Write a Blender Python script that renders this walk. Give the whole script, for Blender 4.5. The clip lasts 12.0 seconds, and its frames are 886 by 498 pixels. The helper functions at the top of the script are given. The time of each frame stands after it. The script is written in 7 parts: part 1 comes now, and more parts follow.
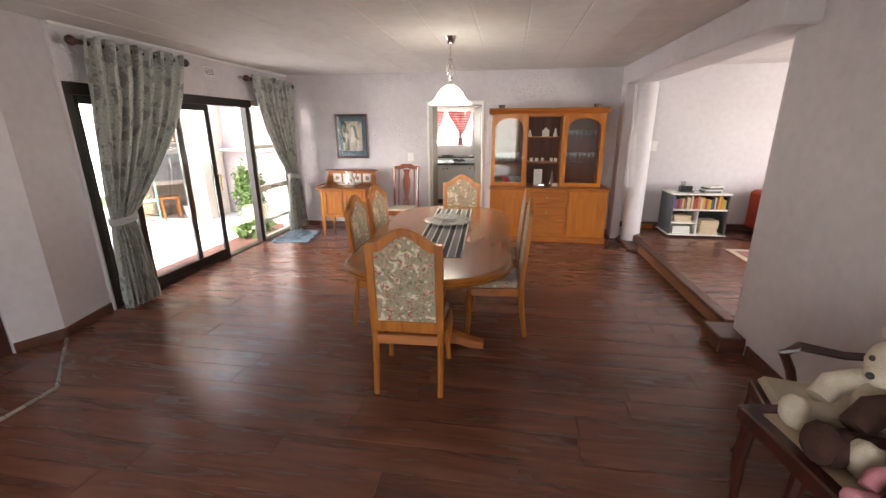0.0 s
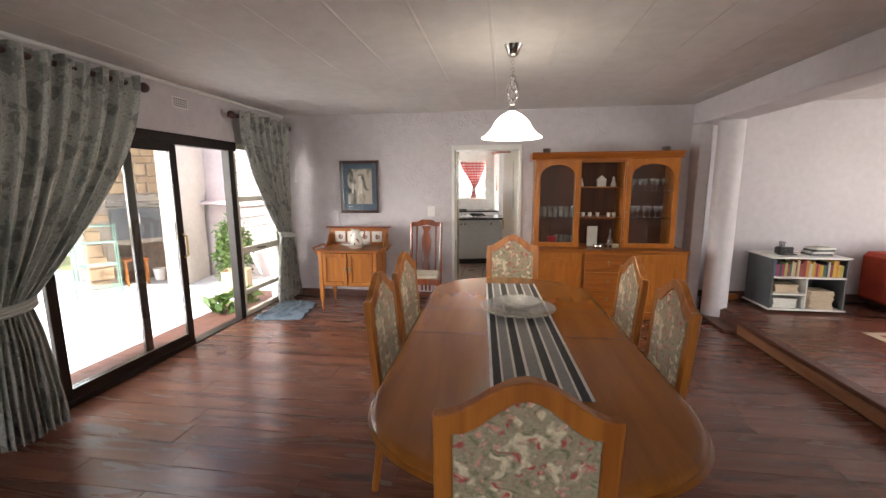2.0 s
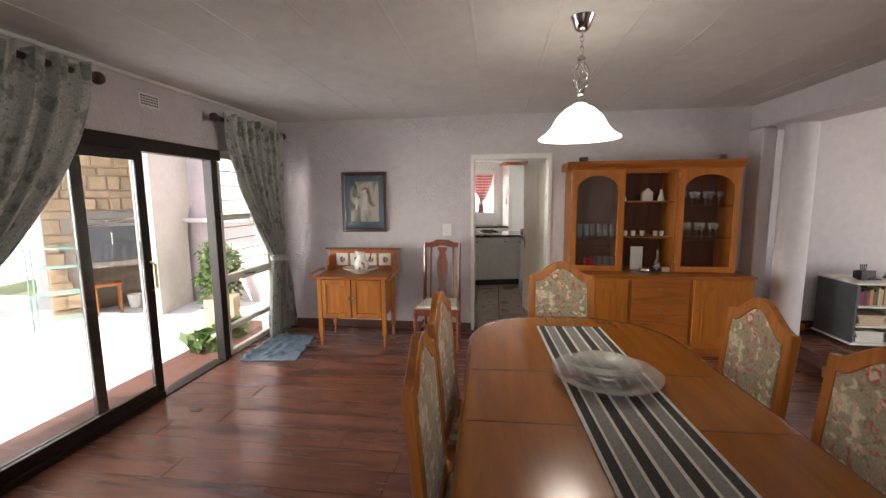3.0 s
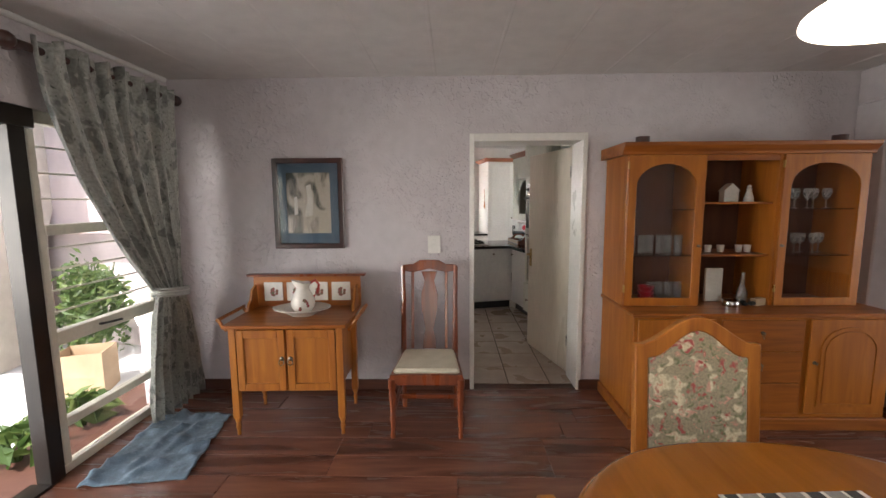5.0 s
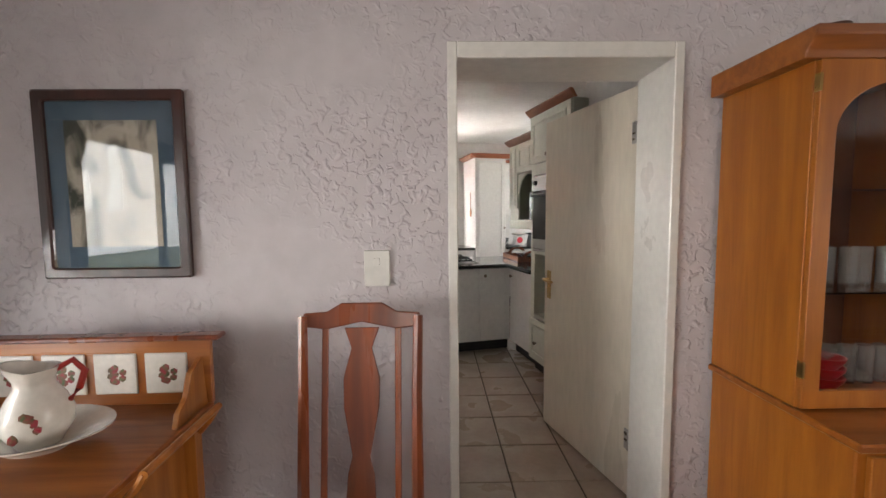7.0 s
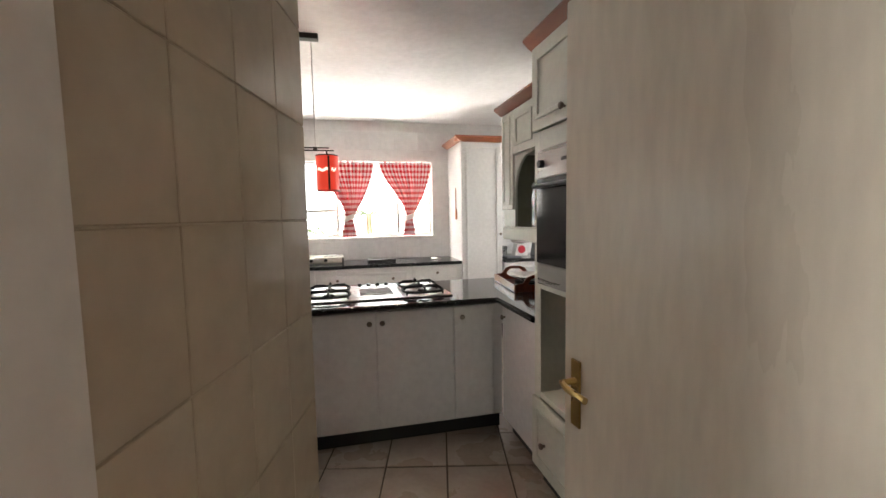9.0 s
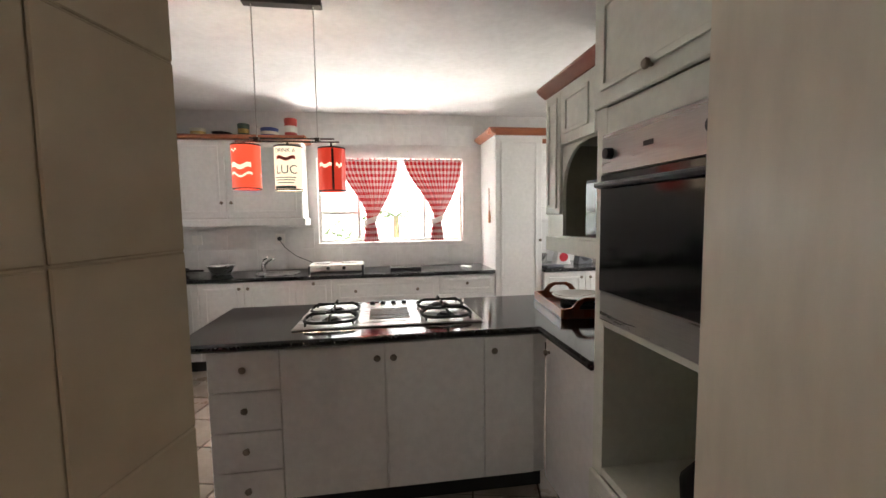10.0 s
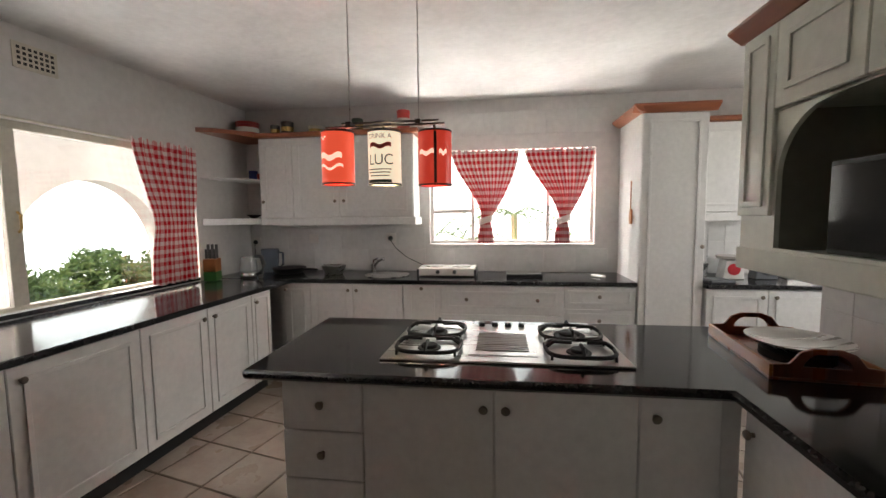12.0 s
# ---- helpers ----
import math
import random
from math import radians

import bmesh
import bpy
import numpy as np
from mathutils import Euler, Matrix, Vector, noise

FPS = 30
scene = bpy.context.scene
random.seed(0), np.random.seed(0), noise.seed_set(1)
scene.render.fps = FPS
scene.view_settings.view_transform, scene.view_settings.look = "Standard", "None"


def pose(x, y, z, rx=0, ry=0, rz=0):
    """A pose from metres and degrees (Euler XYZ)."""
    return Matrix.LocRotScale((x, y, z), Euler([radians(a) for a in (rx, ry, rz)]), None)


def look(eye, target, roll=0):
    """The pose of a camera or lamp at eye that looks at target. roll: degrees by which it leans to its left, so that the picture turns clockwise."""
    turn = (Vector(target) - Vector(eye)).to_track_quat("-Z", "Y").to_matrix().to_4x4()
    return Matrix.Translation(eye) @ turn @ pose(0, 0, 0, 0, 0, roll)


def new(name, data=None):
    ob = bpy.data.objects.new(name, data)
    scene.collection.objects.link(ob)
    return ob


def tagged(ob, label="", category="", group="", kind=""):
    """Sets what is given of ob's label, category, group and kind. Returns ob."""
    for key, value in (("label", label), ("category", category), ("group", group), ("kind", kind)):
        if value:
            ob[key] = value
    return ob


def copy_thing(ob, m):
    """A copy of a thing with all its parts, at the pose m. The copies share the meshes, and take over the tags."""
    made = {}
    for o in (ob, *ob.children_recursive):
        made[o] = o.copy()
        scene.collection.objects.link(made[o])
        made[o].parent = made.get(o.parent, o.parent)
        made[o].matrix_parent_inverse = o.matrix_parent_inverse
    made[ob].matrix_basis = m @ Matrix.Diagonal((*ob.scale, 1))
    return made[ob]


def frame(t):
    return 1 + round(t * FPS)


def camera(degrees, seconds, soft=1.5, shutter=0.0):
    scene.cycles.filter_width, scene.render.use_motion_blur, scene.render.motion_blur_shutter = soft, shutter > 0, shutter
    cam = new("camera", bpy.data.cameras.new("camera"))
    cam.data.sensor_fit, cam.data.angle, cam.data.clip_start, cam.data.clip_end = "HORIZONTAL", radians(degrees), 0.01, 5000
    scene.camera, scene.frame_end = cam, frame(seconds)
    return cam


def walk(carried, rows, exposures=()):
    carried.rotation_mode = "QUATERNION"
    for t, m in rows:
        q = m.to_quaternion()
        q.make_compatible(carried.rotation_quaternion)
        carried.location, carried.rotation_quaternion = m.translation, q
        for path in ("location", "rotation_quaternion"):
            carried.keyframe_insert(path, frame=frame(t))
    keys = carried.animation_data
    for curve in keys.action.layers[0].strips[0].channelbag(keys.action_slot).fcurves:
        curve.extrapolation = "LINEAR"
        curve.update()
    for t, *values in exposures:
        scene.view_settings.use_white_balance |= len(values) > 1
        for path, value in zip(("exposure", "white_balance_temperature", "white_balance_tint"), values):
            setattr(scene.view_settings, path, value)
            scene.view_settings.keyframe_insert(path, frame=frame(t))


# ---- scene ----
cam = camera(94.2, 12.0)
PATH = [
    (0, (1.299, -0.307, 1.641), (0.997, 1.588, 1.078), -0.3),
    (0.5, (1.158, -0.014, 1.603), (0.858, 1.903, 1.116), -0.2),
    (1, (1.005, 0.301, 1.59), (0.709, 2.234, 1.171), -0.3),
    (1.5, (0.855, 0.636, 1.574), (0.561, 2.581, 1.212), -0.3),
    (2, (0.652, 0.96, 1.562), (0.369, 2.915, 1.247), -0.3),
    (2.5, (0.471, 1.294, 1.551), (0.194, 3.257, 1.282), -0.5),
    (3, (0.279, 1.645, 1.573), (0.023, 3.613, 1.322), -0.5),
    (5, (-0.156, 3.168, 1.535), (-0.196, 5.155, 1.303), -0.4),
    (5.5, (-0.212, 3.578, 1.523), (-0.231, 5.565, 1.29), -0.4),
    (6, (-0.219, 3.995, 1.472), (-0.209, 5.984, 1.26), -0.5),
    (6.5, (-0.13, 4.408, 1.427), (-0.122, 6.4, 1.248), -0.4),
    (7, (-0.063, 4.798, 1.396), (-0.026, 6.791, 1.235), -0.5),
    (7.5, (0.075, 5.168, 1.426), (0.099, 7.16, 1.25), -0.4),
    (7.7, (0.102, 5.316, 1.412), (0.135, 7.309, 1.245), -0.6),
    (9.3, (0.329, 6.511, 1.443), (0.33, 8.504, 1.281), -1.0),
    (9.5, (0.327, 6.598, 1.453), (0.309, 8.592, 1.291), -0.6),
    (10, (0.344, 6.881, 1.464), (0.189, 8.869, 1.303), -0.8),
    (10.5, (0.328, 7.099, 1.463), (0.028, 9.07, 1.302), -0.7),
    (11, (0.276, 7.274, 1.467), (-0.16, 9.219, 1.303), -0.6),
    (11.5, (0.249, 7.366, 1.476), (-0.33, 9.273, 1.309), -0.6),
    (12, (0.242, 7.411, 1.479), (-0.463, 9.275, 1.312), -0.6),
]
walk(cam, [(t, look(eye, target, roll)) for t, eye, target, roll in PATH],
     exposures=[(0, 2.05), (1.5, 1.75), (3, 1.22), (5, 1.08), (6.5, 1.2), (7.7, 1.32), (9.5, 1.35), (10.5, 0.9), (12, 0.65)])

# ---- world, sun, exposure ----
SUN_TO = Vector((-0.05, -0.55, 0.82)).normalized()
world = bpy.data.worlds.new("sky")
scene.world = world
world.use_nodes = True
wn = world.node_tree.nodes
sky = wn.new("ShaderNodeTexSky")
sky.sky_type = "NISHITA"
sky.sun_disc = False
sky.sun_elevation = math.asin(SUN_TO.z)
sky.sun_rotation = math.atan2(SUN_TO.x, SUN_TO.y)
sky.dust_density = 2.0
wn["Background"].inputs["Strength"].default_value = 0.15
world.node_tree.links.new(sky.outputs["Color"], wn["Background"].inputs["Color"])
sun_data = bpy.data.lights.new("sun", "SUN")
sun_data.energy, sun_data.angle, sun_data.color = 5.0, radians(0.6), (1.0, 0.96, 0.9)
sun = new("sun", sun_data)
sun.matrix_world = look(SUN_TO * 20, (0, 0, 0))


def daylight_lamp(name, eye, target, w, h, watts):
    """Added area lamp that stands in for light from outdoors."""
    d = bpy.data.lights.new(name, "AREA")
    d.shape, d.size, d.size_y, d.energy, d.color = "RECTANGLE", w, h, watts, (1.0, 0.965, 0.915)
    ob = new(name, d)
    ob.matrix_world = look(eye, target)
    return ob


# Lamps in assumed, unseen east and south openings stand in for daylight.
daylight_lamp("lounge_daylight_fill", (6.9, 3.6, 1.4), (3, 4.2, 1.0), 2.4, 1.5, 38)
daylight_lamp("south_daylight_fill", (0.2, -3.05, 1.4), (0.2, 2, 1.0), 2.6, 1.6, 24)
# Added fill, aimed upwards to brighten the ceiling like bounced daylight.
daylight_lamp("lounge_ceiling_fill", (6.95, 3.6, 0.7), (3.2, 4.2, 2.47), 2.4, 0.9, 14)
# Lamps added outside the patio door, out of view, for its sunlit surroundings.
daylight_lamp("patio_door_fill", (-3.15, 4.3, 2.95), (-0.2, 4.9, 0.6), 3.2, 1.3, 26)
daylight_lamp("patio_garden_fill", (-5.6, 3.0, 1.35), (0.6, 6.0, 1.2), 1.6, 2.0, 95)
KW = pose(0.66, 8.94, 0, 0, 0, 13)
LW = pose(-2.66, 7.2, 0, 0, 0, 100)
# Hidden lamps added over and under the kitchen windows, for sky and ground bounce.
daylight_lamp("sink_window_fill", KW @ Vector((-0.64, 3.5, 2.75)), KW @ Vector((-0.64, 1.2, 0.6)), 1.8, 0.7, 130)
daylight_lamp("sink_ceiling_fill", KW @ Vector((-0.64, 3.7, 0.35)), KW @ Vector((-0.64, 1.6, 2.6)), 2.0, 0.9, 260)
daylight_lamp("side_window_fill", LW @ Vector((1.75, 0.75, 2.75)), LW @ Vector((1.75, -1.4, 0.6)), 2.4, 0.7, 82)
daylight_lamp("side_units_fill", LW @ Vector((1.75, 0.95, 0.25)), LW @ Vector((1.75, -3.0, 1.9)), 2.4, 0.9, 85)
# Added lamp that brightens the recess from an invented opening.
daylight_lamp("recess_fill", KW @ Vector((2.36, 1.5, 1.6)), KW @ Vector((0.8, 1.7, 1.4)), 1.1, 1.0, 14)


def bulb(name, at, watts, radius, color=(1.0, 0.85, 0.66)):
    d = bpy.data.lights.new(name, "POINT")
    d.energy, d.shadow_soft_size, d.color = watts, radius, color
    ob = new(name, d)
    ob.location = at
    return ob


# ---- materials ----
def surf(name, c1, c2=None, scale=6.0, rough=0.5, bump=0.0, bscale=60.0, metal=0.0, stretch=(1, 1, 1), detail=6.0, spec=0.5, dist=0.0, coat=0.0, ramp=(0.35, 0.65)):
    """Two-tone surface: fine grain over broad patches, with relief and uneven gloss."""
    m = bpy.data.materials.new(name)
    m.use_nodes = True
    n, l = m.node_tree.nodes, m.node_tree.links
    b = n["Principled BSDF"]
    c2 = c2 or tuple(v * 0.8 for v in c1)
    tc, mp, info = n.new("ShaderNodeTexCoord"), n.new("ShaderNodeMapping"), n.new("ShaderNodeObjectInfo")
    add = n.new("ShaderNodeVectorMath")
    mul = n.new("ShaderNodeMath")
    mul.operation, mul.inputs[1].default_value = "MULTIPLY", 37.0
    l.new(info.outputs["Random"], mul.inputs[0])
    l.new(tc.outputs["Object"], add.inputs[0])
    l.new(mul.outputs[0], add.inputs[1])
    mp.inputs["Scale"].default_value = stretch
    l.new(add.outputs[0], mp.inputs["Vector"])
    big, fine, rel = n.new("ShaderNodeTexNoise"), n.new("ShaderNodeTexNoise"), n.new("ShaderNodeTexNoise")
    for t, s, d in ((big, scale, detail), (fine, scale * 9, 4.0), (rel, bscale, 3.0)):
        t.inputs["Scale"].default_value, t.inputs["Detail"].default_value = s, d
        l.new(mp.outputs[0], t.inputs["Vector"])
    big.inputs["Distortion"].default_value = dist
    cr = n.new("ShaderNodeValToRGB")
    cr.color_ramp.elements[0].position, cr.color_ramp.elements[1].position = ramp
    cr.color_ramp.elements[0].color, cr.color_ramp.elements[1].color = (*c1, 1), (*c2, 1)
    mix = n.new("ShaderNodeMix")
    mix.data_type, mix.blend_type = "RGBA", "MULTIPLY"
    mix.inputs["Factor"].default_value = 0.22
    l.new(big.outputs["Fac"], cr.inputs["Fac"])
    l.new(cr.outputs["Color"], mix.inputs["A"])
    l.new(fine.outputs["Fac"], mix.inputs["B"])
    l.new(mix.outputs["Result"], b.inputs["Base Color"])
    mr = n.new("ShaderNodeMapRange")
    mr.inputs["To Min"].default_value, mr.inputs["To Max"].default_value = max(rough - 0.08, 0.02), min(rough + 0.1, 1)
    l.new(big.outputs["Fac"], mr.inputs["Value"])
    l.new(mr.outputs["Result"], b.inputs["Roughness"])
    b.inputs["Metallic"].default_value = metal
    b.inputs["Specular IOR Level"].default_value = spec
    b.inputs["Coat Weight"].default_value = coat
    b.inputs["Coat Roughness"].default_value = 0.12
    if bump:
        bp = n.new("ShaderNodeBump")
        bp.inputs["Strength"].default_value, bp.inputs["Distance"].default_value = bump, 0.01
        l.new(rel.outputs["Fac"], bp.inputs["Height"])
        l.new(bp.outputs["Normal"], b.inputs["Normal"])
    return m


def plaster(name, c1, c2, strength=0.6):
    """Painted wall with trowelled blobs and ridges."""
    m = surf(name, c1, c2, 1.2, 0.55, 0.0)
    n, l = m.node_tree.nodes, m.node_tree.links
    tc = n.new("ShaderNodeTexCoord")
    warp, blob, patch = n.new("ShaderNodeTexNoise"), n.new("ShaderNodeTexNoise"), n.new("ShaderNodeTexNoise")
    warp.inputs["Scale"].default_value = 9
    blob.inputs["Scale"].default_value, blob.inputs["Detail"].default_value, blob.inputs["Distortion"].default_value = 30, 1.2, 0.7
    patch.inputs["Scale"].default_value, patch.inputs["Detail"].default_value = 2.2, 3
    for t in (warp, blob, patch):
        l.new(tc.outputs["Object"], t.inputs["Vector"])
    r1, r2 = n.new("ShaderNodeMapRange"), n.new("ShaderNodeMapRange")
    r1.inputs["From Min"].default_value, r1.inputs["From Max"].default_value = 0.50, 0.82
    r2.inputs["From Min"].default_value, r2.inputs["From Max"].default_value = 0.38, 0.60
    l.new(blob.outputs["Fac"], r1.inputs["Value"])
    l.new(patch.outputs["Fac"], r2.inputs["Value"])
    mu = n.new("ShaderNodeMath")
    mu.operation = "MULTIPLY"
    l.new(r1.outputs["Result"], mu.inputs[0])
    l.new(r2.outputs["Result"], mu.inputs[1])
    ad = n.new("ShaderNodeMath")
    ad.operation, ad.inputs[1].default_value = "MULTIPLY_ADD", 0.25
    l.new(warp.outputs["Fac"], ad.inputs[0])
    l.new(mu.outputs[0], ad.inputs[2])
    bp = n.new("ShaderNodeBump")
    bp.inputs["Strength"].default_value, bp.inputs["Distance"].default_value = strength, 0.018
    l.new(ad.outputs[0], bp.inputs["Height"])
    l.new(bp.outputs["Normal"], n["Principled BSDF"].inputs["Normal"])
    return m


def glass_mat(name, tint=(1, 1, 1), rough=0.0):
    m = bpy.data.materials.new(name)
    m.use_nodes = True
    b = m.node_tree.nodes["Principled BSDF"]
    b.inputs["Base Color"].default_value = (*tint, 1)
    b.inputs["Transmission Weight"].default_value = 1.0
    b.inputs["Roughness"].default_value = rough
    b.inputs["IOR"].default_value = 1.45
    return m


def glow(name, color, strength, base=(0.8, 0.8, 0.8)):
    m = bpy.data.materials.new(name)
    m.use_nodes = True
    b = m.node_tree.nodes["Principled BSDF"]
    b.inputs["Base Color"].default_value = (*base, 1)
    b.inputs["Emission Color"].default_value = (*color, 1)
    b.inputs["Emission Strength"].default_value = strength
    b.inputs["Roughness"].default_value = 0.3
    return m


def printed(name, ground, tones, scale, rough=0.9, warp=0.6, uv=False):
    """Woven cloth with flowers or scrolls in several tones."""
    m = bpy.data.materials.new(name)
    m.use_nodes = True
    n, l = m.node_tree.nodes, m.node_tree.links
    b = n["Principled BSDF"]
    tc = n.new("ShaderNodeTexCoord")
    src = tc.outputs["UV" if uv else "Object"]
    nz = n.new("ShaderNodeTexNoise")
    nz.inputs["Scale"].default_value = scale * 0.8
    l.new(src, nz.inputs["Vector"])
    mixv = n.new("ShaderNodeMix")
    mixv.data_type, mixv.blend_type = "RGBA", "LINEAR_LIGHT"
    mixv.inputs["Factor"].default_value = warp * 0.06
    l.new(src, mixv.inputs["A"])
    l.new(nz.outputs["Color"], mixv.inputs["B"])
    col = None
    for i, (tone, s, lo, hi) in enumerate(tones):
        v = n.new("ShaderNodeTexVoronoi")
        v.feature = "SMOOTH_F1" if i % 2 else "F1"
        v.inputs["Scale"].default_value = scale * s
        l.new(mixv.outputs["Result"], v.inputs["Vector"])
        r = n.new("ShaderNodeMapRange")
        r.inputs["From Min"].default_value, r.inputs["From Max"].default_value = hi, lo
        l.new(v.outputs["Distance"], r.inputs["Value"])
        mx = n.new("ShaderNodeMix")
        mx.data_type = "RGBA"
        l.new(r.outputs["Result"], mx.inputs["Factor"])
        if col is None:
            mx.inputs["A"].default_value = (*ground, 1)
        else:
            l.new(col, mx.inputs["A"])
        mx.inputs["B"].default_value = (*tone, 1)
        col = mx.outputs["Result"]
    fine = n.new("ShaderNodeTexNoise")
    fine.inputs["Scale"].default_value, fine.inputs["Detail"].default_value = scale * 6, 4
    l.new(src, fine.inputs["Vector"])
    mx = n.new("ShaderNodeMix")
    mx.data_type, mx.blend_type = "RGBA", "OVERLAY"
    mx.inputs["Factor"].default_value = 0.55
    l.new(col, mx.inputs["A"])
    l.new(fine.outputs["Fac"], mx.inputs["B"])
    l.new(mx.outputs["Result"], b.inputs["Base Color"])
    b.inputs["Roughness"].default_value = rough
    b.inputs["Sheen Weight"].default_value = 0.15
    bp = n.new("ShaderNodeBump")
    bp.inputs["Strength"].default_value, bp.inputs["Distance"].default_value = 0.25, 0.004
    l.new(fine.outputs["Fac"], bp.inputs["Height"])
    l.new(bp.outputs["Normal"], b.inputs["Normal"])
    return m


def gingham(name, red, white, size):
    """Checked cotton: two crossing stripes over the cloth's own coordinates, in metres."""
    m = bpy.data.materials.new(name)
    m.use_nodes = True
    n, l = m.node_tree.nodes, m.node_tree.links
    b = n["Principled BSDF"]
    tc, sep = n.new("ShaderNodeTexCoord"), n.new("ShaderNodeSeparateXYZ")
    l.new(tc.outputs["UV"], sep.inputs[0])
    bands = []
    for axis in ("X", "Y"):
        dv, fr, gt = n.new("ShaderNodeMath"), n.new("ShaderNodeMath"), n.new("ShaderNodeMath")
        dv.operation, fr.operation, gt.operation = "DIVIDE", "FRACT", "GREATER_THAN"
        dv.inputs[1].default_value, gt.inputs[1].default_value = size, 0.5
        l.new(sep.outputs[axis], dv.inputs[0])
        l.new(dv.outputs[0], fr.inputs[0])
        l.new(fr.outputs[0], gt.inputs[0])
        bands.append(gt)
    ad = n.new("ShaderNodeMath")
    ad.operation = "ADD"
    l.new(bands[0].outputs[0], ad.inputs[0])
    l.new(bands[1].outputs[0], ad.inputs[1])
    hf = n.new("ShaderNodeMath")
    hf.operation, hf.inputs[1].default_value = "MULTIPLY", 0.6
    l.new(ad.outputs[0], hf.inputs[0])
    mx = n.new("ShaderNodeMix")
    mx.data_type = "RGBA"
    mx.inputs["A"].default_value, mx.inputs["B"].default_value = (*white, 1), (*red, 1)
    l.new(hf.outputs[0], mx.inputs["Factor"])
    l.new(mx.outputs["Result"], b.inputs["Base Color"])
    b.inputs["Roughness"].default_value = 0.9
    tr = n.new("ShaderNodeBsdfTranslucent")
    l.new(mx.outputs["Result"], tr.inputs["Color"])
    ms = n.new("ShaderNodeMixShader")
    ms.inputs[0].default_value = 0.16
    l.new(b.outputs[0], ms.inputs[1])
    l.new(tr.outputs[0], ms.inputs[2])
    l.new(ms.outputs[0], n["Material Output"].inputs["Surface"])
    return m


WALL = plaster("lilac_plaster", (0.60, 0.55, 0.565), (0.54, 0.49, 0.505))
WALL_SMOOTH = surf("lilac_paint", (0.60, 0.555, 0.57), (0.56, 0.515, 0.53), 1.5, 0.6, 0.1, 30)
CEIL = surf("white_ceiling", (0.74, 0.71, 0.69), (0.69, 0.66, 0.64), 1.0, 0.7, 0.12, 40)
KCEIL = surf("kitchen_ceiling_paint", (0.74, 0.72, 0.70), (0.66, 0.64, 0.62), 2.5, 0.7, 0.5, 9)
KWALL = surf("white_wall_paint", (0.72, 0.70, 0.68), (0.67, 0.65, 0.63), 2.0, 0.5, 0.15, 20)
WTILE = surf("cream_glazed_tile", (0.62, 0.53, 0.40), (0.56, 0.475, 0.36), 2.0, 0.12, 0.06, 14)
WTILE2 = surf("white_glazed_tile", (0.76, 0.75, 0.73), (0.71, 0.70, 0.68), 2.0, 0.2, 0.06, 14)
GROUT = surf("grout", (0.60, 0.51, 0.38), None, 20, 0.9)
FTILE = surf("beige_floor_tile", (0.43, 0.355, 0.295), (0.33, 0.26, 0.21), 4.0, 0.28, 0.08, 25)
FGROUT = surf("dark_grout", (0.12, 0.09, 0.07), None, 20, 0.9)
FLOOR = surf("red_brown_laminate", (0.225, 0.088, 0.055), (0.070, 0.027, 0.018), 2.6, 0.25, 0.0, 60, stretch=(0.55, 5.0, 1), dist=0.8, spec=0.5, ramp=(0.3, 0.7))
UNDER = surf("floor_joint", (0.09, 0.036, 0.024), None, 10, 0.6)
SKIRT = surf("brown_skirting", (0.115, 0.042, 0.026), (0.07, 0.026, 0.018), 4, 0.35, stretch=(0.6, 6, 6))
OAK = surf("honey_oak", (0.43, 0.155, 0.026), (0.28, 0.088, 0.015), 2.4, 0.34, 0.05, 50, stretch=(7, 7, 0.5), dist=1.0, coat=0.1, spec=0.4)
OAK_H = surf("honey_oak_level", (0.42, 0.145, 0.032), (0.30, 0.092, 0.02), 2.4, 0.3, 0.05, 50, stretch=(0.5, 7, 7), dist=0.6, coat=0.25)
TABLE = surf("table_oak", (0.30, 0.108, 0.015), (0.23, 0.076, 0.010), 1.5, 0.22, 0.03, 50, stretch=(6, 0.5, 6), dist=0.7, coat=0.12, spec=0.42)
HUTCH = surf("orange_oak", (0.41, 0.135, 0.016), (0.31, 0.094, 0.011), 2.4, 0.36, 0.05, 50, stretch=(6, 6, 0.5), dist=1.4, coat=0.08, spec=0.4)
HUTCH_H = surf("orange_oak_level", (0.36, 0.112, 0.017), (0.22, 0.062, 0.010), 2.4, 0.34, 0.05, 50, stretch=(0.5, 6, 6), dist=1.2, coat=0.1, spec=0.4)
# Cabinet's inner back: a much darker tone than the orange oak outside.
HUTCH_IN = surf("darker_inside_oak", (0.13, 0.038, 0.012), (0.08, 0.023, 0.008), 2.4, 0.5, stretch=(6, 6, 0.5))
MAHOG = surf("mahogany", (0.26, 0.062, 0.020), (0.13, 0.030, 0.012), 2.5, 0.28, 0.05, 50, stretch=(6, 6, 0.6), dist=0.6, coat=0.3)
DARKWOOD = surf("dark_mahogany", (0.062, 0.016, 0.010), (0.03, 0.009, 0.007), 3, 0.3, 0.05, 50, stretch=(5, 5, 0.6), coat=0.3)
BRONZE = surf("dark_bronze_aluminium", (0.022, 0.014, 0.010), (0.014, 0.010, 0.008), 5, 0.35, metal=0.3)
CREAM = surf("cream_window_frame", (0.70, 0.66, 0.56), (0.62, 0.58, 0.49), 5, 0.45)
WHITE = surf("white_gloss_paint", (0.77, 0.745, 0.70), (0.73, 0.705, 0.66), 3, 0.3, 0.04, 25)
DOORP = surf("cream_door_paint", (0.76, 0.69, 0.58), (0.71, 0.64, 0.53), 2.2, 0.28, 0.02, 25, stretch=(2, 2, 0.4))
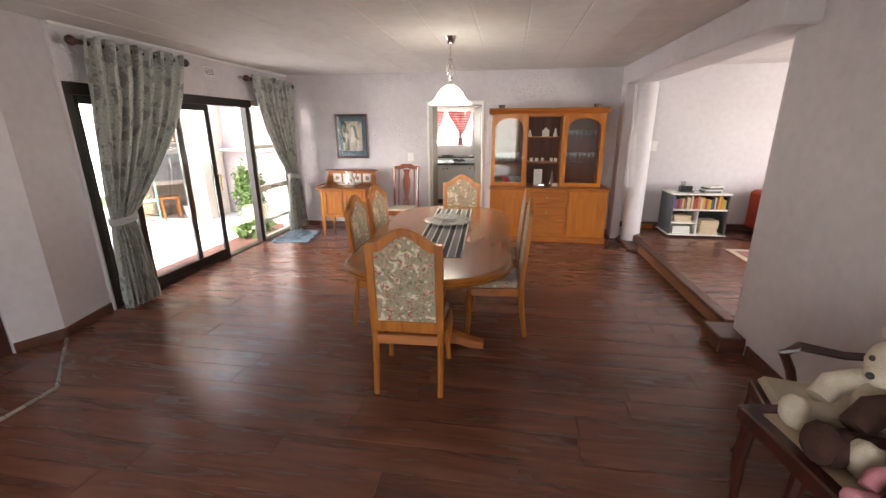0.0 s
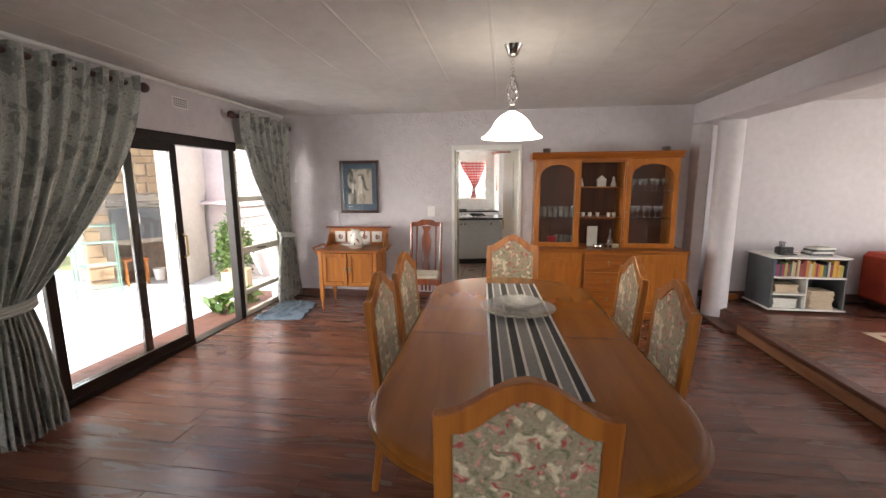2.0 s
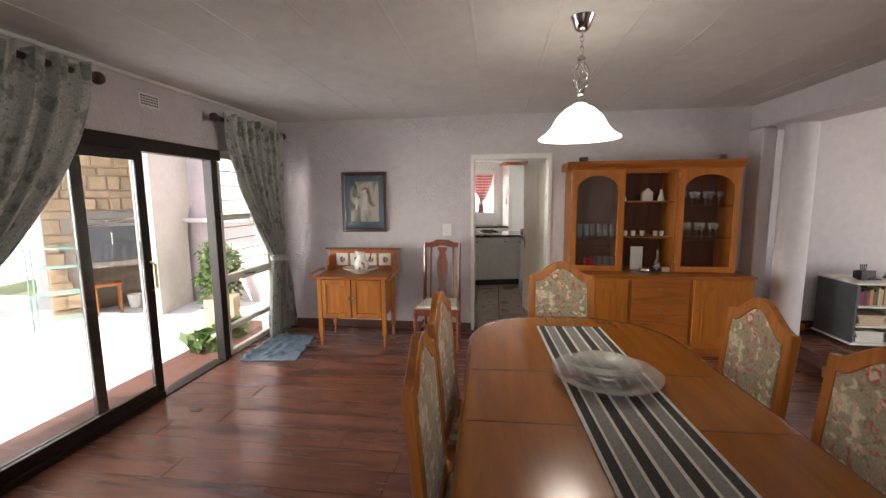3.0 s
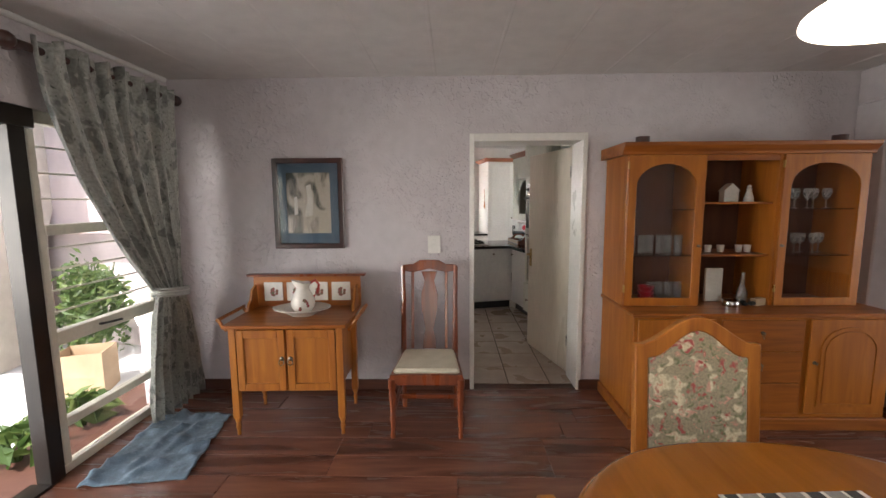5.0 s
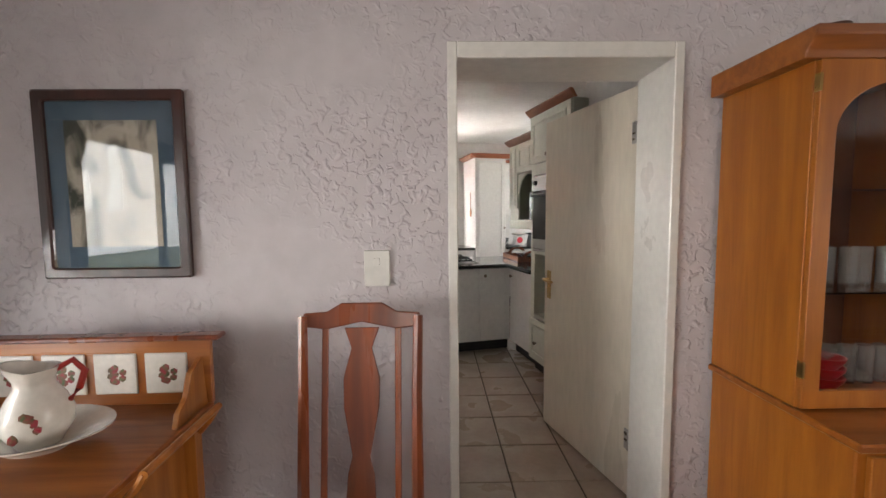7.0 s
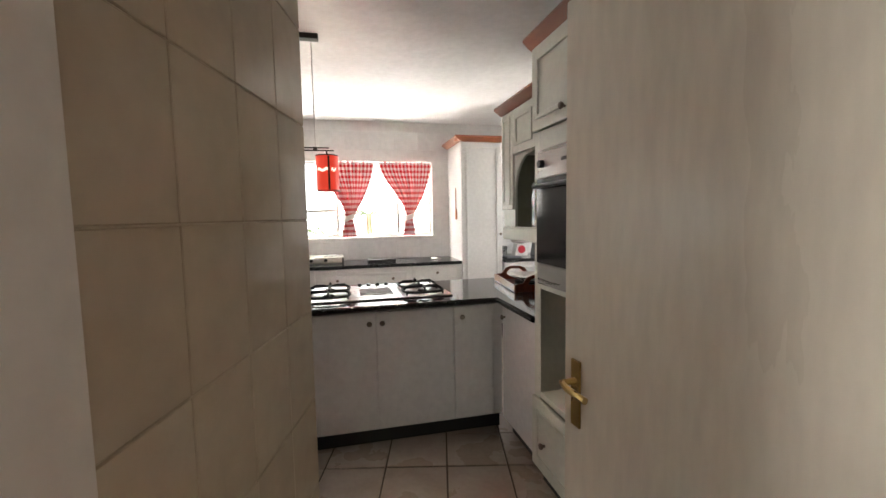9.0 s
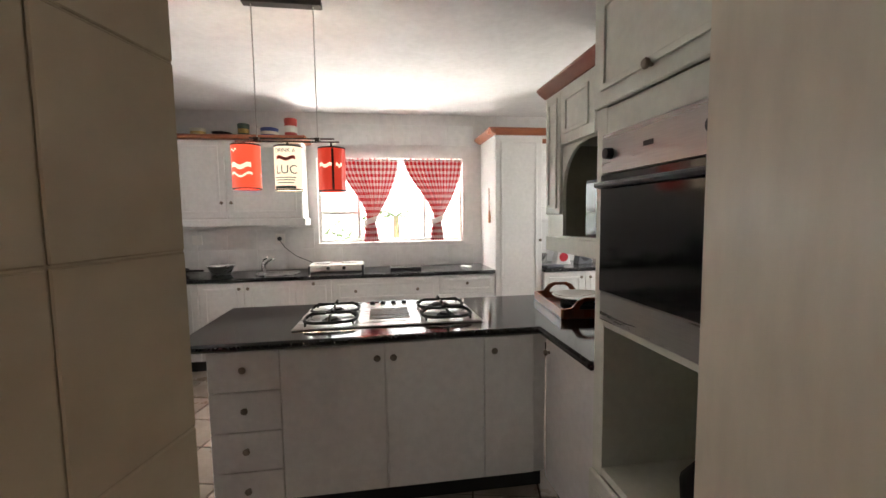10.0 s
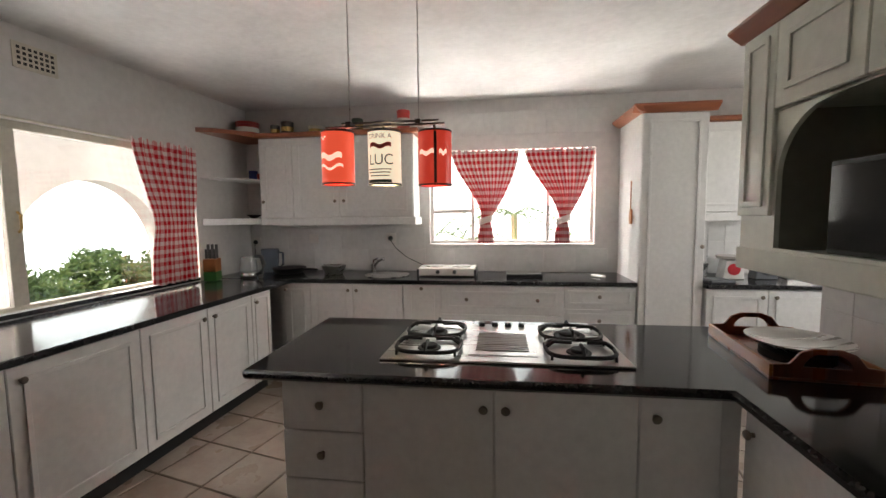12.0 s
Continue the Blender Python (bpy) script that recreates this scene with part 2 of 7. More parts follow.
UNIT = surf("white_foil_unit", (0.77, 0.76, 0.74), (0.73, 0.72, 0.70), 3, 0.32, 0.03, 30)
UNIT2 = surf("greenish_white_unit", (0.72, 0.73, 0.64), (0.68, 0.69, 0.60), 3, 0.35, 0.03, 30)
# Niche backs and lining: less than half the tone of the unit fronts.
NICHE = surf("olive_grey_niche", (0.30, 0.30, 0.235), (0.26, 0.26, 0.20), 3, 0.5)
GRANITE = surf("black_granite", (0.008, 0.008, 0.008), (0.018, 0.017, 0.017), 90, 0.07, spec=0.38)
WORKTOP = surf("dark_grey_laminate", (0.013, 0.012, 0.013), (0.024, 0.023, 0.024), 60, 0.12)
PLINTH = surf("black_plinth", (0.012, 0.012, 0.012), None, 6, 0.5)
CORNICE = surf("cherry_cornice", (0.36, 0.115, 0.05), (0.26, 0.08, 0.035), 3, 0.35, stretch=(1, 1, 6), coat=0.2)
STEEL = surf("brushed_steel", (0.50, 0.48, 0.455), (0.47, 0.45, 0.425), 3, 0.28, 0.0, 80, metal=1.0, stretch=(0.5, 12, 12))
CHROME = surf("chrome", (0.75, 0.74, 0.72), (0.68, 0.67, 0.66), 8, 0.1, metal=1.0)
KNOB = surf("pewter_knob", (0.28, 0.24, 0.20), (0.20, 0.17, 0.14), 30, 0.3, metal=1.0)
BRASS = surf("brass", (0.55, 0.38, 0.14), (0.42, 0.28, 0.10), 20, 0.28, metal=1.0)
IRON = surf("black_iron", (0.010, 0.010, 0.010), (0.016, 0.015, 0.015), 30, 0.55, spec=0.25)
BLACK = surf("black_plastic", (0.012, 0.012, 0.013), (0.018, 0.018, 0.018), 12, 0.3)
BLACKGLASS = surf("black_glass", (0.006, 0.006, 0.007), None, 12, 0.06)
GREY = surf("grey_paint", (0.10, 0.105, 0.11), (0.075, 0.08, 0.085), 5, 0.5)
PORC = surf("white_porcelain", (0.78, 0.74, 0.68), (0.72, 0.67, 0.60), 6, 0.15)
ROSE = surf("rose_print", (0.35, 0.04, 0.06), (0.10, 0.14, 0.06), 60, 0.3)
REDP = surf("red_plastic", (0.5, 0.015, 0.03), (0.42, 0.012, 0.025), 10, 0.3)
REDTIN = surf("red_tin", (0.42, 0.03, 0.02), (0.34, 0.025, 0.02), 10, 0.35)
PAPER = surf("paper", (0.72, 0.70, 0.64), (0.64, 0.61, 0.55), 8, 0.8)
KRAFT = surf("manila_paper", (0.62, 0.50, 0.36), (0.54, 0.42, 0.29), 8, 0.8)
CREAMSEAT = surf("cream_seat_cloth", (0.62, 0.56, 0.44), (0.55, 0.49, 0.38), 12, 0.85, 0.2, 200)
SUEDE = surf("red_suede", (0.50, 0.060, 0.022), (0.36, 0.040, 0.016), 7, 0.85, 0.15, 120)
TOWEL = printed("blue_grey_towel", (0.09, 0.135, 0.18), [((0.17, 0.225, 0.28), 1.0, 0.05, 0.45), ((0.06, 0.09, 0.125), 0.6, 0.0, 0.3)], 22)
FLORAL = printed("floral_tapestry", (0.29, 0.25, 0.175), [((0.15, 0.165, 0.09), 1.3, 0.16, 0.40), ((0.58, 0.51, 0.37), 0.8, 0.22, 0.36), ((0.34, 0.065, 0.06), 1.0, 0.14, 0.34), ((0.55, 0.27, 0.22), 1.5, 0.10, 0.28)], 19, warp=1.6)
DAMASK = printed("silver_damask", (0.37, 0.375, 0.34), [((0.20, 0.208, 0.19), 0.8, 0.34, 0.46), ((0.42, 0.42, 0.38), 1.6, 0.10, 0.22), ((0.10, 0.106, 0.098), 2.6, 0.08, 0.24)], 9, rough=0.5, warp=2.4, uv=True)
CARPET = printed("persian_rug_pile", (0.22, 0.035, 0.03), [((0.05, 0.05, 0.09), 1.0, 0.05, 0.35), ((0.5, 0.42, 0.3), 1.7, 0.0, 0.22)], 14)
CHECK = gingham("red_gingham", (0.56, 0.006, 0.018), (0.80, 0.74, 0.72), 0.066)
GLASS = glass_mat("clear_glass")
FROST = glass_mat("pressed_glass", (0.86, 0.88, 0.87), 0.1)
FROST.node_tree.nodes["Principled BSDF"].inputs["Transmission Weight"].default_value = 0.85
PATIO = surf("pale_patio_tile", (0.62, 0.62, 0.63), (0.55, 0.55, 0.56), 1.5, 0.6, 0.1, 20)
STONE = surf("sandstone", (0.42, 0.30, 0.18), (0.28, 0.19, 0.115), 4, 0.85, 0.6, 18)
MORTAR = surf("mortar", (0.36, 0.30, 0.24), None, 12, 0.95, 0.3, 30)
RENDER_PINK = surf("pale_pink_render", (0.70, 0.60, 0.60), (0.64, 0.55, 0.55), 1.5, 0.85, 0.2, 25)
RENDER_SAND = surf("sand_render", (0.60, 0.55, 0.48), (0.54, 0.49, 0.43), 1.5, 0.9, 0.4, 18)
LEAF = surf("leaf_green", (0.10, 0.17, 0.045), (0.055, 0.10, 0.025), 3, 0.5)
LEAF2 = surf("pale_leaf", (0.20, 0.26, 0.08), (0.12, 0.19, 0.05), 3, 0.5)


def see_through(m, share):
    """Let some of the light pass through a thin leaf or cloth."""
    n, l = m.node_tree.nodes, m.node_tree.links
    b = n["Principled BSDF"]
    thin, both = n.new("ShaderNodeBsdfTranslucent"), n.new("ShaderNodeMixShader")
    both.inputs[0].default_value = share
    l.new(b.inputs["Base Color"].links[0].from_socket, thin.inputs["Color"])
    l.new(b.outputs[0], both.inputs[1])
    l.new(thin.outputs[0], both.inputs[2])
    l.new(both.outputs[0], n["Material Output"].inputs["Surface"])


for cloth, share in ((DAMASK, 0.14), (LEAF, 0.45), (LEAF2, 0.45)):
    see_through(cloth, share)
MINT = surf("mint_painted_metal", (0.20, 0.34, 0.27), None, 6, 0.5)
CARD = surf("cardboard", (0.45, 0.32, 0.2), (0.38, 0.27, 0.17), 6, 0.9)
TEDDY = surf("cream_plush", (0.68, 0.60, 0.48), (0.58, 0.50, 0.38), 20, 0.95, 0.6, 220)
TEDDYB = surf("brown_plush", (0.07, 0.028, 0.018), (0.045, 0.018, 0.012), 20, 0.95, 0.6, 220)
PINKP = surf("pink_plush", (0.65, 0.28, 0.32), (0.56, 0.22, 0.27), 20, 0.95, 0.5, 220)
GREENP = surf("green_wood", (0.06, 0.25, 0.05), None, 10, 0.5)
ORANGEW = surf("orange_wood", (0.45, 0.16, 0.04), None, 10, 0.5)
BLUEP = surf("blue_tin", (0.03, 0.06, 0.28), None, 10, 0.4)
DGREEN = surf("dark_green_tin", (0.03, 0.06, 0.035), None, 10, 0.4)
OPAL = glow("lit_opal_glass", (1.0, 0.90, 0.74), 2.6)
SHADE_RED = glow("lit_red_paper", (0.9, 0.10, 0.045), 0.48, (0.5, 0.05, 0.03))
SHADE_RED2 = glow("lit_dark_red_paper", (0.8, 0.06, 0.03), 0.32, (0.4, 0.04, 0.03))
SHADE_CREAM = glow("lit_cream_paper", (1.0, 0.84, 0.60), 0.54, (0.7, 0.6, 0.45))
PRINT_GREEN = surf("dark_green_ink", (0.02, 0.08, 0.05), None, 10, 0.6)
PRINT_RED = surf("red_ink", (0.55, 0.05, 0.03), None, 10, 0.6)
# Ink given its own glow, as if the bulb shone through it.
PRINT_WHITE = glow("lit_pale_ink", (1.0, 0.62, 0.45), 0.65)
METER = surf("dial_white", (0.75, 0.73, 0.70), None, 10, 0.4)


# ---- building blocks ----
def box(bm, x0, y0, z0, x1, y1, z1, m=None):
    vs = [bm.verts.new(Vector((x, y, z)) if m is None else m @ Vector((x, y, z))) for z in (z0, z1) for y in (y0, y1) for x in (x0, x1)]
    for f in ((0, 2, 3, 1), (4, 5, 7, 6), (0, 1, 5, 4), (2, 6, 7, 3), (0, 4, 6, 2), (1, 3, 7, 5)):
        bm.faces.new([vs[i] for i in f])
    return bm


def lathe(bm, profile, at=(0, 0, 0), seg=20, m=None, squash=1.0):
    """Turn a profile of (radius, height) about an upright axis."""
    m = m or Matrix.Identity(4)
    rings = []
    for r, z in profile:
        r = max(r, 0.0004)
        rings.append([bm.verts.new(m @ Vector((at[0] + r * math.cos(2 * math.pi * i / seg), at[1] + squash * r * math.sin(2 * math.pi * i / seg), at[2] + z))) for i in range(seg)])
    for a, b in zip(rings, rings[1:]):
        for i in range(seg):
            bm.faces.new((a[i], a[(i + 1) % seg], b[(i + 1) % seg], b[i]))
    bm.faces.new(rings[0][::-1])
    bm.faces.new(rings[-1])
    return bm


def cyl(bm, at, r, h, seg=16, r2=None, m=None):
    return lathe(bm, [(r, 0), (r if r2 is None else r2, h)], at, seg, m)


def tube(bm, pts, r, seg=8):
    """A round bar along a line of points; r may be a list."""
    pts = [Vector(p) for p in pts]
    rings = []
    for i, p in enumerate(pts):
        d = (pts[min(i + 1, len(pts) - 1)] - pts[max(i - 1, 0)]).normalized()
        a = d.cross(Vector((0, 0, 1)) if abs(d.z) < 0.9 else Vector((1, 0, 0))).normalized()
        b = d.cross(a)
        rr = r[i] if isinstance(r, (list, tuple)) else r
        rings.append([bm.verts.new(p + rr * (a * math.cos(2 * math.pi * k / seg) + b * math.sin(2 * math.pi * k / seg))) for k in range(seg)])
    for a, b in zip(rings, rings[1:]):
        for k in range(seg):
            bm.faces.new((a[k], a[(k + 1) % seg], b[(k + 1) % seg], b[k]))
    bm.faces.new(rings[0][::-1])
    bm.faces.new(rings[-1])
    return bm


def prism(bm, outline, lo, hi, axis="z", m=None):
    """Extrude an outline of (a, b) points: along z as (x, y), along y as (x, z), along x as (y, z)."""
    def put(a, b, c):
        v = {"z": (a, b, c), "y": (a, c, b), "x": (c, a, b)}[axis]
        return bm.verts.new(Vector(v) if m is None else m @ Vector(v))
    low, top = [put(a, b, lo) for a, b in outline], [put(a, b, hi) for a, b in outline]
    bm.faces.new(low[::-1])
    bm.faces.new(top)
    for i in range(len(outline)):
        j = (i + 1) % len(outline)
        bm.faces.new((low[i], low[j], top[j], top[i]))
    return bm


def ring(bm, outer, inner, lo, hi, axis="y"):
    """A flat frame between two outlines with as many points."""
    def put(p, c):
        a, b = p
        return bm.verts.new({"z": (a, b, c), "y": (a, c, b), "x": (c, a, b)}[axis])
    rows = [[put(p, c) for p in o] for o, c in ((outer, lo), (inner, lo), (inner, hi), (outer, hi))]
    k = len(outer)
    for a, b in zip(rows, rows[1:] + rows[:1]):
        for i in range(k):
            j = (i + 1) % k
            bm.faces.new((a[i], a[j], b[j], b[i]))
    return bm


def ball(bm, at, r, sq=(1, 1, 1), sub=2, rough=0.0, seed=0):
    res = bmesh.ops.create_icosphere(bm, subdivisions=sub, radius=1.0)
    for v in res["verts"]:
        k = 1 + rough * noise.noise(v.co * 2.5 + Vector((seed, 0, 0)))
        v.co = Vector(at) + Vector((v.co.x * r * sq[0] * k, v.co.y * r * sq[1] * k, v.co.z * r * sq[2] * k))
    return bm


def mesh_of(name, bm, mat, bevel=0.0, smooth=False):
    bmesh.ops.recalc_face_normals(bm, faces=bm.faces)
    if bevel:
        bmesh.ops.bevel(bm, geom=list(bm.edges), offset=bevel, segments=1, affect="EDGES", clamp_overlap=True)
    me = bpy.data.meshes.new(name)
    bm.to_mesh(me)
    bm.free()
    for mt in mat if isinstance(mat, (list, tuple)) else [mat]:
        me.materials.append(mt)
    if smooth:
        me.polygons.foreach_set("use_smooth", [True] * len(me.polygons))
        me.set_sharp_from_angle(angle=radians(40))
    return me


SINGLE = {"leg", "side", "shelf", "bracket", "post", "stretcher", "arm", "back_post", "burglar_bar", "hinge", "bar", "end", "splat", "glass_shelf", "seat_rail", "limb", "wire", "rim", "handle_pair", "pen", "knife_handle", "leaf_joint", "eye"}


def islands(bm):
    """Part a mesh into its separate pieces."""
    bm.verts.index_update()
    seen, out = set(), []
    for v in list(bm.verts):
        if v in seen:
            continue
        group, todo = [], [v]
        seen.add(v)
        while todo:
            a = todo.pop()
            group.append(a)
            for e in a.link_edges:
                o = e.other_vert(a)
                if o not in seen:
                    seen.add(o)
                    todo.append(o)
        out.append(group)
    if len(out) == 1:
        return [bm]
    made = []
    for group in out:
        nb = bmesh.new()
        at = {v: nb.verts.new(v.co) for v in group}
        for f in {f for v in group for f in v.link_faces}:
            nb.faces.new([at[v] for v in f.verts])
        made.append(nb)
    bm.free()
    return made


def part(root, name, bm, mat, bevel=0.0, smooth=False, label="", m=None):
    first = None
    for piece in islands(bm) if name in SINGLE else [bm]:
        ob = new(name, mesh_of(name, piece, mat, bevel, smooth))
        if root is not None:
            ob.parent = root
        if m is not None:
            ob.matrix_basis = m
        tagged(ob, label)
        first = first or ob
    return first


def thing(name, label, category, m, group="", kind=""):
    ob = new(name)
    ob.empty_display_size = 0.1
    ob.matrix_basis = m
    return tagged(ob, label, category, group, kind)


def solid(name, bm, mat, label, category, m=None, bevel=0.0, smooth=False, group="", kind=""):
    ob = new(name, mesh_of(name, bm, mat, bevel, smooth))
    if m is not None:
        ob.matrix_basis = m
    return tagged(ob, label, category, group, kind)


def struct(name, bm, mat, label="", m=None, bevel=0.0):
    return solid(name, bm, mat, label, "", m, bevel, kind="structure")


B = bmesh.new
KM = pose(0.66, 8.94, 0, 0, 0, 13)      # kitchen units: x to the right, y towards the sink window
LM = pose(-2.66, 7.2, 0, 0, 0, 100)     # kitchen's side wall: x along it, y outwards


def wall_with_holes(bm, a0, a1, z0, z1, t0, t1, holes, axis="x", m=None):
    """A straight wall along x (or y) with openings (a, b, low, high)."""
    def bx(a, b, lo, hi):
        if b - a < 1e-4 or hi - lo < 1e-4:
            return
        if axis == "x":
            box(bm, a, t0, lo, b, t1, hi, m)
        else:
            box(bm, t0, a, lo, t1, b, hi, m)
    at = a0
    for a, b, lo, hi in sorted(holes):
        bx(at, a, z0, z1)
        bx(a, b, z0, lo)
        bx(a, b, hi, z1)
        at = b
    bx(at, a1, z0, z1)
    return bm


# ---- structure: dining room and lounge ----
CH, KH = 2.47, 2.60
struct("wall_north", wall_with_holes(B(), -2.53, 3.0, 0, CH + 0.1, 6.4, 6.66, [(0.0, 0.88, 0, 2.03)]), WALL, "lilac wall with trowelled plaster relief")
struct("wall_lounge", box(B(), 3.0005, 6.4, 0, 7.2, 6.53, CH + 0.1), WALL_SMOOTH, "smooth pale lilac lounge wall")
struct("wall_west", wall_with_holes(B(), 2.742, 6.4, -0.05, CH + 0.1, -2.53, -2.33, [(2.76, 6.16, -0.05, 2.03)], "y"), WALL, "lilac wall round the sliding door")
bm = B()
prism(bm, [(-2.93, 2.74), (-2.36, 2.74), (-2.25, 2.23), (-2.38, 1.95), (-2.93, 1.95)], -0.05, CH)
box(bm, -2.95, -3.3, -0.05, -2.931, 2.75, CH)
box(bm, -2.93, -3.3, -0.05, -2.38, 1.0, CH)
box(bm, -2.93, 1.0, 2.03, -2.38, 1.949, CH)
struct("wall_west_near", bm, WALL_SMOOTH, "smooth lilac wall with a splayed pier")
# South and east openings are unseen, assumed so that daylight can enter.
struct("wall_south", wall_with_holes(B(), -2.95, 7.2, 0, CH + 0.1, -3.45, -3.3, [(-1.2, 1.6, 0.6, 2.2)]), WALL_SMOOTH, "plain lilac wall with an assumed unseen window")
struct("wall_east", wall_with_holes(B(), -3.3, 6.4, 0, CH + 0.1, 7.2, 7.35, [(2.2, 5.0, 0.6, 2.2)], "y"), WALL_SMOOTH, "plain lounge wall with an assumed unseen window")
bm = B()
box(bm, 3.08, -3.3, 0, 3.34, 2.90, CH)
lathe(bm, [(0.13, 0), (0.13, CH - 0.002)], (3.21, 2.90, 0), 28)
struct("wall_divider", bm, WALL_SMOOTH, "smooth white-lilac wall end with a rounded edge")
bm = B()
box(bm, 2.87, 2.70, 2.225, 3.22, 6.399, CH - 0.001)
struct("beam", bm, WALL_SMOOTH, "painted ceiling beam", bevel=0.012)
bm = B()
box(bm, 2.87, 6.16, 0, 3.0, 6.399, 2.224)
struct("pier", bm, WALL_SMOOTH, "lilac wall pier", bevel=0.01)
struct("column", cyl(B(), (3.12, 6.02, 0.0), 0.128, 2.223, 40), WALL_SMOOTH, "round painted column")
bm = B()
box(bm, -2.53, -3.3, CH, 7.2, 6.4, CH + 0.1)
for i in range(-5, 17):
    x = i * 0.42 + 0.15
    prism(bm, [(x - 0.014, CH + 0.001), (x + 0.014, CH + 0.001), (x + 0.005, CH - 0.003), (x - 0.005, CH - 0.003)], -3.29, 6.39, "y")
struct("ceiling", bm, CEIL, "white boarded ceiling with thin joint strips")
bm = B()
box(bm, -2.95, -3.3, CH + 0.001, -2.531, 2.74, CH + 0.1)
struct("ceiling_recess", bm, CEIL, "white ceiling")
bm = B()
for x0, x1, y0, y1 in ((-2.33, -0.01, 6.383, 6.399), (0.87, 2.87, 6.383, 6.399), (3.0, 7.19, 6.383, 6.399)):
    z = 0.14 if x0 > 2.9 else 0.0
    box(bm, x0, y0, z, x1, y1, z + 0.085)
prism(bm, [(-2.345, 2.74), (-2.235, 2.23), (-2.251, 2.231), (-2.361, 2.739)], 0, 0.085)
prism(bm, [(-2.235, 2.229), (-2.367, 1.945), (-2.381, 1.951), (-2.251, 2.229)], 0, 0.085)
box(bm, 3.064, -3.2, 0, 3.08, 2.70, 0.10)
struct("baseboard", bm, SKIRT, "brown wooden skirting board", bevel=0.003)
bm = B()
box(bm, -2.33, 2.745, CH - 0.03, -2.30, 6.37, CH)
struct("trim", bm, CEIL, "narrow white cornice", bevel=0.008)
bm = B()
box(bm, -2.95, -3.3, -0.12, 3.13, 6.53, -0.012)
floor_ob = struct("floor", bm, UNDER, "red-brown laminate plank floor")
bm = B()
box(bm, 3.13, 2.81, -0.1, 7.2, 6.4, 0.128)
box(bm, 3.36, -3.3, -0.1, 7.2, 2.81, 0.128)
lounge_floor = struct("floor_lounge", bm, UNDER, "raised red-brown plank floor")
bm = B()
SM = pose(3.08, 5.44, 0)
box(bm, 0.0, -2.40, 0.001, 0.06, -0.001, 0.10)
struct("step_riser", bm, surf("step_board", (0.27, 0.125, 0.065), (0.20, 0.088, 0.045), 3, 0.4, stretch=(5, 0.6, 5)), "light wooden step edge", SM, 0.004)
bm = B()
box(bm, -0.015, -2.40, 0.1005, 0.083, -0.001, 0.145)
struct("step_nosing", bm, SKIRT, "dark wooden step nosing", SM, 0.008)
bm = B()
box(bm, 2.90, 2.74, 0.001, 3.4, 3.035, 0.13)
struct("step_block", bm, SKIRT, "brown wooden step at the wall end", bevel=0.01)
bm = B()
box(bm, 2.96, 5.445, 0.001, 3.30, 6.15, 0.035)
struct("column_base", bm, SKIRT, "brown wooden pad under the column", bevel=0.006)
bm = B()
tube(bm, [(-2.22, 2.2, 0.004), (-1.6, 1.62, 0.004), (-1.61, 0.6, 0.004)], 0.014, 6)
struct("floor_strip", bm, STEEL, "metal floor edging strip")
# Dark wooden panel stands in for the darkness of a doorway.
bm = B()
box(bm, -2.43, 1.002, 0.0, -2.40, 1.947, 2.028)
for z0, z1 in ((0.15, 0.9), (1.0, 1.9)):
    for y0, y1 in ((1.1, 1.43), (1.51, 1.84)):
        box(bm, -2.399, y0, z0, -2.39, y1, z1)
struct("door_2", bm, DARKWOOD, "dark panelled wooden door in place of a dark doorway", bevel=0.006)

# ---- structure: openings ----
bm = B()
for y0, y1, z0, z1 in ((2.765, 5.35, 1.93, 2.03), (2.765, 2.84, 0.0, 1.93), (5.21, 5.295, 0.0, 1.93), (2.84, 4.47, 0.0, 0.05)):
    box(bm, -2.43, y0, z0, -2.34, y1, z1)
box(bm, -2.46, 4.47, -0.02, -2.335, 5.21, 0.012)
door = struct("door_1", bm, BRONZE, "dark bronze sliding patio door, half open", bevel=0.004)
for y0, y1, x in ((2.845, 4.03, -2.405), (3.22, 4.47, -2.365)):
    bm = B()
    for a, b, lo, hi in ((y0, y0 + 0.07, 0.05, 1.93), (y1 - 0.075, y1, 0.05, 1.93), (y0 + 0.07, y1 - 0.075, 0.05, 0.13), (y0 + 0.07, y1 - 0.075, 1.86, 1.93)):
        box(bm, x - 0.018, a, lo, x + 0.018, b, hi)
    part(door, "frame", bm, BRONZE, 0.003)
    bm = B()
    box(bm, x - 0.003, y0 + 0.071, 0.131, x + 0.003, y1 - 0.076, 1.859)
    part(door, "pane", bm, GLASS, label="clear glass").visible_shadow = False
bm = B()
tube(bm, [(-2.34, 4.44, 0.88), (-2.30, 4.44, 0.90), (-2.30, 4.44, 1.08), (-2.34, 4.44, 1.10)], 0.009)
part(door, "handle", bm, BRASS, 0, True)
bm = B()
for y0, y1, z0, z1 in ((5.297, 6.16, 0.0, 0.05), (5.352, 6.16, 1.96, 2.03), (6.11, 6.16, 0.05, 1.96), (5.32, 5.36, 0.05, 1.925), (5.36, 6.11, 0.74, 0.82), (5.36, 6.11, 0.26, 0.31), (5.36, 6.11, 1.36, 1.42)):
    box(bm, -2.42, y0, z0, -2.36, y1, z1)
win = struct("window_1", bm, CREAM, "cream metal window beside the patio door", bevel=0.004)
for z0, z1 in ((0.051, 0.259), (0.311, 0.739), (0.821, 1.359), (1.421, 1.959)):
    bm = B()
    box(bm, -2.394, 5.361, z0, -2.388, 6.109, z1)
    part(win, "pane", bm, GLASS).visible_shadow = False
bm = B()
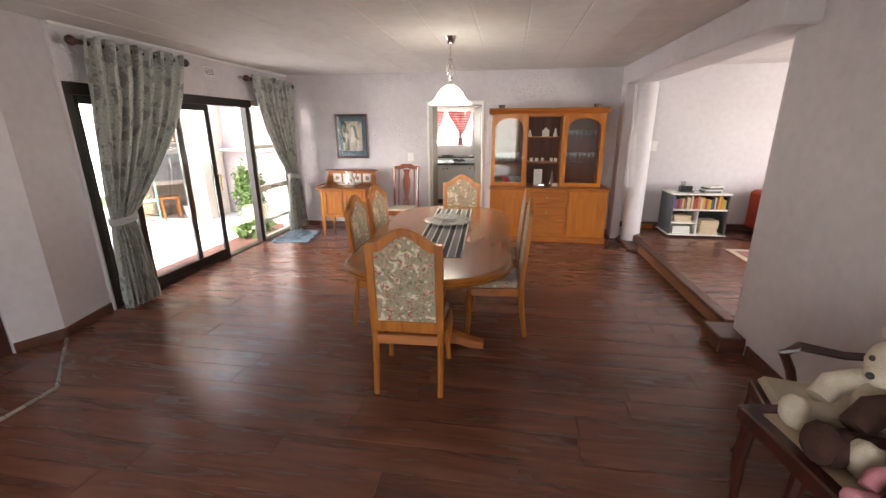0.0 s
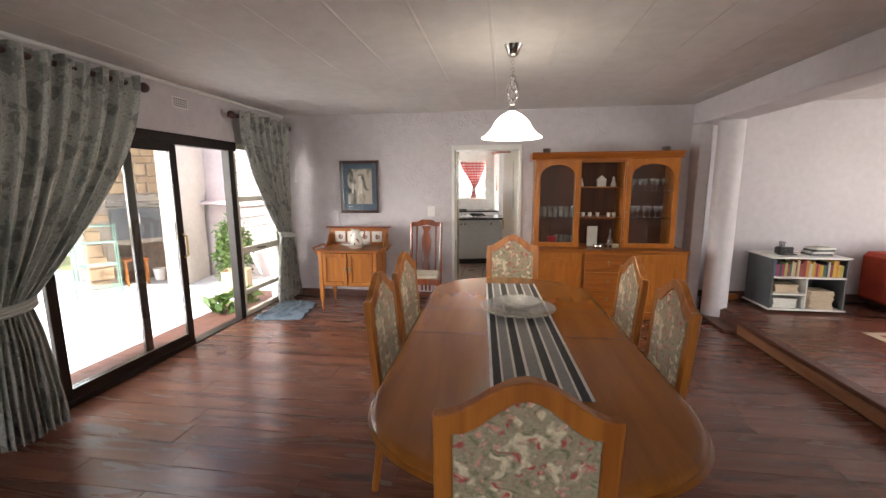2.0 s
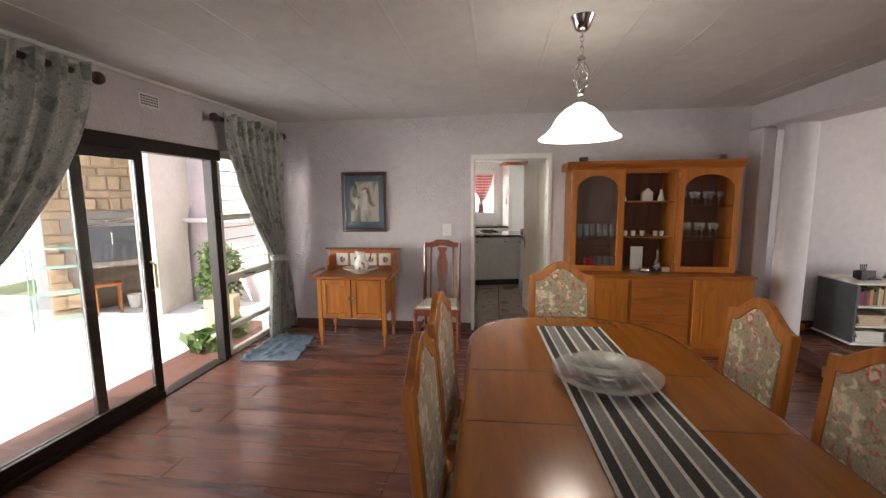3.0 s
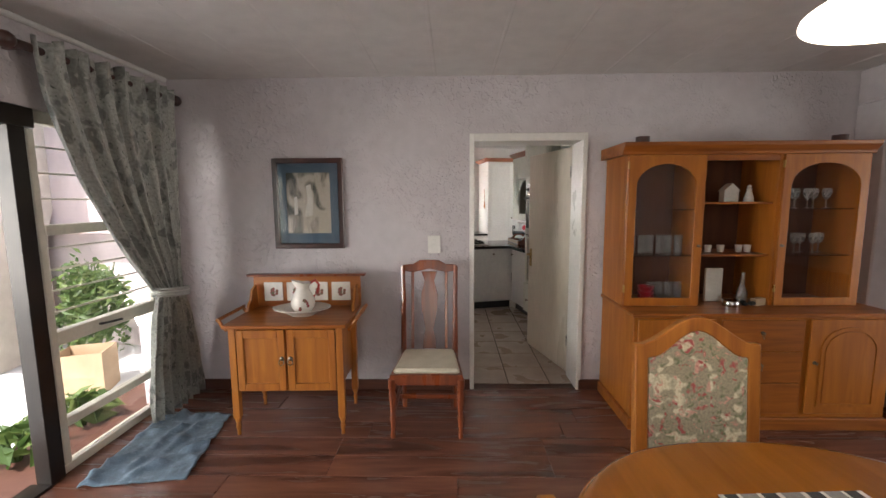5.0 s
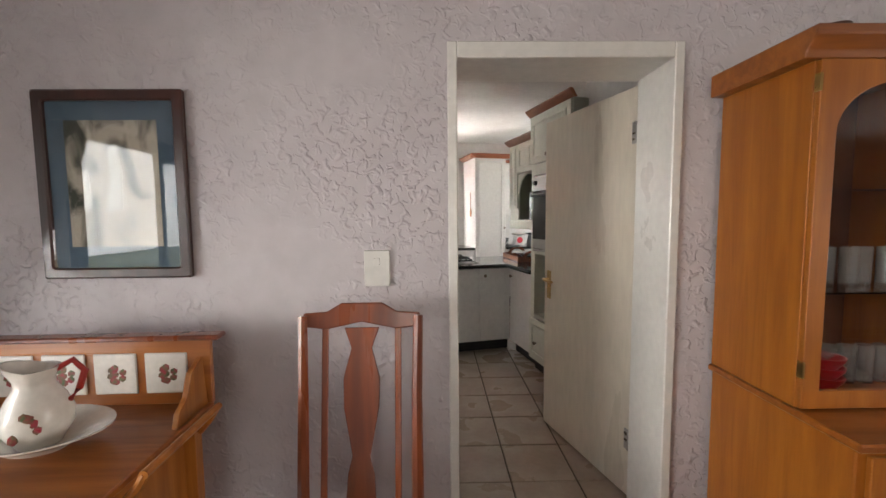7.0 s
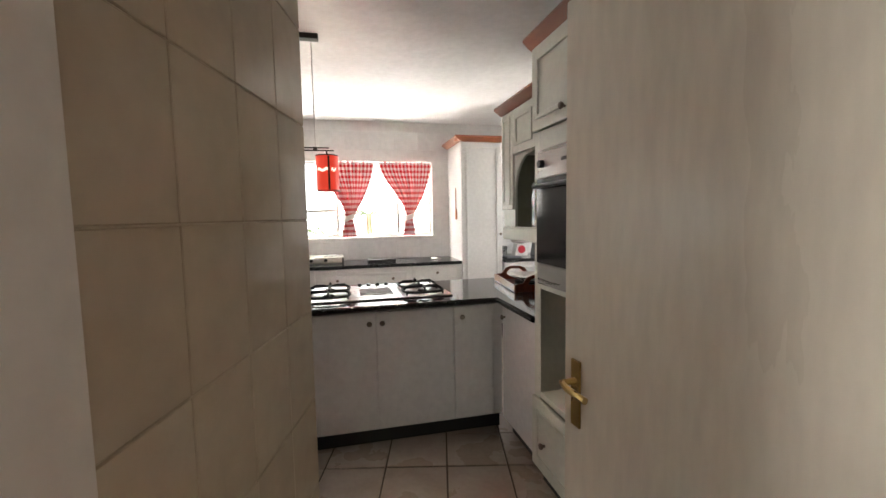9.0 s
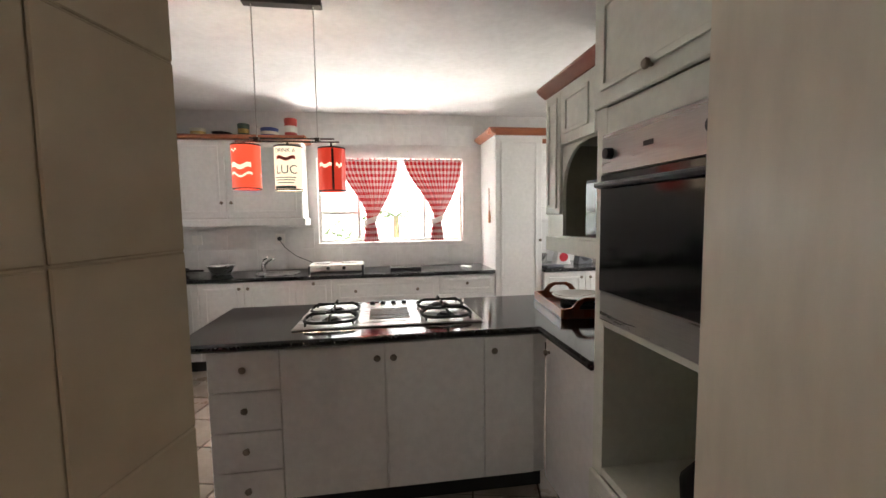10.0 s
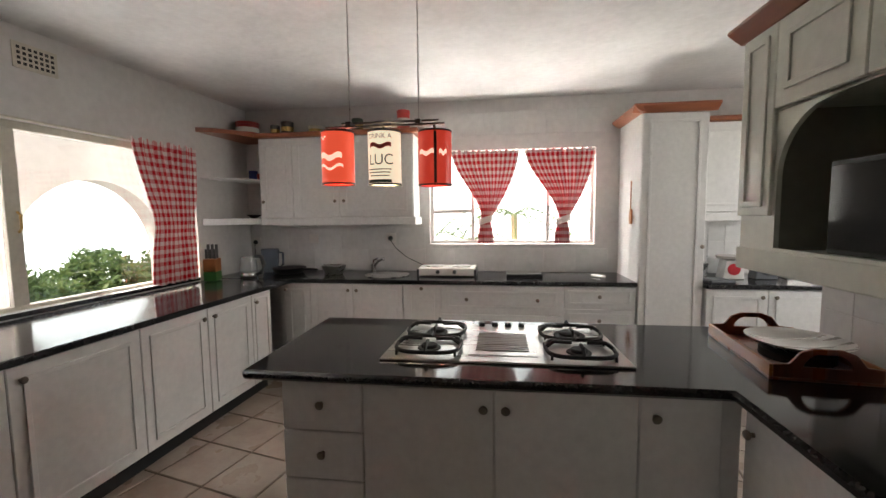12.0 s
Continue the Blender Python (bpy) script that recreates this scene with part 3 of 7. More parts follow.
for z in (0.93, 1.05, 1.17, 1.29, 1.56, 1.70, 1.84):
    tube(bm, [(-2.375, 5.36, z), (-2.375, 6.11, z)], 0.006, 6)
part(win, "burglar_bar", bm, CREAM)
bm = B()
tube(bm, [(-2.35, 5.62, 0.79), (-2.33, 5.63, 0.79), (-2.32, 5.76, 0.78)], 0.008)
part(win, "handle", bm, BLACK)


def air_vent(y0, y1, z0, z1, x, mat, m=None, rows=4, cols=7):
    bm = B()
    box(bm, y0, 0, z0, y1, 0.006, z1)
    w, h = (y1 - y0) / (cols + 1), (z1 - z0) / (rows + 1)
    ob = struct("air_vent", bm, mat, "cast air vent grille", m, 0.001)
    # Raised black blocks imitate the shaded holes of the grille.
    bm = B()
    for i in range(cols):
        for j in range(rows):
            cx, cz = y0 + w * (i + 1), z0 + h * (j + 1)
            box(bm, cx - w * 0.28, -0.003, cz - h * 0.28, cx + w * 0.28, -0.0005, cz + h * 0.28)
    part(ob, "hole", bm, BLACK)
    return ob


air_vent(4.46, 4.65, 2.26, 2.36, 0, CEIL, pose(-2.322, 0, 0, 0, 0, 90))
air_vent(1.66, 1.90, 2.36, 2.51, 0, CREAM, LM @ pose(0, -0.010, 0), 4, 7)

# inner door to the kitchen
bm = B()
box(bm, -0.012, 6.385, 0, 0.025, 6.675, 2.045)
box(bm, 0.85, 6.385, 0, 0.888, 6.675, 2.045)
box(bm, 0.025, 6.385, 1.985, 0.85, 6.675, 2.045)
frame_ob = struct("door_frame", bm, WHITE, "white painted door frame", bevel=0.004)
leaf = thing("door", "open white painted flush door with brass lever handle", "door", pose(0.868, 6.70, 0, 0, 0, 105.5), kind="")
bm = B()
box(bm, 0, -0.04, 0.012, 0.80, 0.0, 1.98)
part(leaf, "leaf", bm, DOORP, 0.003)
bm = B()
for s in (1, -1):
    y = 0.002 if s > 0 else -0.042
    box(bm, 0.72, min(y, y + s * 0.006), 0.86, 0.757, max(y, y + s * 0.006), 1.04)
    tube(bm, [(0.738, y, 0.985), (0.738, y + s * 0.045, 0.985), (0.70, y + s * 0.055, 0.985), (0.63, y + s * 0.05, 0.982)], 0.009)
part(leaf, "handle", bm, BRASS, 0, True, "worn brass lever handle")
bm = B()
for z in (0.25, 1.72):
    box(bm, -0.03, 0.001, z, 0.03, 0.005, z + 0.10)
    cyl(bm, (0, 0.004, z), 0.007, 0.10, 8)
part(leaf, "hinge", bm, STEEL)

# ---- structure: kitchen ----
struct("wall_kitchen_window", wall_with_holes(B(), -3.62, 2.4, 0, KH, 2.78, 2.95, [(-1.45, 0.175, 1.18, 2.11)], "x", KM), KWALL, "white kitchen wall with a window")
struct("wall_kitchen_side", wall_with_holes(B(), -0.68, 3.86, 0, KH, 0.0, 0.18, [(0.55, 2.98, 0.93, 2.06)], "x", LM), KWALL, "white kitchen wall with a wide window")
bm = B()
box(bm, -0.15, 6.53, 0, -0.018, 7.365, KH)
tile_wall = struct("wall_kitchen_stub", bm, GROUT, "short wall clad in cream glazed tiles")
bm = B()
box(bm, 0.66, -1.3, 0, 0.86, 0.60, KH, KM)
box(bm, 0.861, 0.42, 0, 2.4, 0.60, KH, KM)
# Unseen opening added in the recess's end wall, where its lamp stands.
wall_with_holes(bm, 0.42, 2.95, 0, KH, 2.401, 2.55, [(0.95, 2.05, 1.1, 2.1)], "y", KM)
right_wall = struct("wall_kitchen_right", bm, KWALL, "white kitchen wall")
bm = B()
box(bm, 1.06, 6.531, 0, 1.2, 7.9, KH)
struct("wall_kitchen_passage", bm, KWALL, "white wall behind the open door")
bm = B()
box(bm, -2.62, 6.5305, CH + 0.1, 3.2, 6.56, KH + 0.12)
struct("wall_over_door", bm, KWALL, "white wall")
bm = B()
cs = [(-2.62, 6.531), (3.2, 6.531)] + [tuple((KM @ Vector(p))[:2]) for p in ((2.55, 0.2, 0), (2.55, 2.95, 0), (-3.62, 2.95, 0))] + [tuple((LM @ Vector((-0.68, 0.18, 0)))[:2])]
prism(bm, cs, KH, KH + 0.1)
struct("ceiling_kitchen", bm, KCEIL, "white rough-rolled kitchen ceiling")
bm = B()
prism(bm, cs, -0.12, -0.008)
kfloor = struct("floor_kitchen", bm, FGROUT, "beige ceramic tile floor with dark joints")

# sink window and side window
win2 = thing("window_2", "white steel kitchen window over the sink", "", KM @ pose(0, 2.86, 0), kind="structure")
bm = B()
for a, b, lo, hi in ((-1.45, 0.175, 1.18, 1.215), (-1.45, 0.175, 2.075, 2.11), (-1.45, -1.415, 1.215, 2.075), (0.14, 0.175, 1.215, 2.075), (-1.03, -0.995, 1.215, 2.075), (-0.28, -0.245, 1.215, 2.075), (-1.415, -1.03, 1.49, 1.53)):
    box(bm, a, -0.02, lo, b, 0.02, hi)
part(win2, "frame", bm, WHITE, 0.003)
for a, b in ((-1.414, -1.031), (-0.994, -0.281), (-0.244, 0.139)):
    bm = B()
    box(bm, a, -0.003, 1.216, b, 0.003, 2.074)
    part(win2, "pane", bm, GLASS).visible_shadow = False
bm = B()
box(bm, -1.46, -0.10, 1.165, 0.185, -0.021, 1.179)
part(win2, "sill", bm, WHITE, 0.003)
win3 = thing("window_3", "cream-framed sliding kitchen window on the worktop", "", LM @ pose(0, 0.09, 0), kind="structure")
bm = B()
for a, b, lo, hi in ((0.55, 2.98, 0.93, 0.955), (0.55, 2.98, 2.01, 2.06), (0.55, 0.59, 0.955, 2.01), (2.94, 2.98, 0.955, 2.01), (1.60, 1.68, 0.955, 2.01)):
    box(bm, a, -0.03, lo, b, 0.03, hi)
part(win3, "frame", bm, CREAM, 0.003)
for a, b in ((0.591, 1.599), (1.681, 2.939)):
    bm = B()
    box(bm, a, -0.003, 0.956, b, 0.003, 2.009)
    part(win3, "pane", bm, GLASS).visible_shadow = False
bm = B()
tube(bm, [(1.655, -0.035, 1.40), (1.655, -0.06, 1.42), (1.655, -0.06, 1.50), (1.655, -0.035, 1.52)], 0.008)
part(win3, "handle", bm, BRASS)
bm = B()
tube(bm, [(0.55, -0.11, 2.06), (2.98, -0.11, 2.06)], 0.008)
part(win3, "curtain_wire", bm, CREAM)


# ---- cloth ----
def drape(name, top, tie, foot, zs, folds, depth, mat, m, label, tie_band=None, puff=0.0, uvw=1.6, cols=120, rows=60):
    """A gathered curtain: its width runs from the top's span through the tie to the foot; local x across, z up."""
    z1, zt, z0 = zs
    bm = B()
    uvl = bm.loops.layers.uv.new("UVMap")
    grid = []
    for j in range(rows + 1):
        z = z1 + (z0 - z1) * j / rows
        if z > zt:
            k = (z1 - z) / (z1 - zt)
            e = k ** 1.7
            lo = top[0] + (tie[0] - top[0]) * (k * k * (3 - 2 * k))
            hi = top[1] + (tie[1] - top[1]) * e
            if puff < 0:
                lo, hi = top[0] + (tie[0] - top[0]) * e, top[1] + (tie[1] - top[1]) * (k * k * (3 - 2 * k))
        else:
            k = (zt - z) / (zt - z0)
            q = 1 - (1 - k) ** 2
            lo, hi = tie[0] + (foot[0] - tie[0]) * q, tie[1] + (foot[1] - tie[1]) * q
        row = []
        for i in range(cols + 1):
            s = i / cols
            amp = depth * (0.45 + 0.55 * min(1.0, abs(z - zt) / 0.25)) * (0.6 + 0.4 * noise.noise(Vector((s * 7, 0.3, depth * 50))))
            w = math.sin(s * folds * 2 * math.pi + 1.1 * noise.noise(Vector((s * 5, z * 0.9, 1.7))) + 0.4 * math.sin(z * 2))
            head = 0.35 * depth * math.sin(s * folds * 6.3 * math.pi) * max(0.0, 1 - (z1 - z) / 0.18)
            ruff = 0.012 * math.sin(s * folds * 9) if j == 0 else 0.0
            y = amp * w + head + 0.012 * noise.noise(Vector((s * 14, z * 5, 4)))
            row.append(bm.verts.new((lo + (hi - lo) * s + 0.25 * amp * math.cos(s * folds * 4 * math.pi), y, z + ruff + 0.012 * noise.noise(Vector((s * 9, z * 3, 9))) * (1 if j == rows else 0))))
        grid.append(row)
    for j in range(rows):
        for i in range(cols):
            f = bm.faces.new((grid[j][i], grid[j][i + 1], grid[j + 1][i + 1], grid[j + 1][i]))
            for lp, (a, b) in zip(f.loops, ((i, j), (i + 1, j), (i + 1, j + 1), (i, j + 1))):
                lp[uvl].uv = (uvw * a / cols, (z1 - z0) * b / rows)
    ob = solid(name, bm, mat, label, "curtain", m, 0, True)
    sd = ob.modifiers.new("thickness", "SOLIDIFY")
    sd.thickness = 0.003
    if tie_band:
        bm = B()
        w = (tie[1] - tie[0]) / 2 + 0.02
        c = (tie[0] + tie[1]) / 2
        pts = [(c + w * math.cos(a), (depth + 0.025) * math.sin(a), zt + 0.02 * math.cos(a) * tie_band) for a in [2 * math.pi * k / 24 for k in range(25)]]
        for off in (-0.02, 0, 0.02):
            tube(bm, [(x, y, z + off) for x, y, z in pts], 0.014, 6)
        part(ob, "tie_back", bm, mat, 0, True)
    return ob


def rod(y0, y1, x, z):
    bm = B()
    tube(bm, [(x, y0, z), (x, y1, z)], 0.022, 12)
    root = solid("curtain_rod", bm, DARKWOOD, "dark wooden curtain pole with ball ends", "curtain rod", None, 0, True)
    for y, s in ((y0, -1), (y1, 1)):
        bm = B()
        ball(bm, (x, y + s * 0.035, z), 0.042)
        cyl(bm, (0, 0, 0), 0.03, 0.02, 14, None, pose(x, y - 0.01, z, 90, 0, 0))
        part(root, "finial", bm, DARKWOOD, 0, True)
    bm = B()
    for y in (y0 + 0.06, y1 - 0.06):
        box(bm, -2.33, y - 0.012, z - 0.012, x, y + 0.012, z + 0.012)
    part(root, "bracket", bm, DARKWOOD)


rod(2.86, 4.02, -2.22, 2.335)
rod(5.17, 6.29, -2.22, 2.295)
CU = pose(-2.185, 0, 0, 0, 0, 90)
drape("curtain", (2.90, 3.96), (2.80, 3.00), (2.76, 3.10), (2.385, 0.86, 0.02), 8, 0.055, DAMASK, CU, "grey-green damask curtain tied back beside the patio door", 1, 1, 2.2)
drape("curtain", (5.23, 6.22), (5.93, 6.19), (5.80, 6.34), (2.35, 0.90, 0.03), 7, 0.050, DAMASK, CU, "grey-green damask curtain tied back beside the window", -1, -1, 2.0)
CK = KM @ pose(0, 2.74, 0)
drape("curtain", (-1.22, -0.56), (-0.92, -0.84), (-0.96, -0.80), (2.10, 1.42, 1.19), 7, 0.018, CHECK, CK, "red and white gingham curtain tied in the middle", 1, 0, 0.95, 90, 40)
drape("curtain", (-0.50, 0.16), (-0.17, -0.09), (-0.21, -0.06), (2.10, 1.42, 1.19), 7, 0.018, CHECK, CK, "red and white gingham curtain tied in the middle", 1, 0, 0.95, 90, 40)
drape("curtain", (2.33, 2.93), (2.48, 2.88), (2.43, 2.90), (2.075, 1.38, 0.935), 7, 0.022, CHECK, LM @ pose(0, -0.06, 0), "red and white gingham curtain gathered at the window's end", None, 0, 1.1, 90, 50)
bm = B()
tube(bm, [(-1.44, 2.74, 2.085), (0.17, 2.74, 2.085)], 0.006)
solid("curtain_wire", bm, STEEL, "thin curtain wire over the sink window", "curtain rod", KM)


# ---- dining chairs ----
def arch_line(w, z, rise, n=14, flat=0.12):
    """Points of a camel-back top edge from left to right."""
    out = []
    for i in range(n + 1):
        s = -1 + 2 * i / n
        k = max(0.0, 1 - abs(s) / (1 - flat))
        out.append((w * s, z + rise * (k * k * (3 - 2 * k)) ** 0.85))
    return out


def dining_chair(m):
    root = thing("dining_chair", "honey oak dining chair upholstered in floral tapestry", "chair", m, "chairs round the dining table")
    lean = pose(0, -0.205, 0.43) @ pose(0, 0, 0, 5, 0, 0)
    bm = B()
    top = arch_line(0.228, 0.58, 0.10)
    inn = arch_line(0.180, 0.53, 0.098)
    ring(bm, [(-0.228, 0.0)] + top + [(0.228, 0.0)], [(-0.180, 0.075)] + inn + [(0.180, 0.075)], -0.018, 0.018)
    part(root, "backrest", bm, OAK, 0.004, False, m=lean)
    bm = B()
    prism(bm, [(-0.182, 0.073)] + arch_line(0.182, 0.532, 0.098) + [(0.182, 0.073)], -0.013, 0.018, "y")
    part(root, "back_pad", bm, FLORAL, 0.006, False, "floral tapestry", m=lean)
    bm = B()
    for x in (-0.205, 0.205):
        tube(bm, [(x, -0.205, 0.45), (x, -0.215, 0.25), (x, -0.25, 0.0)], [0.024, 0.022, 0.018], 8)
    for x in (-0.215, 0.215):
        tube(bm, [(x, 0.205, 0.40), (x * 1.03, 0.217, 0.30), (x * 0.98, 0.205, 0.14), (x, 0.215, 0.03), (x, 0.22, 0.0)], [0.027, 0.027, 0.019, 0.017, 0.022], 8)
    part(root, "leg", bm, OAK, 0, True)
    bm = B()
    box(bm, -0.235, 0.19, 0.345, 0.235, 0.225, 0.41)
    box(bm, -0.215, -0.225, 0.345, 0.215, -0.19, 0.41)
    for s in (-1, 1):
        prism(bm, [(s * 0.205, -0.19), (s * 0.235, 0.19), (s * 0.20, 0.19), (s * 0.175, -0.19)], 0.345, 0.41)
    part(root, "seat_rail", bm, OAK_H, 0.004)
    bm = B()
    prism(bm, [(-0.195, -0.18), (0.195, -0.18), (0.225, 0.215), (-0.225, 0.215)], 0.405, 0.465)
    part(root, "seat", bm, FLORAL, 0.016, False, "floral tapestry")
    return root


chair = dining_chair(pose(0.705, 2.15, 0, 0, 0, 3))
for x, y, a in ((0.745, 4.40, 180), (0.275, 3.0, -90), (0.255, 3.62, -93), (1.225, 3.0, 90), (1.215, 3.62, 91)):
    copy_thing(chair, pose(x, y, 0, 0, 0, a))


# ---- dining table ----
def oval(a, b, n, k=2.4):
    """Straight sides and rounded ends."""
    out, flat = [], b - 0.52
    for i in range(n):
        t = 2 * math.pi * (i + 0.5) / n
        c, s = math.cos(t), math.sin(t)
        out.append((a * math.copysign(abs(c) ** (2 / k), c), math.copysign(flat + 0.52 * abs(s) ** (2 / k), s)))
    return out


table = thing("dining_table", "long oval honey oak extending dining table", "table", pose(0.738, 3.19, 0, 0, 0, 1.6))
bm = B()
rings = []
for off, z in ((-0.06, 0.715), (-0.02, 0.715), (-0.004, 0.725), (0.0, 0.735), (-0.012, 0.742), (-0.010, 0.752), (-0.018, 0.764), (-0.030, 0.77), (-0.05, 0.771)):
    rings.append([bm.verts.new((x, y, z)) for x, y in oval(0.595 + off, 1.25 + off, 96)])
for a, b in zip(rings, rings[1:]):
    for i in range(96):
        bm.faces.new((a[i], a[(i + 1) % 96], b[(i + 1) % 96], b[i]))
bm.faces.new(rings[0][::-1])
bm.faces.new(rings[-1])
part(table, "top", bm, TABLE, 0, True)
bm = B()
for y in (-0.13, 0.32):
    box(bm, -0.566, y - 0.0015, 0.7705, 0.566, y + 0.0015, 0.7718)
part(table, "leaf_joint", bm, DARKWOOD)
bm = B()
ring(bm, oval(0.48, 1.05, 48), oval(0.45, 1.02, 48), 0.63, 0.715, "z")
part(table, "apron", bm, OAK_H)
for y in (-0.62, 0.62):
    bm = B()
    lathe(bm, [(0.09, 0.10), (0.10, 0.14), (0.06, 0.20), (0.075, 0.32), (0.085, 0.42), (0.055, 0.55), (0.10, 0.60), (0.10, 0.715)], (0, y, 0), 20)
    part(table, "pedestal", bm, OAK, 0, True)
    bm = B()
    prism(bm, [(-0.40, 0.0), (-0.40, 0.05), (-0.28, 0.075), (-0.1, 0.15), (0.1, 0.15), (0.28, 0.075), (0.40, 0.05), (0.40, 0.0), (0.3, 0.0), (0.2, 0.03), (-0.2, 0.03), (-0.3, 0.0)], y - 0.04, y + 0.04, "y")
    part(table, "foot", bm, OAK_H, 0.006)
bm = B()
box(bm, -0.03, -0.58, 0.18, 0.03, 0.58, 0.25)
part(table, "stretcher", bm, OAK_H, 0.005)

runner = thing("table_runner", "grey, black and white striped cloth runner on the table", "table runner", pose(0.765, 3.29, 0.7735, 0, 0, 2.9))
RUN = [surf("runner_" + n, c, None, 90, 0.9, 0.3, 300) for n, c in (("charcoal", (0.035, 0.035, 0.04)), ("white", (0.68, 0.66, 0.62)), ("grey", (0.24, 0.235, 0.235)))]
x = -0.19
for w, k in ((0.012, 1), (0.030, 0), (0.008, 1), (0.040, 2), (0.010, 1), (0.035, 0), (0.012, 1), (0.046, 2), (0.012, 1), (0.035, 0), (0.010, 1), (0.040, 2), (0.008, 1), (0.030, 0), (0.012, 1)):
    w *= 1.118
    bm = B()
    box(bm, x, -0.885, 0, x + w, 0.885, 0.003)
    part(runner, "stripe", bm, RUN[k])
    x += w
bm = B()
lathe(bm, [(0.10, 0.0), (0.11, 0.004), (0.17, 0.022), (0.225, 0.040), (0.226, 0.044), (0.17, 0.028), (0.10, 0.011), (0.0, 0.009)], (0, 0, 0), 48)
solid("glass_platter", bm, FROST, "large clear glass platter on the runner", "platter", pose(0.755, 3.42, 0.7775), 0, True)
bm = B()
lathe(bm, [(0.06, 0.0), (0.065, 0.008), (0.10, 0.03), (0.145, 0.048), (0.147, 0.053), (0.10, 0.037), (0.06, 0.016), (0.0, 0.014)], (0, 0, 0), 40)
solid("glass_bowl", bm, FROST, "shallow cut glass bowl on the platter", "bowl", pose(0.755, 3.43, 0.800), 0, True)

# ---- pendant over the table ----
lamp = thing("pendant_lamp", "lit opal bell pendant with a twisted brushed-nickel cage", "ceiling lamp", pose(0.705, 3.93, 0))
bm = B()
lathe(bm, [(0.02, 2.40), (0.035, 2.41), (0.05, 2.445), (0.062, 2.47)], (0, 0, 0), 20)
lathe(bm, [(0.012, 2.08), (0.02, 2.09), (0.012, 2.10)], (0, 0, 0), 12)
lathe(bm, [(0.035, 2.035), (0.04, 2.045), (0.015, 2.075), (0.015, 2.09)], (0, 0, 0), 16)
lathe(bm, [(0.008, 2.26), (0.022, 2.265), (0.022, 2.275), (0.008, 2.285)], (0, 0, 0), 12)
part(lamp, "canopy", bm, CHROME, 0, True)
bm = B()
for k in range(6):
    pts = []
    for j in range(15):
        s = j / 14
        r = 0.008 + 0.034 * math.sin(math.pi * s) ** 1.2
        a = 2 * math.pi * k / 6 + s * 2.6
        pts.append((r * math.cos(a), r * math.sin(a), 2.09 + 0.18 * s))
    tube(bm, pts, 0.004, 6)
part(lamp, "cage", bm, CHROME, 0, True)
bm = B()
for k in range(5):
    z = 2.292 + k * 0.024
    pts = [(0.009 * math.cos(a) * (k % 2), 0.009 * math.cos(a) * (1 - k % 2), z + 0.016 * math.sin(a)) for a in [2 * math.pi * i / 12 for i in range(13)]]
    tube(bm, pts, 0.0025, 5)
part(lamp, "chain", bm, CHROME, 0, True)
bm = B()
lathe(bm, [(0.045, 2.035), (0.075, 2.018), (0.115, 1.978), (0.145, 1.925), (0.175, 1.893), (0.205, 1.875), (0.206, 1.869), (0.172, 1.886), (0.14, 1.919), (0.11, 1.971), (0.07, 2.011), (0.03, 2.029)], (0, 0, 0), 40)
part(lamp, "shade", bm, OPAL, 0, True, "lit opal glass bell shade")
bulb("pendant_bulb", (0.705, 3.93, 1.845), 4.5, 0.03)

# ---- washstand with jug ----
wash = thing("washstand", "honey oak washstand with tiled back and turned feet", "cabinet", pose(-1.225, 5.70, 0, 0, 0, 1.5))
bm = B()
box(bm, -0.33, 0.03, 0.30, 0.33, 0.46, 0.735)
part(wash, "body", bm, OAK, 0.003)
bm = B()
box(bm, -0.395, -0.02, 0.735, 0.395, 0.50, 0.757)
part(wash, "top", bm, HUTCH_H, 0.004, False, "darker wooden top")
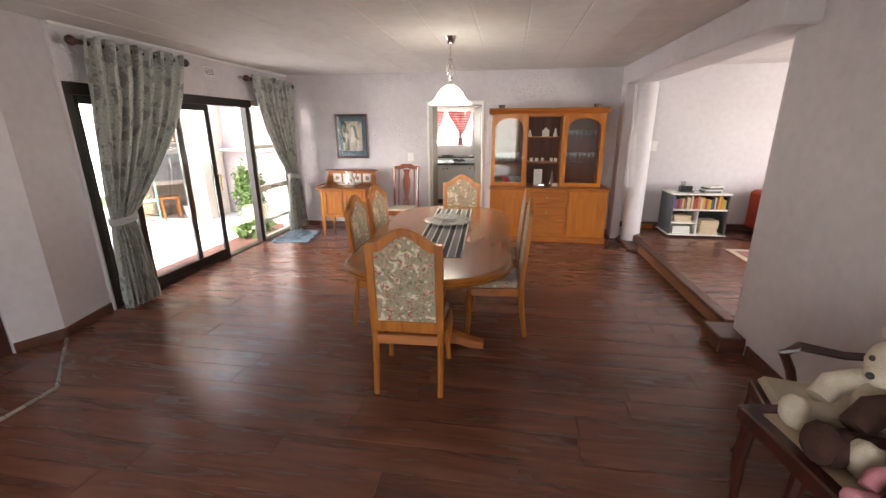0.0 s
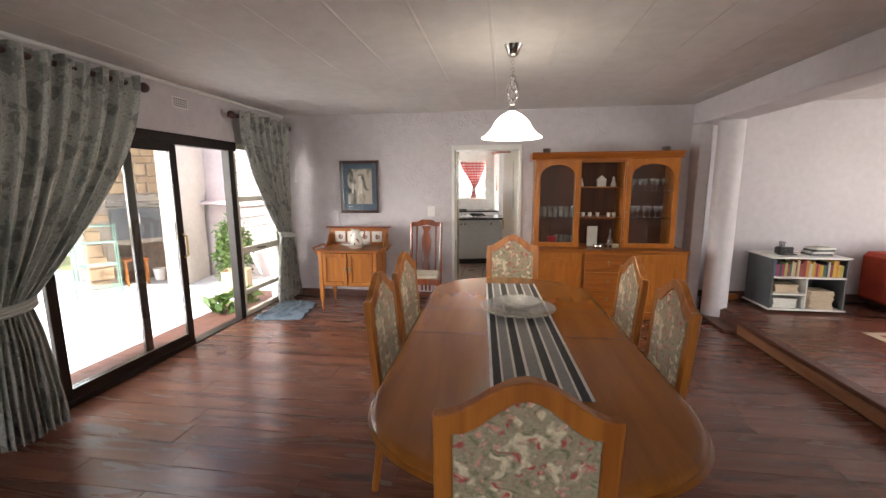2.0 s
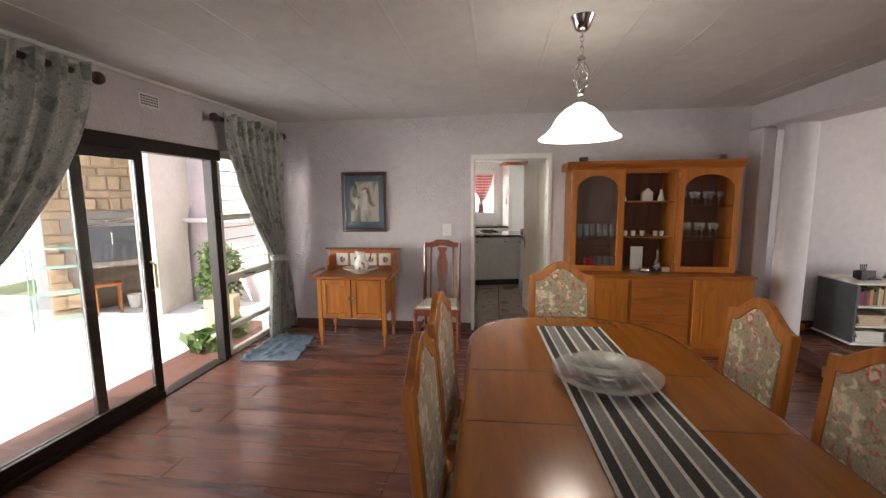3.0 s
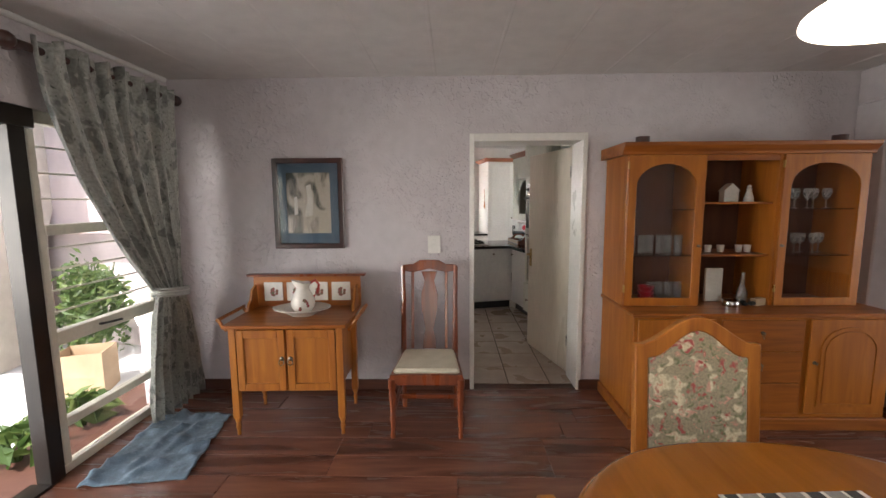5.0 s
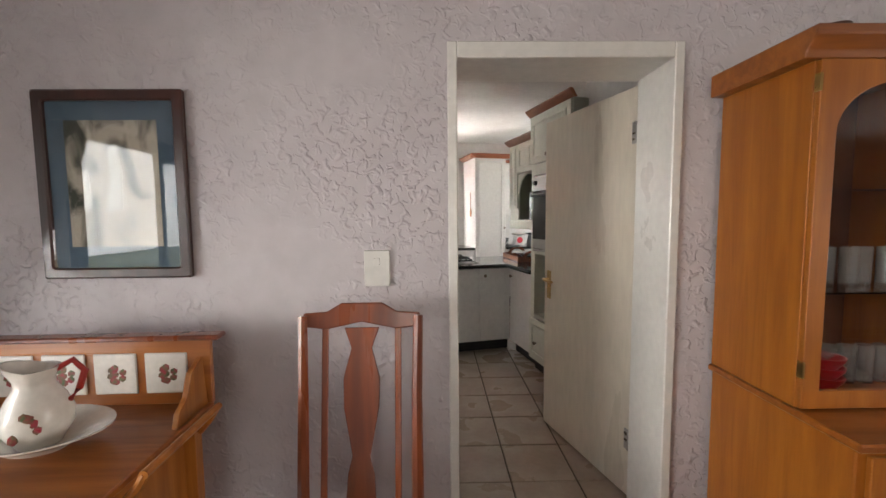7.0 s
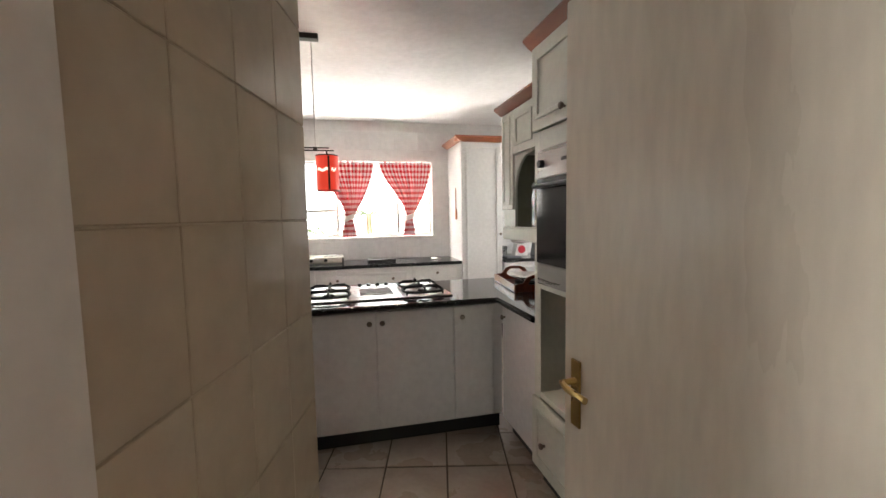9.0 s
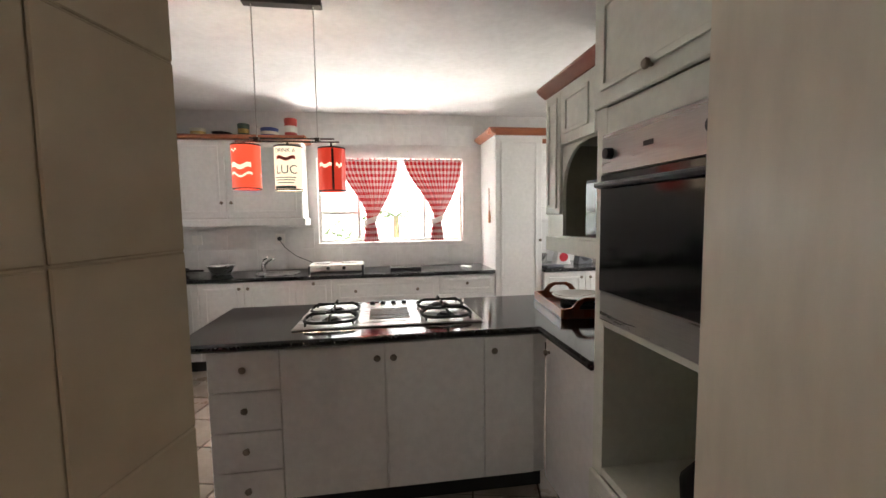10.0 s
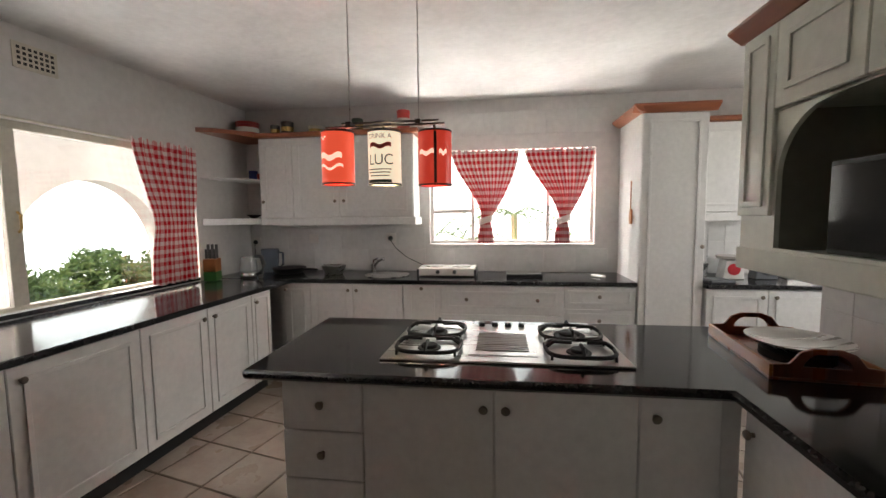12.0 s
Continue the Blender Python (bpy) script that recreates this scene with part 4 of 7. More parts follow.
for sx in (-1, 1):
    for y in (0.03, 0.44):
        bm = B()
        x = sx * 0.345
        box(bm, x - 0.022, y - 0.022, 0.12, x + 0.022, y + 0.022, 0.735)
        lathe(bm, [(0.012, 0.0), (0.014, 0.01), (0.011, 0.03), (0.018, 0.06), (0.012, 0.085), (0.02, 0.10), (0.02, 0.12)], (x, y, 0), 12)
        part(wash, "leg", bm, OAK, 0.002)
    bm = B()
    x0 = -0.318 if sx < 0 else 0.008
    for a, b, lo, hi in ((0, 0.045, 0.31, 0.72), (0.265, 0.31, 0.31, 0.72), (0.045, 0.265, 0.31, 0.36), (0.045, 0.265, 0.665, 0.72)):
        box(bm, x0 + a, 0.008, lo, x0 + b, 0.03, hi)
    d = part(wash, "door", bm, OAK, 0.003)
    bm = B()
    box(bm, x0 + 0.046, 0.019, 0.361, x0 + 0.264, 0.0295, 0.664)
    part(d, "panel", bm, OAK)
    bm = B()
    hx = x0 + (0.29 if sx < 0 else 0.02)
    lathe(bm, [(0.014, 0), (0.014, 0.006), (0.006, 0.012)], (0, 0, 0), 12, pose(hx, 0.008, 0.53, 90, 0, 0))
    tube(bm, [(hx - 0.014, 0.0, 0.525), (hx - 0.016, -0.006, 0.50), (hx, -0.008, 0.487), (hx + 0.016, -0.006, 0.50), (hx + 0.014, 0.0, 0.525)], 0.0035, 6)
    part(d, "handle", bm, KNOB, 0, True)
    bm = B()
    tube(bm, [(sx * 0.395, 0.06, 0.70), (sx * 0.43, 0.06, 0.74), (sx * 0.45, 0.06, 0.775)], 0.012, 8)
    tube(bm, [(sx * 0.45, 0.05, 0.775), (sx * 0.45, 0.42, 0.775)], 0.012, 8)
    tube(bm, [(sx * 0.395, 0.40, 0.70), (sx * 0.43, 0.40, 0.74), (sx * 0.45, 0.40, 0.775)], 0.012, 8)
    part(wash, "towel_rail", bm, OAK, 0, True)
    bm = B()
    prism(bm, [(0.30, 0.757), (0.315, 0.80), (0.36, 0.83), (0.39, 0.90), (0.46, 0.93), (0.48, 0.757)], sx * 0.375 - 0.009, sx * 0.375 + 0.009, "x")
    part(wash, "bracket", bm, OAK, 0.002)
bm = B()
box(bm, -0.40, 0.481, 0.757, 0.40, 0.50, 0.985)
part(wash, "splashback", bm, OAK_H, 0.003)
bm = B()
box(bm, -0.44, 0.455, 0.985, 0.44, 0.515, 1.003)
part(wash, "back_rail", bm, MAHOG, 0.005)
for i in range(4):
    x = -0.25 + i * 0.168
    bm = B()
    box(bm, x - 0.07, 0.472, 0.80, x + 0.07, 0.4805, 0.94)
    t = part(wash, "tile", bm, PORC, 0.003, label="cream tile with a printed fruit wreath")
    bm = B()
    for k in range(9):
        a = 2.4 * k
        ball(bm, (x + 0.028 * math.cos(a) * (k % 3) / 2, 0.4718, 0.868 + 0.024 * math.sin(a)), 0.014, (1, 0.08, 0.9), 1)
    part(t, "print", bm, ROSE)
bm = B()
lathe(bm, [(0.08, 0.0), (0.085, 0.006), (0.13, 0.028), (0.195, 0.052), (0.198, 0.058), (0.13, 0.036), (0.08, 0.014), (0.0, 0.012)], (0, 0, 0), 40, None, 0.72)
solid("basin", bm, PORC, "wide cream porcelain wash basin", "basin", pose(-1.19, 5.93, 0.757), 0, True)
jug = thing("jug", "white porcelain water jug with painted roses", "jug", pose(-1.18, 5.93, 0.771, 0, 0, 25))
bm = B()
lathe(bm, [(0.05, 0.0), (0.055, 0.01), (0.078, 0.05), (0.082, 0.085), (0.065, 0.13), (0.045, 0.165), (0.045, 0.185), (0.058, 0.215), (0.052, 0.215), (0.04, 0.185), (0.0, 0.18)], (0, 0, 0), 28)
for v in bm.verts:
    if v.co.z > 0.19:
        v.co.z += 0.02 * max(0.0, -v.co.x / 0.05)
        v.co.x *= 1.25 if v.co.x < 0 else 1.0
part(jug, "body", bm, PORC, 0, True)
bm = B()
tube(bm, [(0.05, 0, 0.205), (0.085, 0, 0.225), (0.11, 0, 0.19), (0.095, 0, 0.14), (0.072, 0, 0.11)], 0.009, 8)
part(jug, "handle", bm, REDTIN, 0, True, "red edged handle")
bm = B()
for k in range(8):
    a = -math.pi / 2 + 0.35 * math.sin(k * 2.2)
    ball(bm, (0.079 * math.cos(a), 0.079 * math.sin(a), 0.075 + 0.03 * math.cos(k * 1.9)), 0.013, (1, 0.3, 1), 1)
part(jug, "print", bm, ROSE)

# ---- splat-back chair ----
sc = thing("splat_chair", "tall reddish wooden chair with shaped splat and cream seat", "chair", pose(-0.32, 5.90, 0, 0, 0, 180))
bm = B()
for x in (-0.19, 0.19):
    tube(bm, [(x, -0.21, 0.0), (x, -0.20, 0.44), (x, -0.24, 0.8), (x * 1.03, -0.28, 1.06)], [0.018, 0.021, 0.018, 0.016], 8)
part(sc, "back_post", bm, MAHOG, 0, True)
bm = B()
lean = pose(0, -0.215, 0.45, 9.0, 0, 0)
prism(bm, [(-0.205, 0.575), (-0.20, 0.62), (-0.12, 0.625), (-0.07, 0.655), (0.07, 0.655), (0.12, 0.625), (0.20, 0.62), (0.205, 0.575), (0.12, 0.565), (0.0, 0.59), (-0.12, 0.565)], -0.012, 0.012, "y")
part(sc, "top_rail", bm, MAHOG, 0.004, m=lean)
bm = B()
prism(bm, [(-0.05, 0.0), (-0.045, 0.08), (-0.03, 0.14), (-0.06, 0.30), (-0.062, 0.40), (-0.035, 0.50), (-0.06, 0.57), (0.06, 0.57), (0.035, 0.50), (0.062, 0.40), (0.06, 0.30), (0.03, 0.14), (0.045, 0.08), (0.05, 0.0)], -0.006, 0.006, "y")
for s in (-1, 1):
    prism(bm, [(s * 0.125 - 0.011, 0.0), (s * 0.125 - 0.011, 0.58), (s * 0.125 + 0.011, 0.58), (s * 0.125 + 0.011, 0.0)], -0.006, 0.006, "y")
part(sc, "splat", bm, MAHOG, 0.002, m=lean)
bm = B()
prism(bm, [(-0.20, -0.20), (0.20, -0.20), (0.235, 0.22), (-0.235, 0.22)], 0.36, 0.43)
part(sc, "seat_rail", bm, MAHOG, 0.005)
bm = B()
prism(bm, [(-0.18, -0.18), (0.18, -0.18), (0.215, 0.20), (-0.215, 0.20)], 0.425, 0.462)
part(sc, "seat", bm, CREAMSEAT, 0.014)
bm = B()
for x in (-0.22, 0.22):
    lathe(bm, [(0.016, 0), (0.02, 0.02), (0.014, 0.04), (0.017, 0.10), (0.024, 0.14), (0.016, 0.17), (0.02, 0.24), (0.026, 0.29), (0.018, 0.32), (0.026, 0.34), (0.026, 0.40)], (x, 0.205, 0), 12)
part(sc, "leg", bm, MAHOG, 0, True)
bm = B()
box(bm, -0.20, -0.01, 0.17, 0.20, 0.015, 0.20)
for s in (-1, 1):
    box(bm, s * 0.21 - 0.01, -0.20, 0.17, s * 0.21 + 0.01, 0.20, 0.20)
for x in (-0.05, 0.0, 0.05):
    box(bm, x - 0.012, -0.208, 0.18, x + 0.012, -0.192, 0.37)
part(sc, "stretcher", bm, MAHOG, 0.003)


# ---- display cabinet ----
def arch_outline(x0, x1, z0, z1, rise, n=16):
    c, r = (x0 + x1) / 2, (x1 - x0) / 2
    return [(x0, z0)] + [(c - r * math.cos(math.pi * i / n), z1 - rise + rise * math.sin(math.pi * i / n)) for i in range(n + 1)] + [(x1, z0)]


def rect_like(x0, x1, z0, z1, n=16):
    """A rectangle with as many points as arch_outline gives."""
    return [(x0, z0)] + [(x0 + (x1 - x0) * i / n, z1) for i in range(n + 1)] + [(x1, z0)]


hut = thing("display_cabinet", "orange oak display cabinet with arched glass doors", "cabinet", pose(1.86, 6.385, 0))
bm = B()
box(bm, -0.84, -0.595, 0.0, 0.86, -0.01, 0.085)
part(hut, "plinth", bm, HUTCH_H, 0.006)
bm = B()
box(bm, -0.825, -0.575, 0.086, 0.845, -0.01, 0.775)
part(hut, "body", bm, HUTCH, 0.004)
bm = B()
box(bm, -0.84, -0.60, 0.776, 0.86, -0.005, 0.80)
part(hut, "counter", bm, HUTCH_H, 0.005)
for x0, x1 in ((-0.80, -0.30), (0.31, 0.82)):
    bm = B()
    box(bm, x0, -0.593, 0.12, x1, -0.577, 0.76)
    d = part(hut, "door", bm, HUTCH, 0.003)
    bm = B()
    ring(bm, arch_outline(x0 + 0.07, x1 - 0.07, 0.17, 0.71, 0.15), arch_outline(x0 + 0.09, x1 - 0.09, 0.19, 0.69, 0.14), -0.599, -0.5935)
    part(d, "moulding", bm, HUTCH)
    bm = B()
    prism(bm, arch_outline(x0 + 0.10, x1 - 0.10, 0.20, 0.68, 0.13), -0.597, -0.5935, "y")
    part(d, "panel", bm, HUTCH)
    bm = B()
    lathe(bm, [(0.012, 0), (0.012, 0.004), (0.007, 0.01), (0.011, 0.02)], (0, 0, 0), 10, pose(x1 - 0.035 if x0 < 0 else x0 + 0.035, -0.593, 0.47, 90, 0, 0))
    part(d, "handle", bm, KNOB, 0, True)
for i in range(3):
    z0 = 0.12 + i * 0.215
    bm = B()
    box(bm, -0.26, -0.591, z0, 0.27, -0.577, z0 + 0.205)
    d = part(hut, "drawer", bm, HUTCH_H, 0.003)
    bm = B()
    for x in (0.0,):
        lathe(bm, [(0.012, 0), (0.012, 0.004), (0.006, 0.01), (0.010, 0.018)], (0, 0, 0), 10, pose(x, -0.591, z0 + 0.12, 90, 0, 0))
        tube(bm, [(x - 0.01, -0.603, z0 + 0.118), (x, -0.607, z0 + 0.085), (x + 0.01, -0.603, z0 + 0.118)], 0.003, 6)
    part(d, "handle", bm, KNOB, 0, True)
UF = -0.39
bm = B()
box(bm, -0.83, UF, 0.801, -0.81, -0.01, 1.83)
box(bm, 0.735, UF, 0.801, 0.755, -0.01, 1.83)
for x in (-0.315, 0.185):
    box(bm, x - 0.011, UF, 0.801, x + 0.011, -0.025, 1.83)
part(hut, "side", bm, HUTCH, 0.002)
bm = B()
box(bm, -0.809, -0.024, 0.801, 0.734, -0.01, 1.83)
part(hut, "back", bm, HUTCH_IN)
bm = B()
prism(bm, [(UF - 0.015, 1.83), (UF - 0.02, 1.85), (UF - 0.05, 1.885), (UF - 0.055, 1.91), (-0.005, 1.91), (-0.005, 1.83)], -0.875, 0.785, "x")
part(hut, "cornice", bm, HUTCH_H, 0.003)
bm = B()
for x0, x1, zs in ((-0.303, 0.173, (1.14, 1.50)),):
    for z in zs:
        box(bm, x0, UF + 0.03, z, x1, -0.025, z + 0.014)
part(hut, "shelf", bm, HUTCH_H, 0.002)
bm = B()
for x0, x1 in ((-0.808, -0.327), (0.197, 0.733)):
    for z in (1.14, 1.46):
        box(bm, x0, UF + 0.05, z, x1, -0.025, z + 0.006)
part(hut, "glass_shelf", bm, GLASS)
bm = B()
box(bm, -0.303, UF, 1.79, 0.173, UF + 0.018, 1.829)
part(hut, "rail", bm, HUTCH_H)
for x0, x1 in ((-0.828, -0.322), (0.192, 0.753)):
    bm = B()
    ring(bm, rect_like(x0, x1, 0.805, 1.828), arch_outline(x0 + 0.055, x1 - 0.055, 0.86, 1.77, 0.15), UF - 0.02, UF - 0.001)
    d = part(hut, "door", bm, HUTCH, 0.002)
    bm = B()
    prism(bm, arch_outline(x0 + 0.05, x1 - 0.05, 0.855, 1.775, 0.15), UF - 0.012, UF - 0.008, "y")
    part(d, "pane", bm, GLASS).visible_shadow = False
    bm = B()
    for z in (0.90, 1.74):
        box(bm, x0 - 0.004, UF - 0.022, z, x0 + 0.004, UF - 0.004, z + 0.05)
    part(d, "hinge", bm, BRASS)
    bm = B()
    lathe(bm, [(0.010, 0), (0.006, 0.008), (0.009, 0.016)], (0, 0, 0), 10, pose(x1 - 0.02 if x0 < 0 else x0 + 0.02, UF - 0.02, 1.22, 90, 0, 0))
    part(d, "handle", bm, KNOB, 0, True)


def inside(name, bm, mat, label, cat, x, y, z, group="", smooth=True, bevel=0.0, rz=0):
    return solid(name, bm, mat, label, cat, pose(1.86 + x, 6.385 + y, z, 0, 0, rz), bevel, smooth, group)


bm = B()
lathe(bm, [(0.026, 0), (0.028, 0.13), (0.026, 0.13), (0.024, 0.008), (0.0, 0.008)], (0, 0, 0), 16)
g0 = inside("drinking_glass", bm, FROST, "tall clear drinking glass on a shelf", "glass", -0.76, -0.2, 1.147, "glasses in the cabinet")
for i in range(1, 7):
    copy_thing(g0, pose(1.86 - 0.76 + i * 0.066, 6.385 - 0.2 + 0.02 * (i % 2), 1.147))
for i in range(4):
    copy_thing(g0, pose(1.86 - 0.55 + i * 0.066, 6.385 - 0.2, 0.802))
bm = B()
lathe(bm, [(0.026, 0), (0.004, 0.006), (0.004, 0.06), (0.022, 0.075), (0.03, 0.11), (0.026, 0.14), (0.024, 0.14), (0.028, 0.11), (0.0, 0.078)], (0, 0, 0), 14)
w0 = inside("wine_glass", bm, FROST, "stemmed wine glass on a shelf", "glass", 0.27, -0.2, 1.467, "wine glasses in the cabinet")
for i in range(1, 14):
    copy_thing(w0, pose(1.86 + 0.27 + (i % 7) * 0.066, 6.385 - 0.2 + 0.03 * (i % 2), 1.467 if i < 7 else 1.147))
for k in range(3):
    bm = B()
    lathe(bm, [(0.035, 0), (0.055, 0.03), (0.058, 0.04), (0.053, 0.04), (0.032, 0.006), (0, 0.006)], (0, 0, 0), 20)
    inside("bowl", bm, REDP, "red dish stacked in the cabinet", "bowl", -0.60, -0.24, 0.802 + 0.034 * k, "stacked red dishes")
bm = B()
box(bm, -0.06, -0.01, 0, 0.06, 0.01, 0.24)
inside("box_carton", bm, PAPER, "white upright carton standing in the cabinet", "box", -0.13, -0.26, 0.802, "", False, 0.002)
bm = B()
lathe(bm, [(0.035, 0), (0.035, 0.07), (0.012, 0.12), (0.012, 0.20), (0.015, 0.21), (0.0, 0.21)], (0, 0, 0), 16)
inside("decanter", bm, FROST, "glass bottle on the cabinet counter", "bottle", 0.08, -0.26, 0.802)
bm = B()
lathe(bm, [(0.05, 0), (0.052, 0.005), (0.052, 0.035), (0.048, 0.04), (0.0, 0.042)], (0, 0, 0), 20)
inside("trinket_tin", bm, CHROME, "round silver trinket tin", "tin", -0.09, -0.40, 0.802)
bm = B()
for k in range(5):
    ball(bm, (0.03 * math.cos(k * 2.1), 0.02 * math.sin(k * 1.7), 0.016 + 0.006 * (k % 2)), 0.016, (1.2, 1, 1), 1)
inside("stone_ornament", bm, IRON, "dark polished stones in a heap", "ornament", 0.02, -0.40, 0.802)
bm = B()
box(bm, -0.05, -0.02, 0, 0.05, 0.02, 0.05)
inside("small_box", bm, CARD, "small brown and gold box", "box", 0.11, -0.38, 0.802, "", False, 0.003, 20)
for x, h in ((-0.25, 0.10), (-0.02, 0.13), (0.12, 0.12)):
    bm = B()
    if h == 0.13:
        box(bm, -0.05, -0.03, 0, 0.05, 0.03, 0.075)
        prism(bm, [(-0.06, 0.075), (0, 0.13), (0.06, 0.075)], -0.035, 0.035, "y")
    else:
        lathe(bm, [(0.035, 0), (0.03, 0.03), (0.015, h * 0.65), (0.02, h * 0.75), (0.012, h * 0.82), (0.016, h * 0.92), (0.0, h)], (0, 0, 0), 14)
    inside("figurine", bm, PORC, "small glazed china ornament on a shelf", "ornament", x - 0.03, -0.24, 1.515, "china ornaments", h != 0.13, 0.002 if h == 0.13 else 0)
for x in (-0.24, -0.16, -0.07, 0.06, 0.12):
    bm = B()
    lathe(bm, [(0.02, 0), (0.026, 0.05), (0.024, 0.05), (0.018, 0.006), (0, 0.006)], (0, 0, 0), 14)
    inside("cup", bm, PORC, "small white china cup on a shelf", "cup", x, -0.22, 1.155, "small cups")
for x in (-0.70, 0.63):
    bm = B()
    lathe(bm, [(0.042, 0), (0.045, 0.003), (0.045, 0.05), (0.04, 0.05), (0.04, 0.01), (0, 0.01)], (0, 0, 0), 20)
    inside("candle_pot", bm, DARKWOOD, "small dark pot on the cabinet top", "pot", x, -0.30, 1.911, "pots on the cabinet")
bm = B()
tube(bm, [(2.80, 5.86, 0.02), (2.86, 5.80, 0.02), (2.90, 5.86, 0.02)], 0.012, 6)
box(bm, 2.80, 5.72, 0, 2.92, 5.77, 0.035)
solid("extension_lead", bm, BLACK, "black and white multi-plug lead on the floor", "cable", None, 0.003)

# ---- picture and switch ----
pic = thing("picture", "dark-framed painting of a waterfall in a blue mount", "picture", pose(-1.267, 6.395, 1.52))
bm = B()
ring(bm, [(-0.275, -0.35), (0.275, -0.35), (0.275, 0.35), (-0.275, 0.35)], [(-0.235, -0.31), (0.235, -0.31), (0.235, 0.31), (-0.235, 0.31)], -0.028, 0.0)
part(pic, "frame", bm, DARKWOOD, 0.006)
bm = B()
box(bm, -0.236, -0.010, -0.311, 0.236, -0.006, 0.311)
part(pic, "mount", bm, surf("blue_grey_mount", (0.09, 0.14, 0.19), (0.07, 0.11, 0.155), 4, 0.8))
bm = B()
box(bm, -0.17, -0.013, -0.23, 0.17, -0.0105, 0.24)
part(pic, "print", bm, surf("misty_landscape", (0.50, 0.44, 0.36), (0.045, 0.05, 0.035), 7, 0.7, stretch=(1.2, 1, 0.7), dist=0.8, ramp=(0.46, 0.60)))
bm = B()
prism(bm, [(-0.015, 0.14), (0.02, 0.15), (0.035, 0.05), (0.03, -0.09), (-0.035, -0.10), (-0.01, 0.02)], -0.0145, -0.0132, "y")
prism(bm, [(-0.11, 0.05), (-0.09, 0.06), (-0.085, -0.08), (-0.115, -0.09)], -0.0145, -0.0132, "y")
part(pic, "waterfall", bm, PAPER)
bm = B()
box(bm, -0.235, -0.022, -0.31, 0.235, -0.019, 0.31)
part(pic, "pane", bm, GLASS).visible_shadow = False
sw = thing("light_switch", "white plastic light switch plate on the wall", "switch", pose(-0.29, 6.398, 1.195))
bm = B()
box(bm, -0.05, -0.012, -0.07, 0.05, 0, 0.07)
part(sw, "plate", bm, WHITE, 0.003)
bm = B()
box(bm, -0.012, -0.016, 0.01, 0.012, -0.0125, 0.04)
part(sw, "rocker", bm, WHITE, 0.001)
copy_thing(sw, pose(3.40, 6.398, 1.37))

# ---- towel on the floor ----
bm = B()
uvl = [[None] * 33 for _ in range(33)]
cs4 = [Vector((-2.19, 5.19, 0)), Vector((-1.64, 5.27, 0)), Vector((-1.76, 5.97, 0)), Vector((-2.26, 6.0, 0))]
for i in range(33):
    for j in range(33):
        a, b = i / 32, j / 32
        p = cs4[0] * (1 - a) * (1 - b) + cs4[1] * a * (1 - b) + cs4[2] * a * b + cs4[3] * (1 - a) * b
        h = 0.008 + 0.050 * max(0, noise.noise(Vector((a * 5 + b * 3, b * 9 - a * 4, 0)))) + 0.010 * abs(noise.noise(Vector((a * 14, b * 12, 3))))
        uvl[i][j] = bm.verts.new((p.x, p.y, h))
for i in range(32):
    for j in range(32):
        bm.faces.new((uvl[i][j], uvl[i + 1][j], uvl[i + 1][j + 1], uvl[i][j + 1]))
ob = solid("floor_towel", bm, TOWEL, "crumpled blue-grey towel lying on the floor", "towel", None, 0, True)
ob.modifiers.new("thickness", "SOLIDIFY").thickness = 0.006
bm = B()
lathe(bm, [(0.05, 0), (0.05, 0.004), (0.02, 0.012), (0.0, 0.013)], (0, 0, 0), 14, None, 0.6)
solid("door_stop", bm, SKIRT, "small brown disc on the floor", "door stop", pose(-1.95, 4.30, 0.001))

# ---- lounge things ----
BK = pose(3.935, 5.80, 0.14) @ Matrix.Diagonal((0.91, 1, 1, 1))
shelf = thing("bookcase", "low grey bookcase with white shelf edges, full of books", "bookcase", BK)
bm = B()
for x0, y0, z0, x1, y1, z1 in ((-0.40, 0, 0.03, -0.383, 0.48, 0.60), (0.383, 0, 0.03, 0.40, 0.48, 0.60), (-0.383, 0.46, 0.05, 0.383, 0.478, 0.60)):
    box(bm, x0, y0, z0, x1, y1, z1)
part(shelf, "side", bm, GREY, 0.002)
bm = B()
for x0, x1, z in ((-0.42, 0.42, 0.03), (-0.42, 0.42, 0.60), (-0.382, 0.382, 0.385), (-0.382, -0.03, 0.20)):
    box(bm, x0, -0.012, z, x1, 0.459 if x0 > -0.4 else 0.48, z + 0.017)
box(bm, -0.03, -0.008, 0.048, -0.014, 0.459, 0.384)
part(shelf, "shelf", bm, WHITE, 0.002)
rb = random.Random(5)
x = -0.375
cols = [(0.05, 0.05, 0.05), (0.42, 0.40, 0.12), (0.55, 0.5, 0.3), (0.30, 0.05, 0.04), (0.55, 0.22, 0.03), (0.6, 0.38, 0.04), (0.05, 0.12, 0.08), (0.3, 0.03, 0.07), (0.05, 0.2, 0.2), (0.5, 0.48, 0.42), (0.08, 0.10, 0.25)]
BOOKS = [surf("book_cover_%s" % "abcdefghijk"[i], c, None, 8, 0.6) for i, c in enumerate(cols)]
while x < 0.36:
    w, h = rb.uniform(0.014, 0.032), rb.uniform(0.13, 0.185)
    bm = B()
    box(bm, x, 0.02, 0.4025, x + w - 0.001, 0.15, 0.4025 + h)
    solid("book", bm, rb.choice(BOOKS), "upright paperback in the bookcase", "book", BK, 0.002, group="books on the shelf")
    x += w
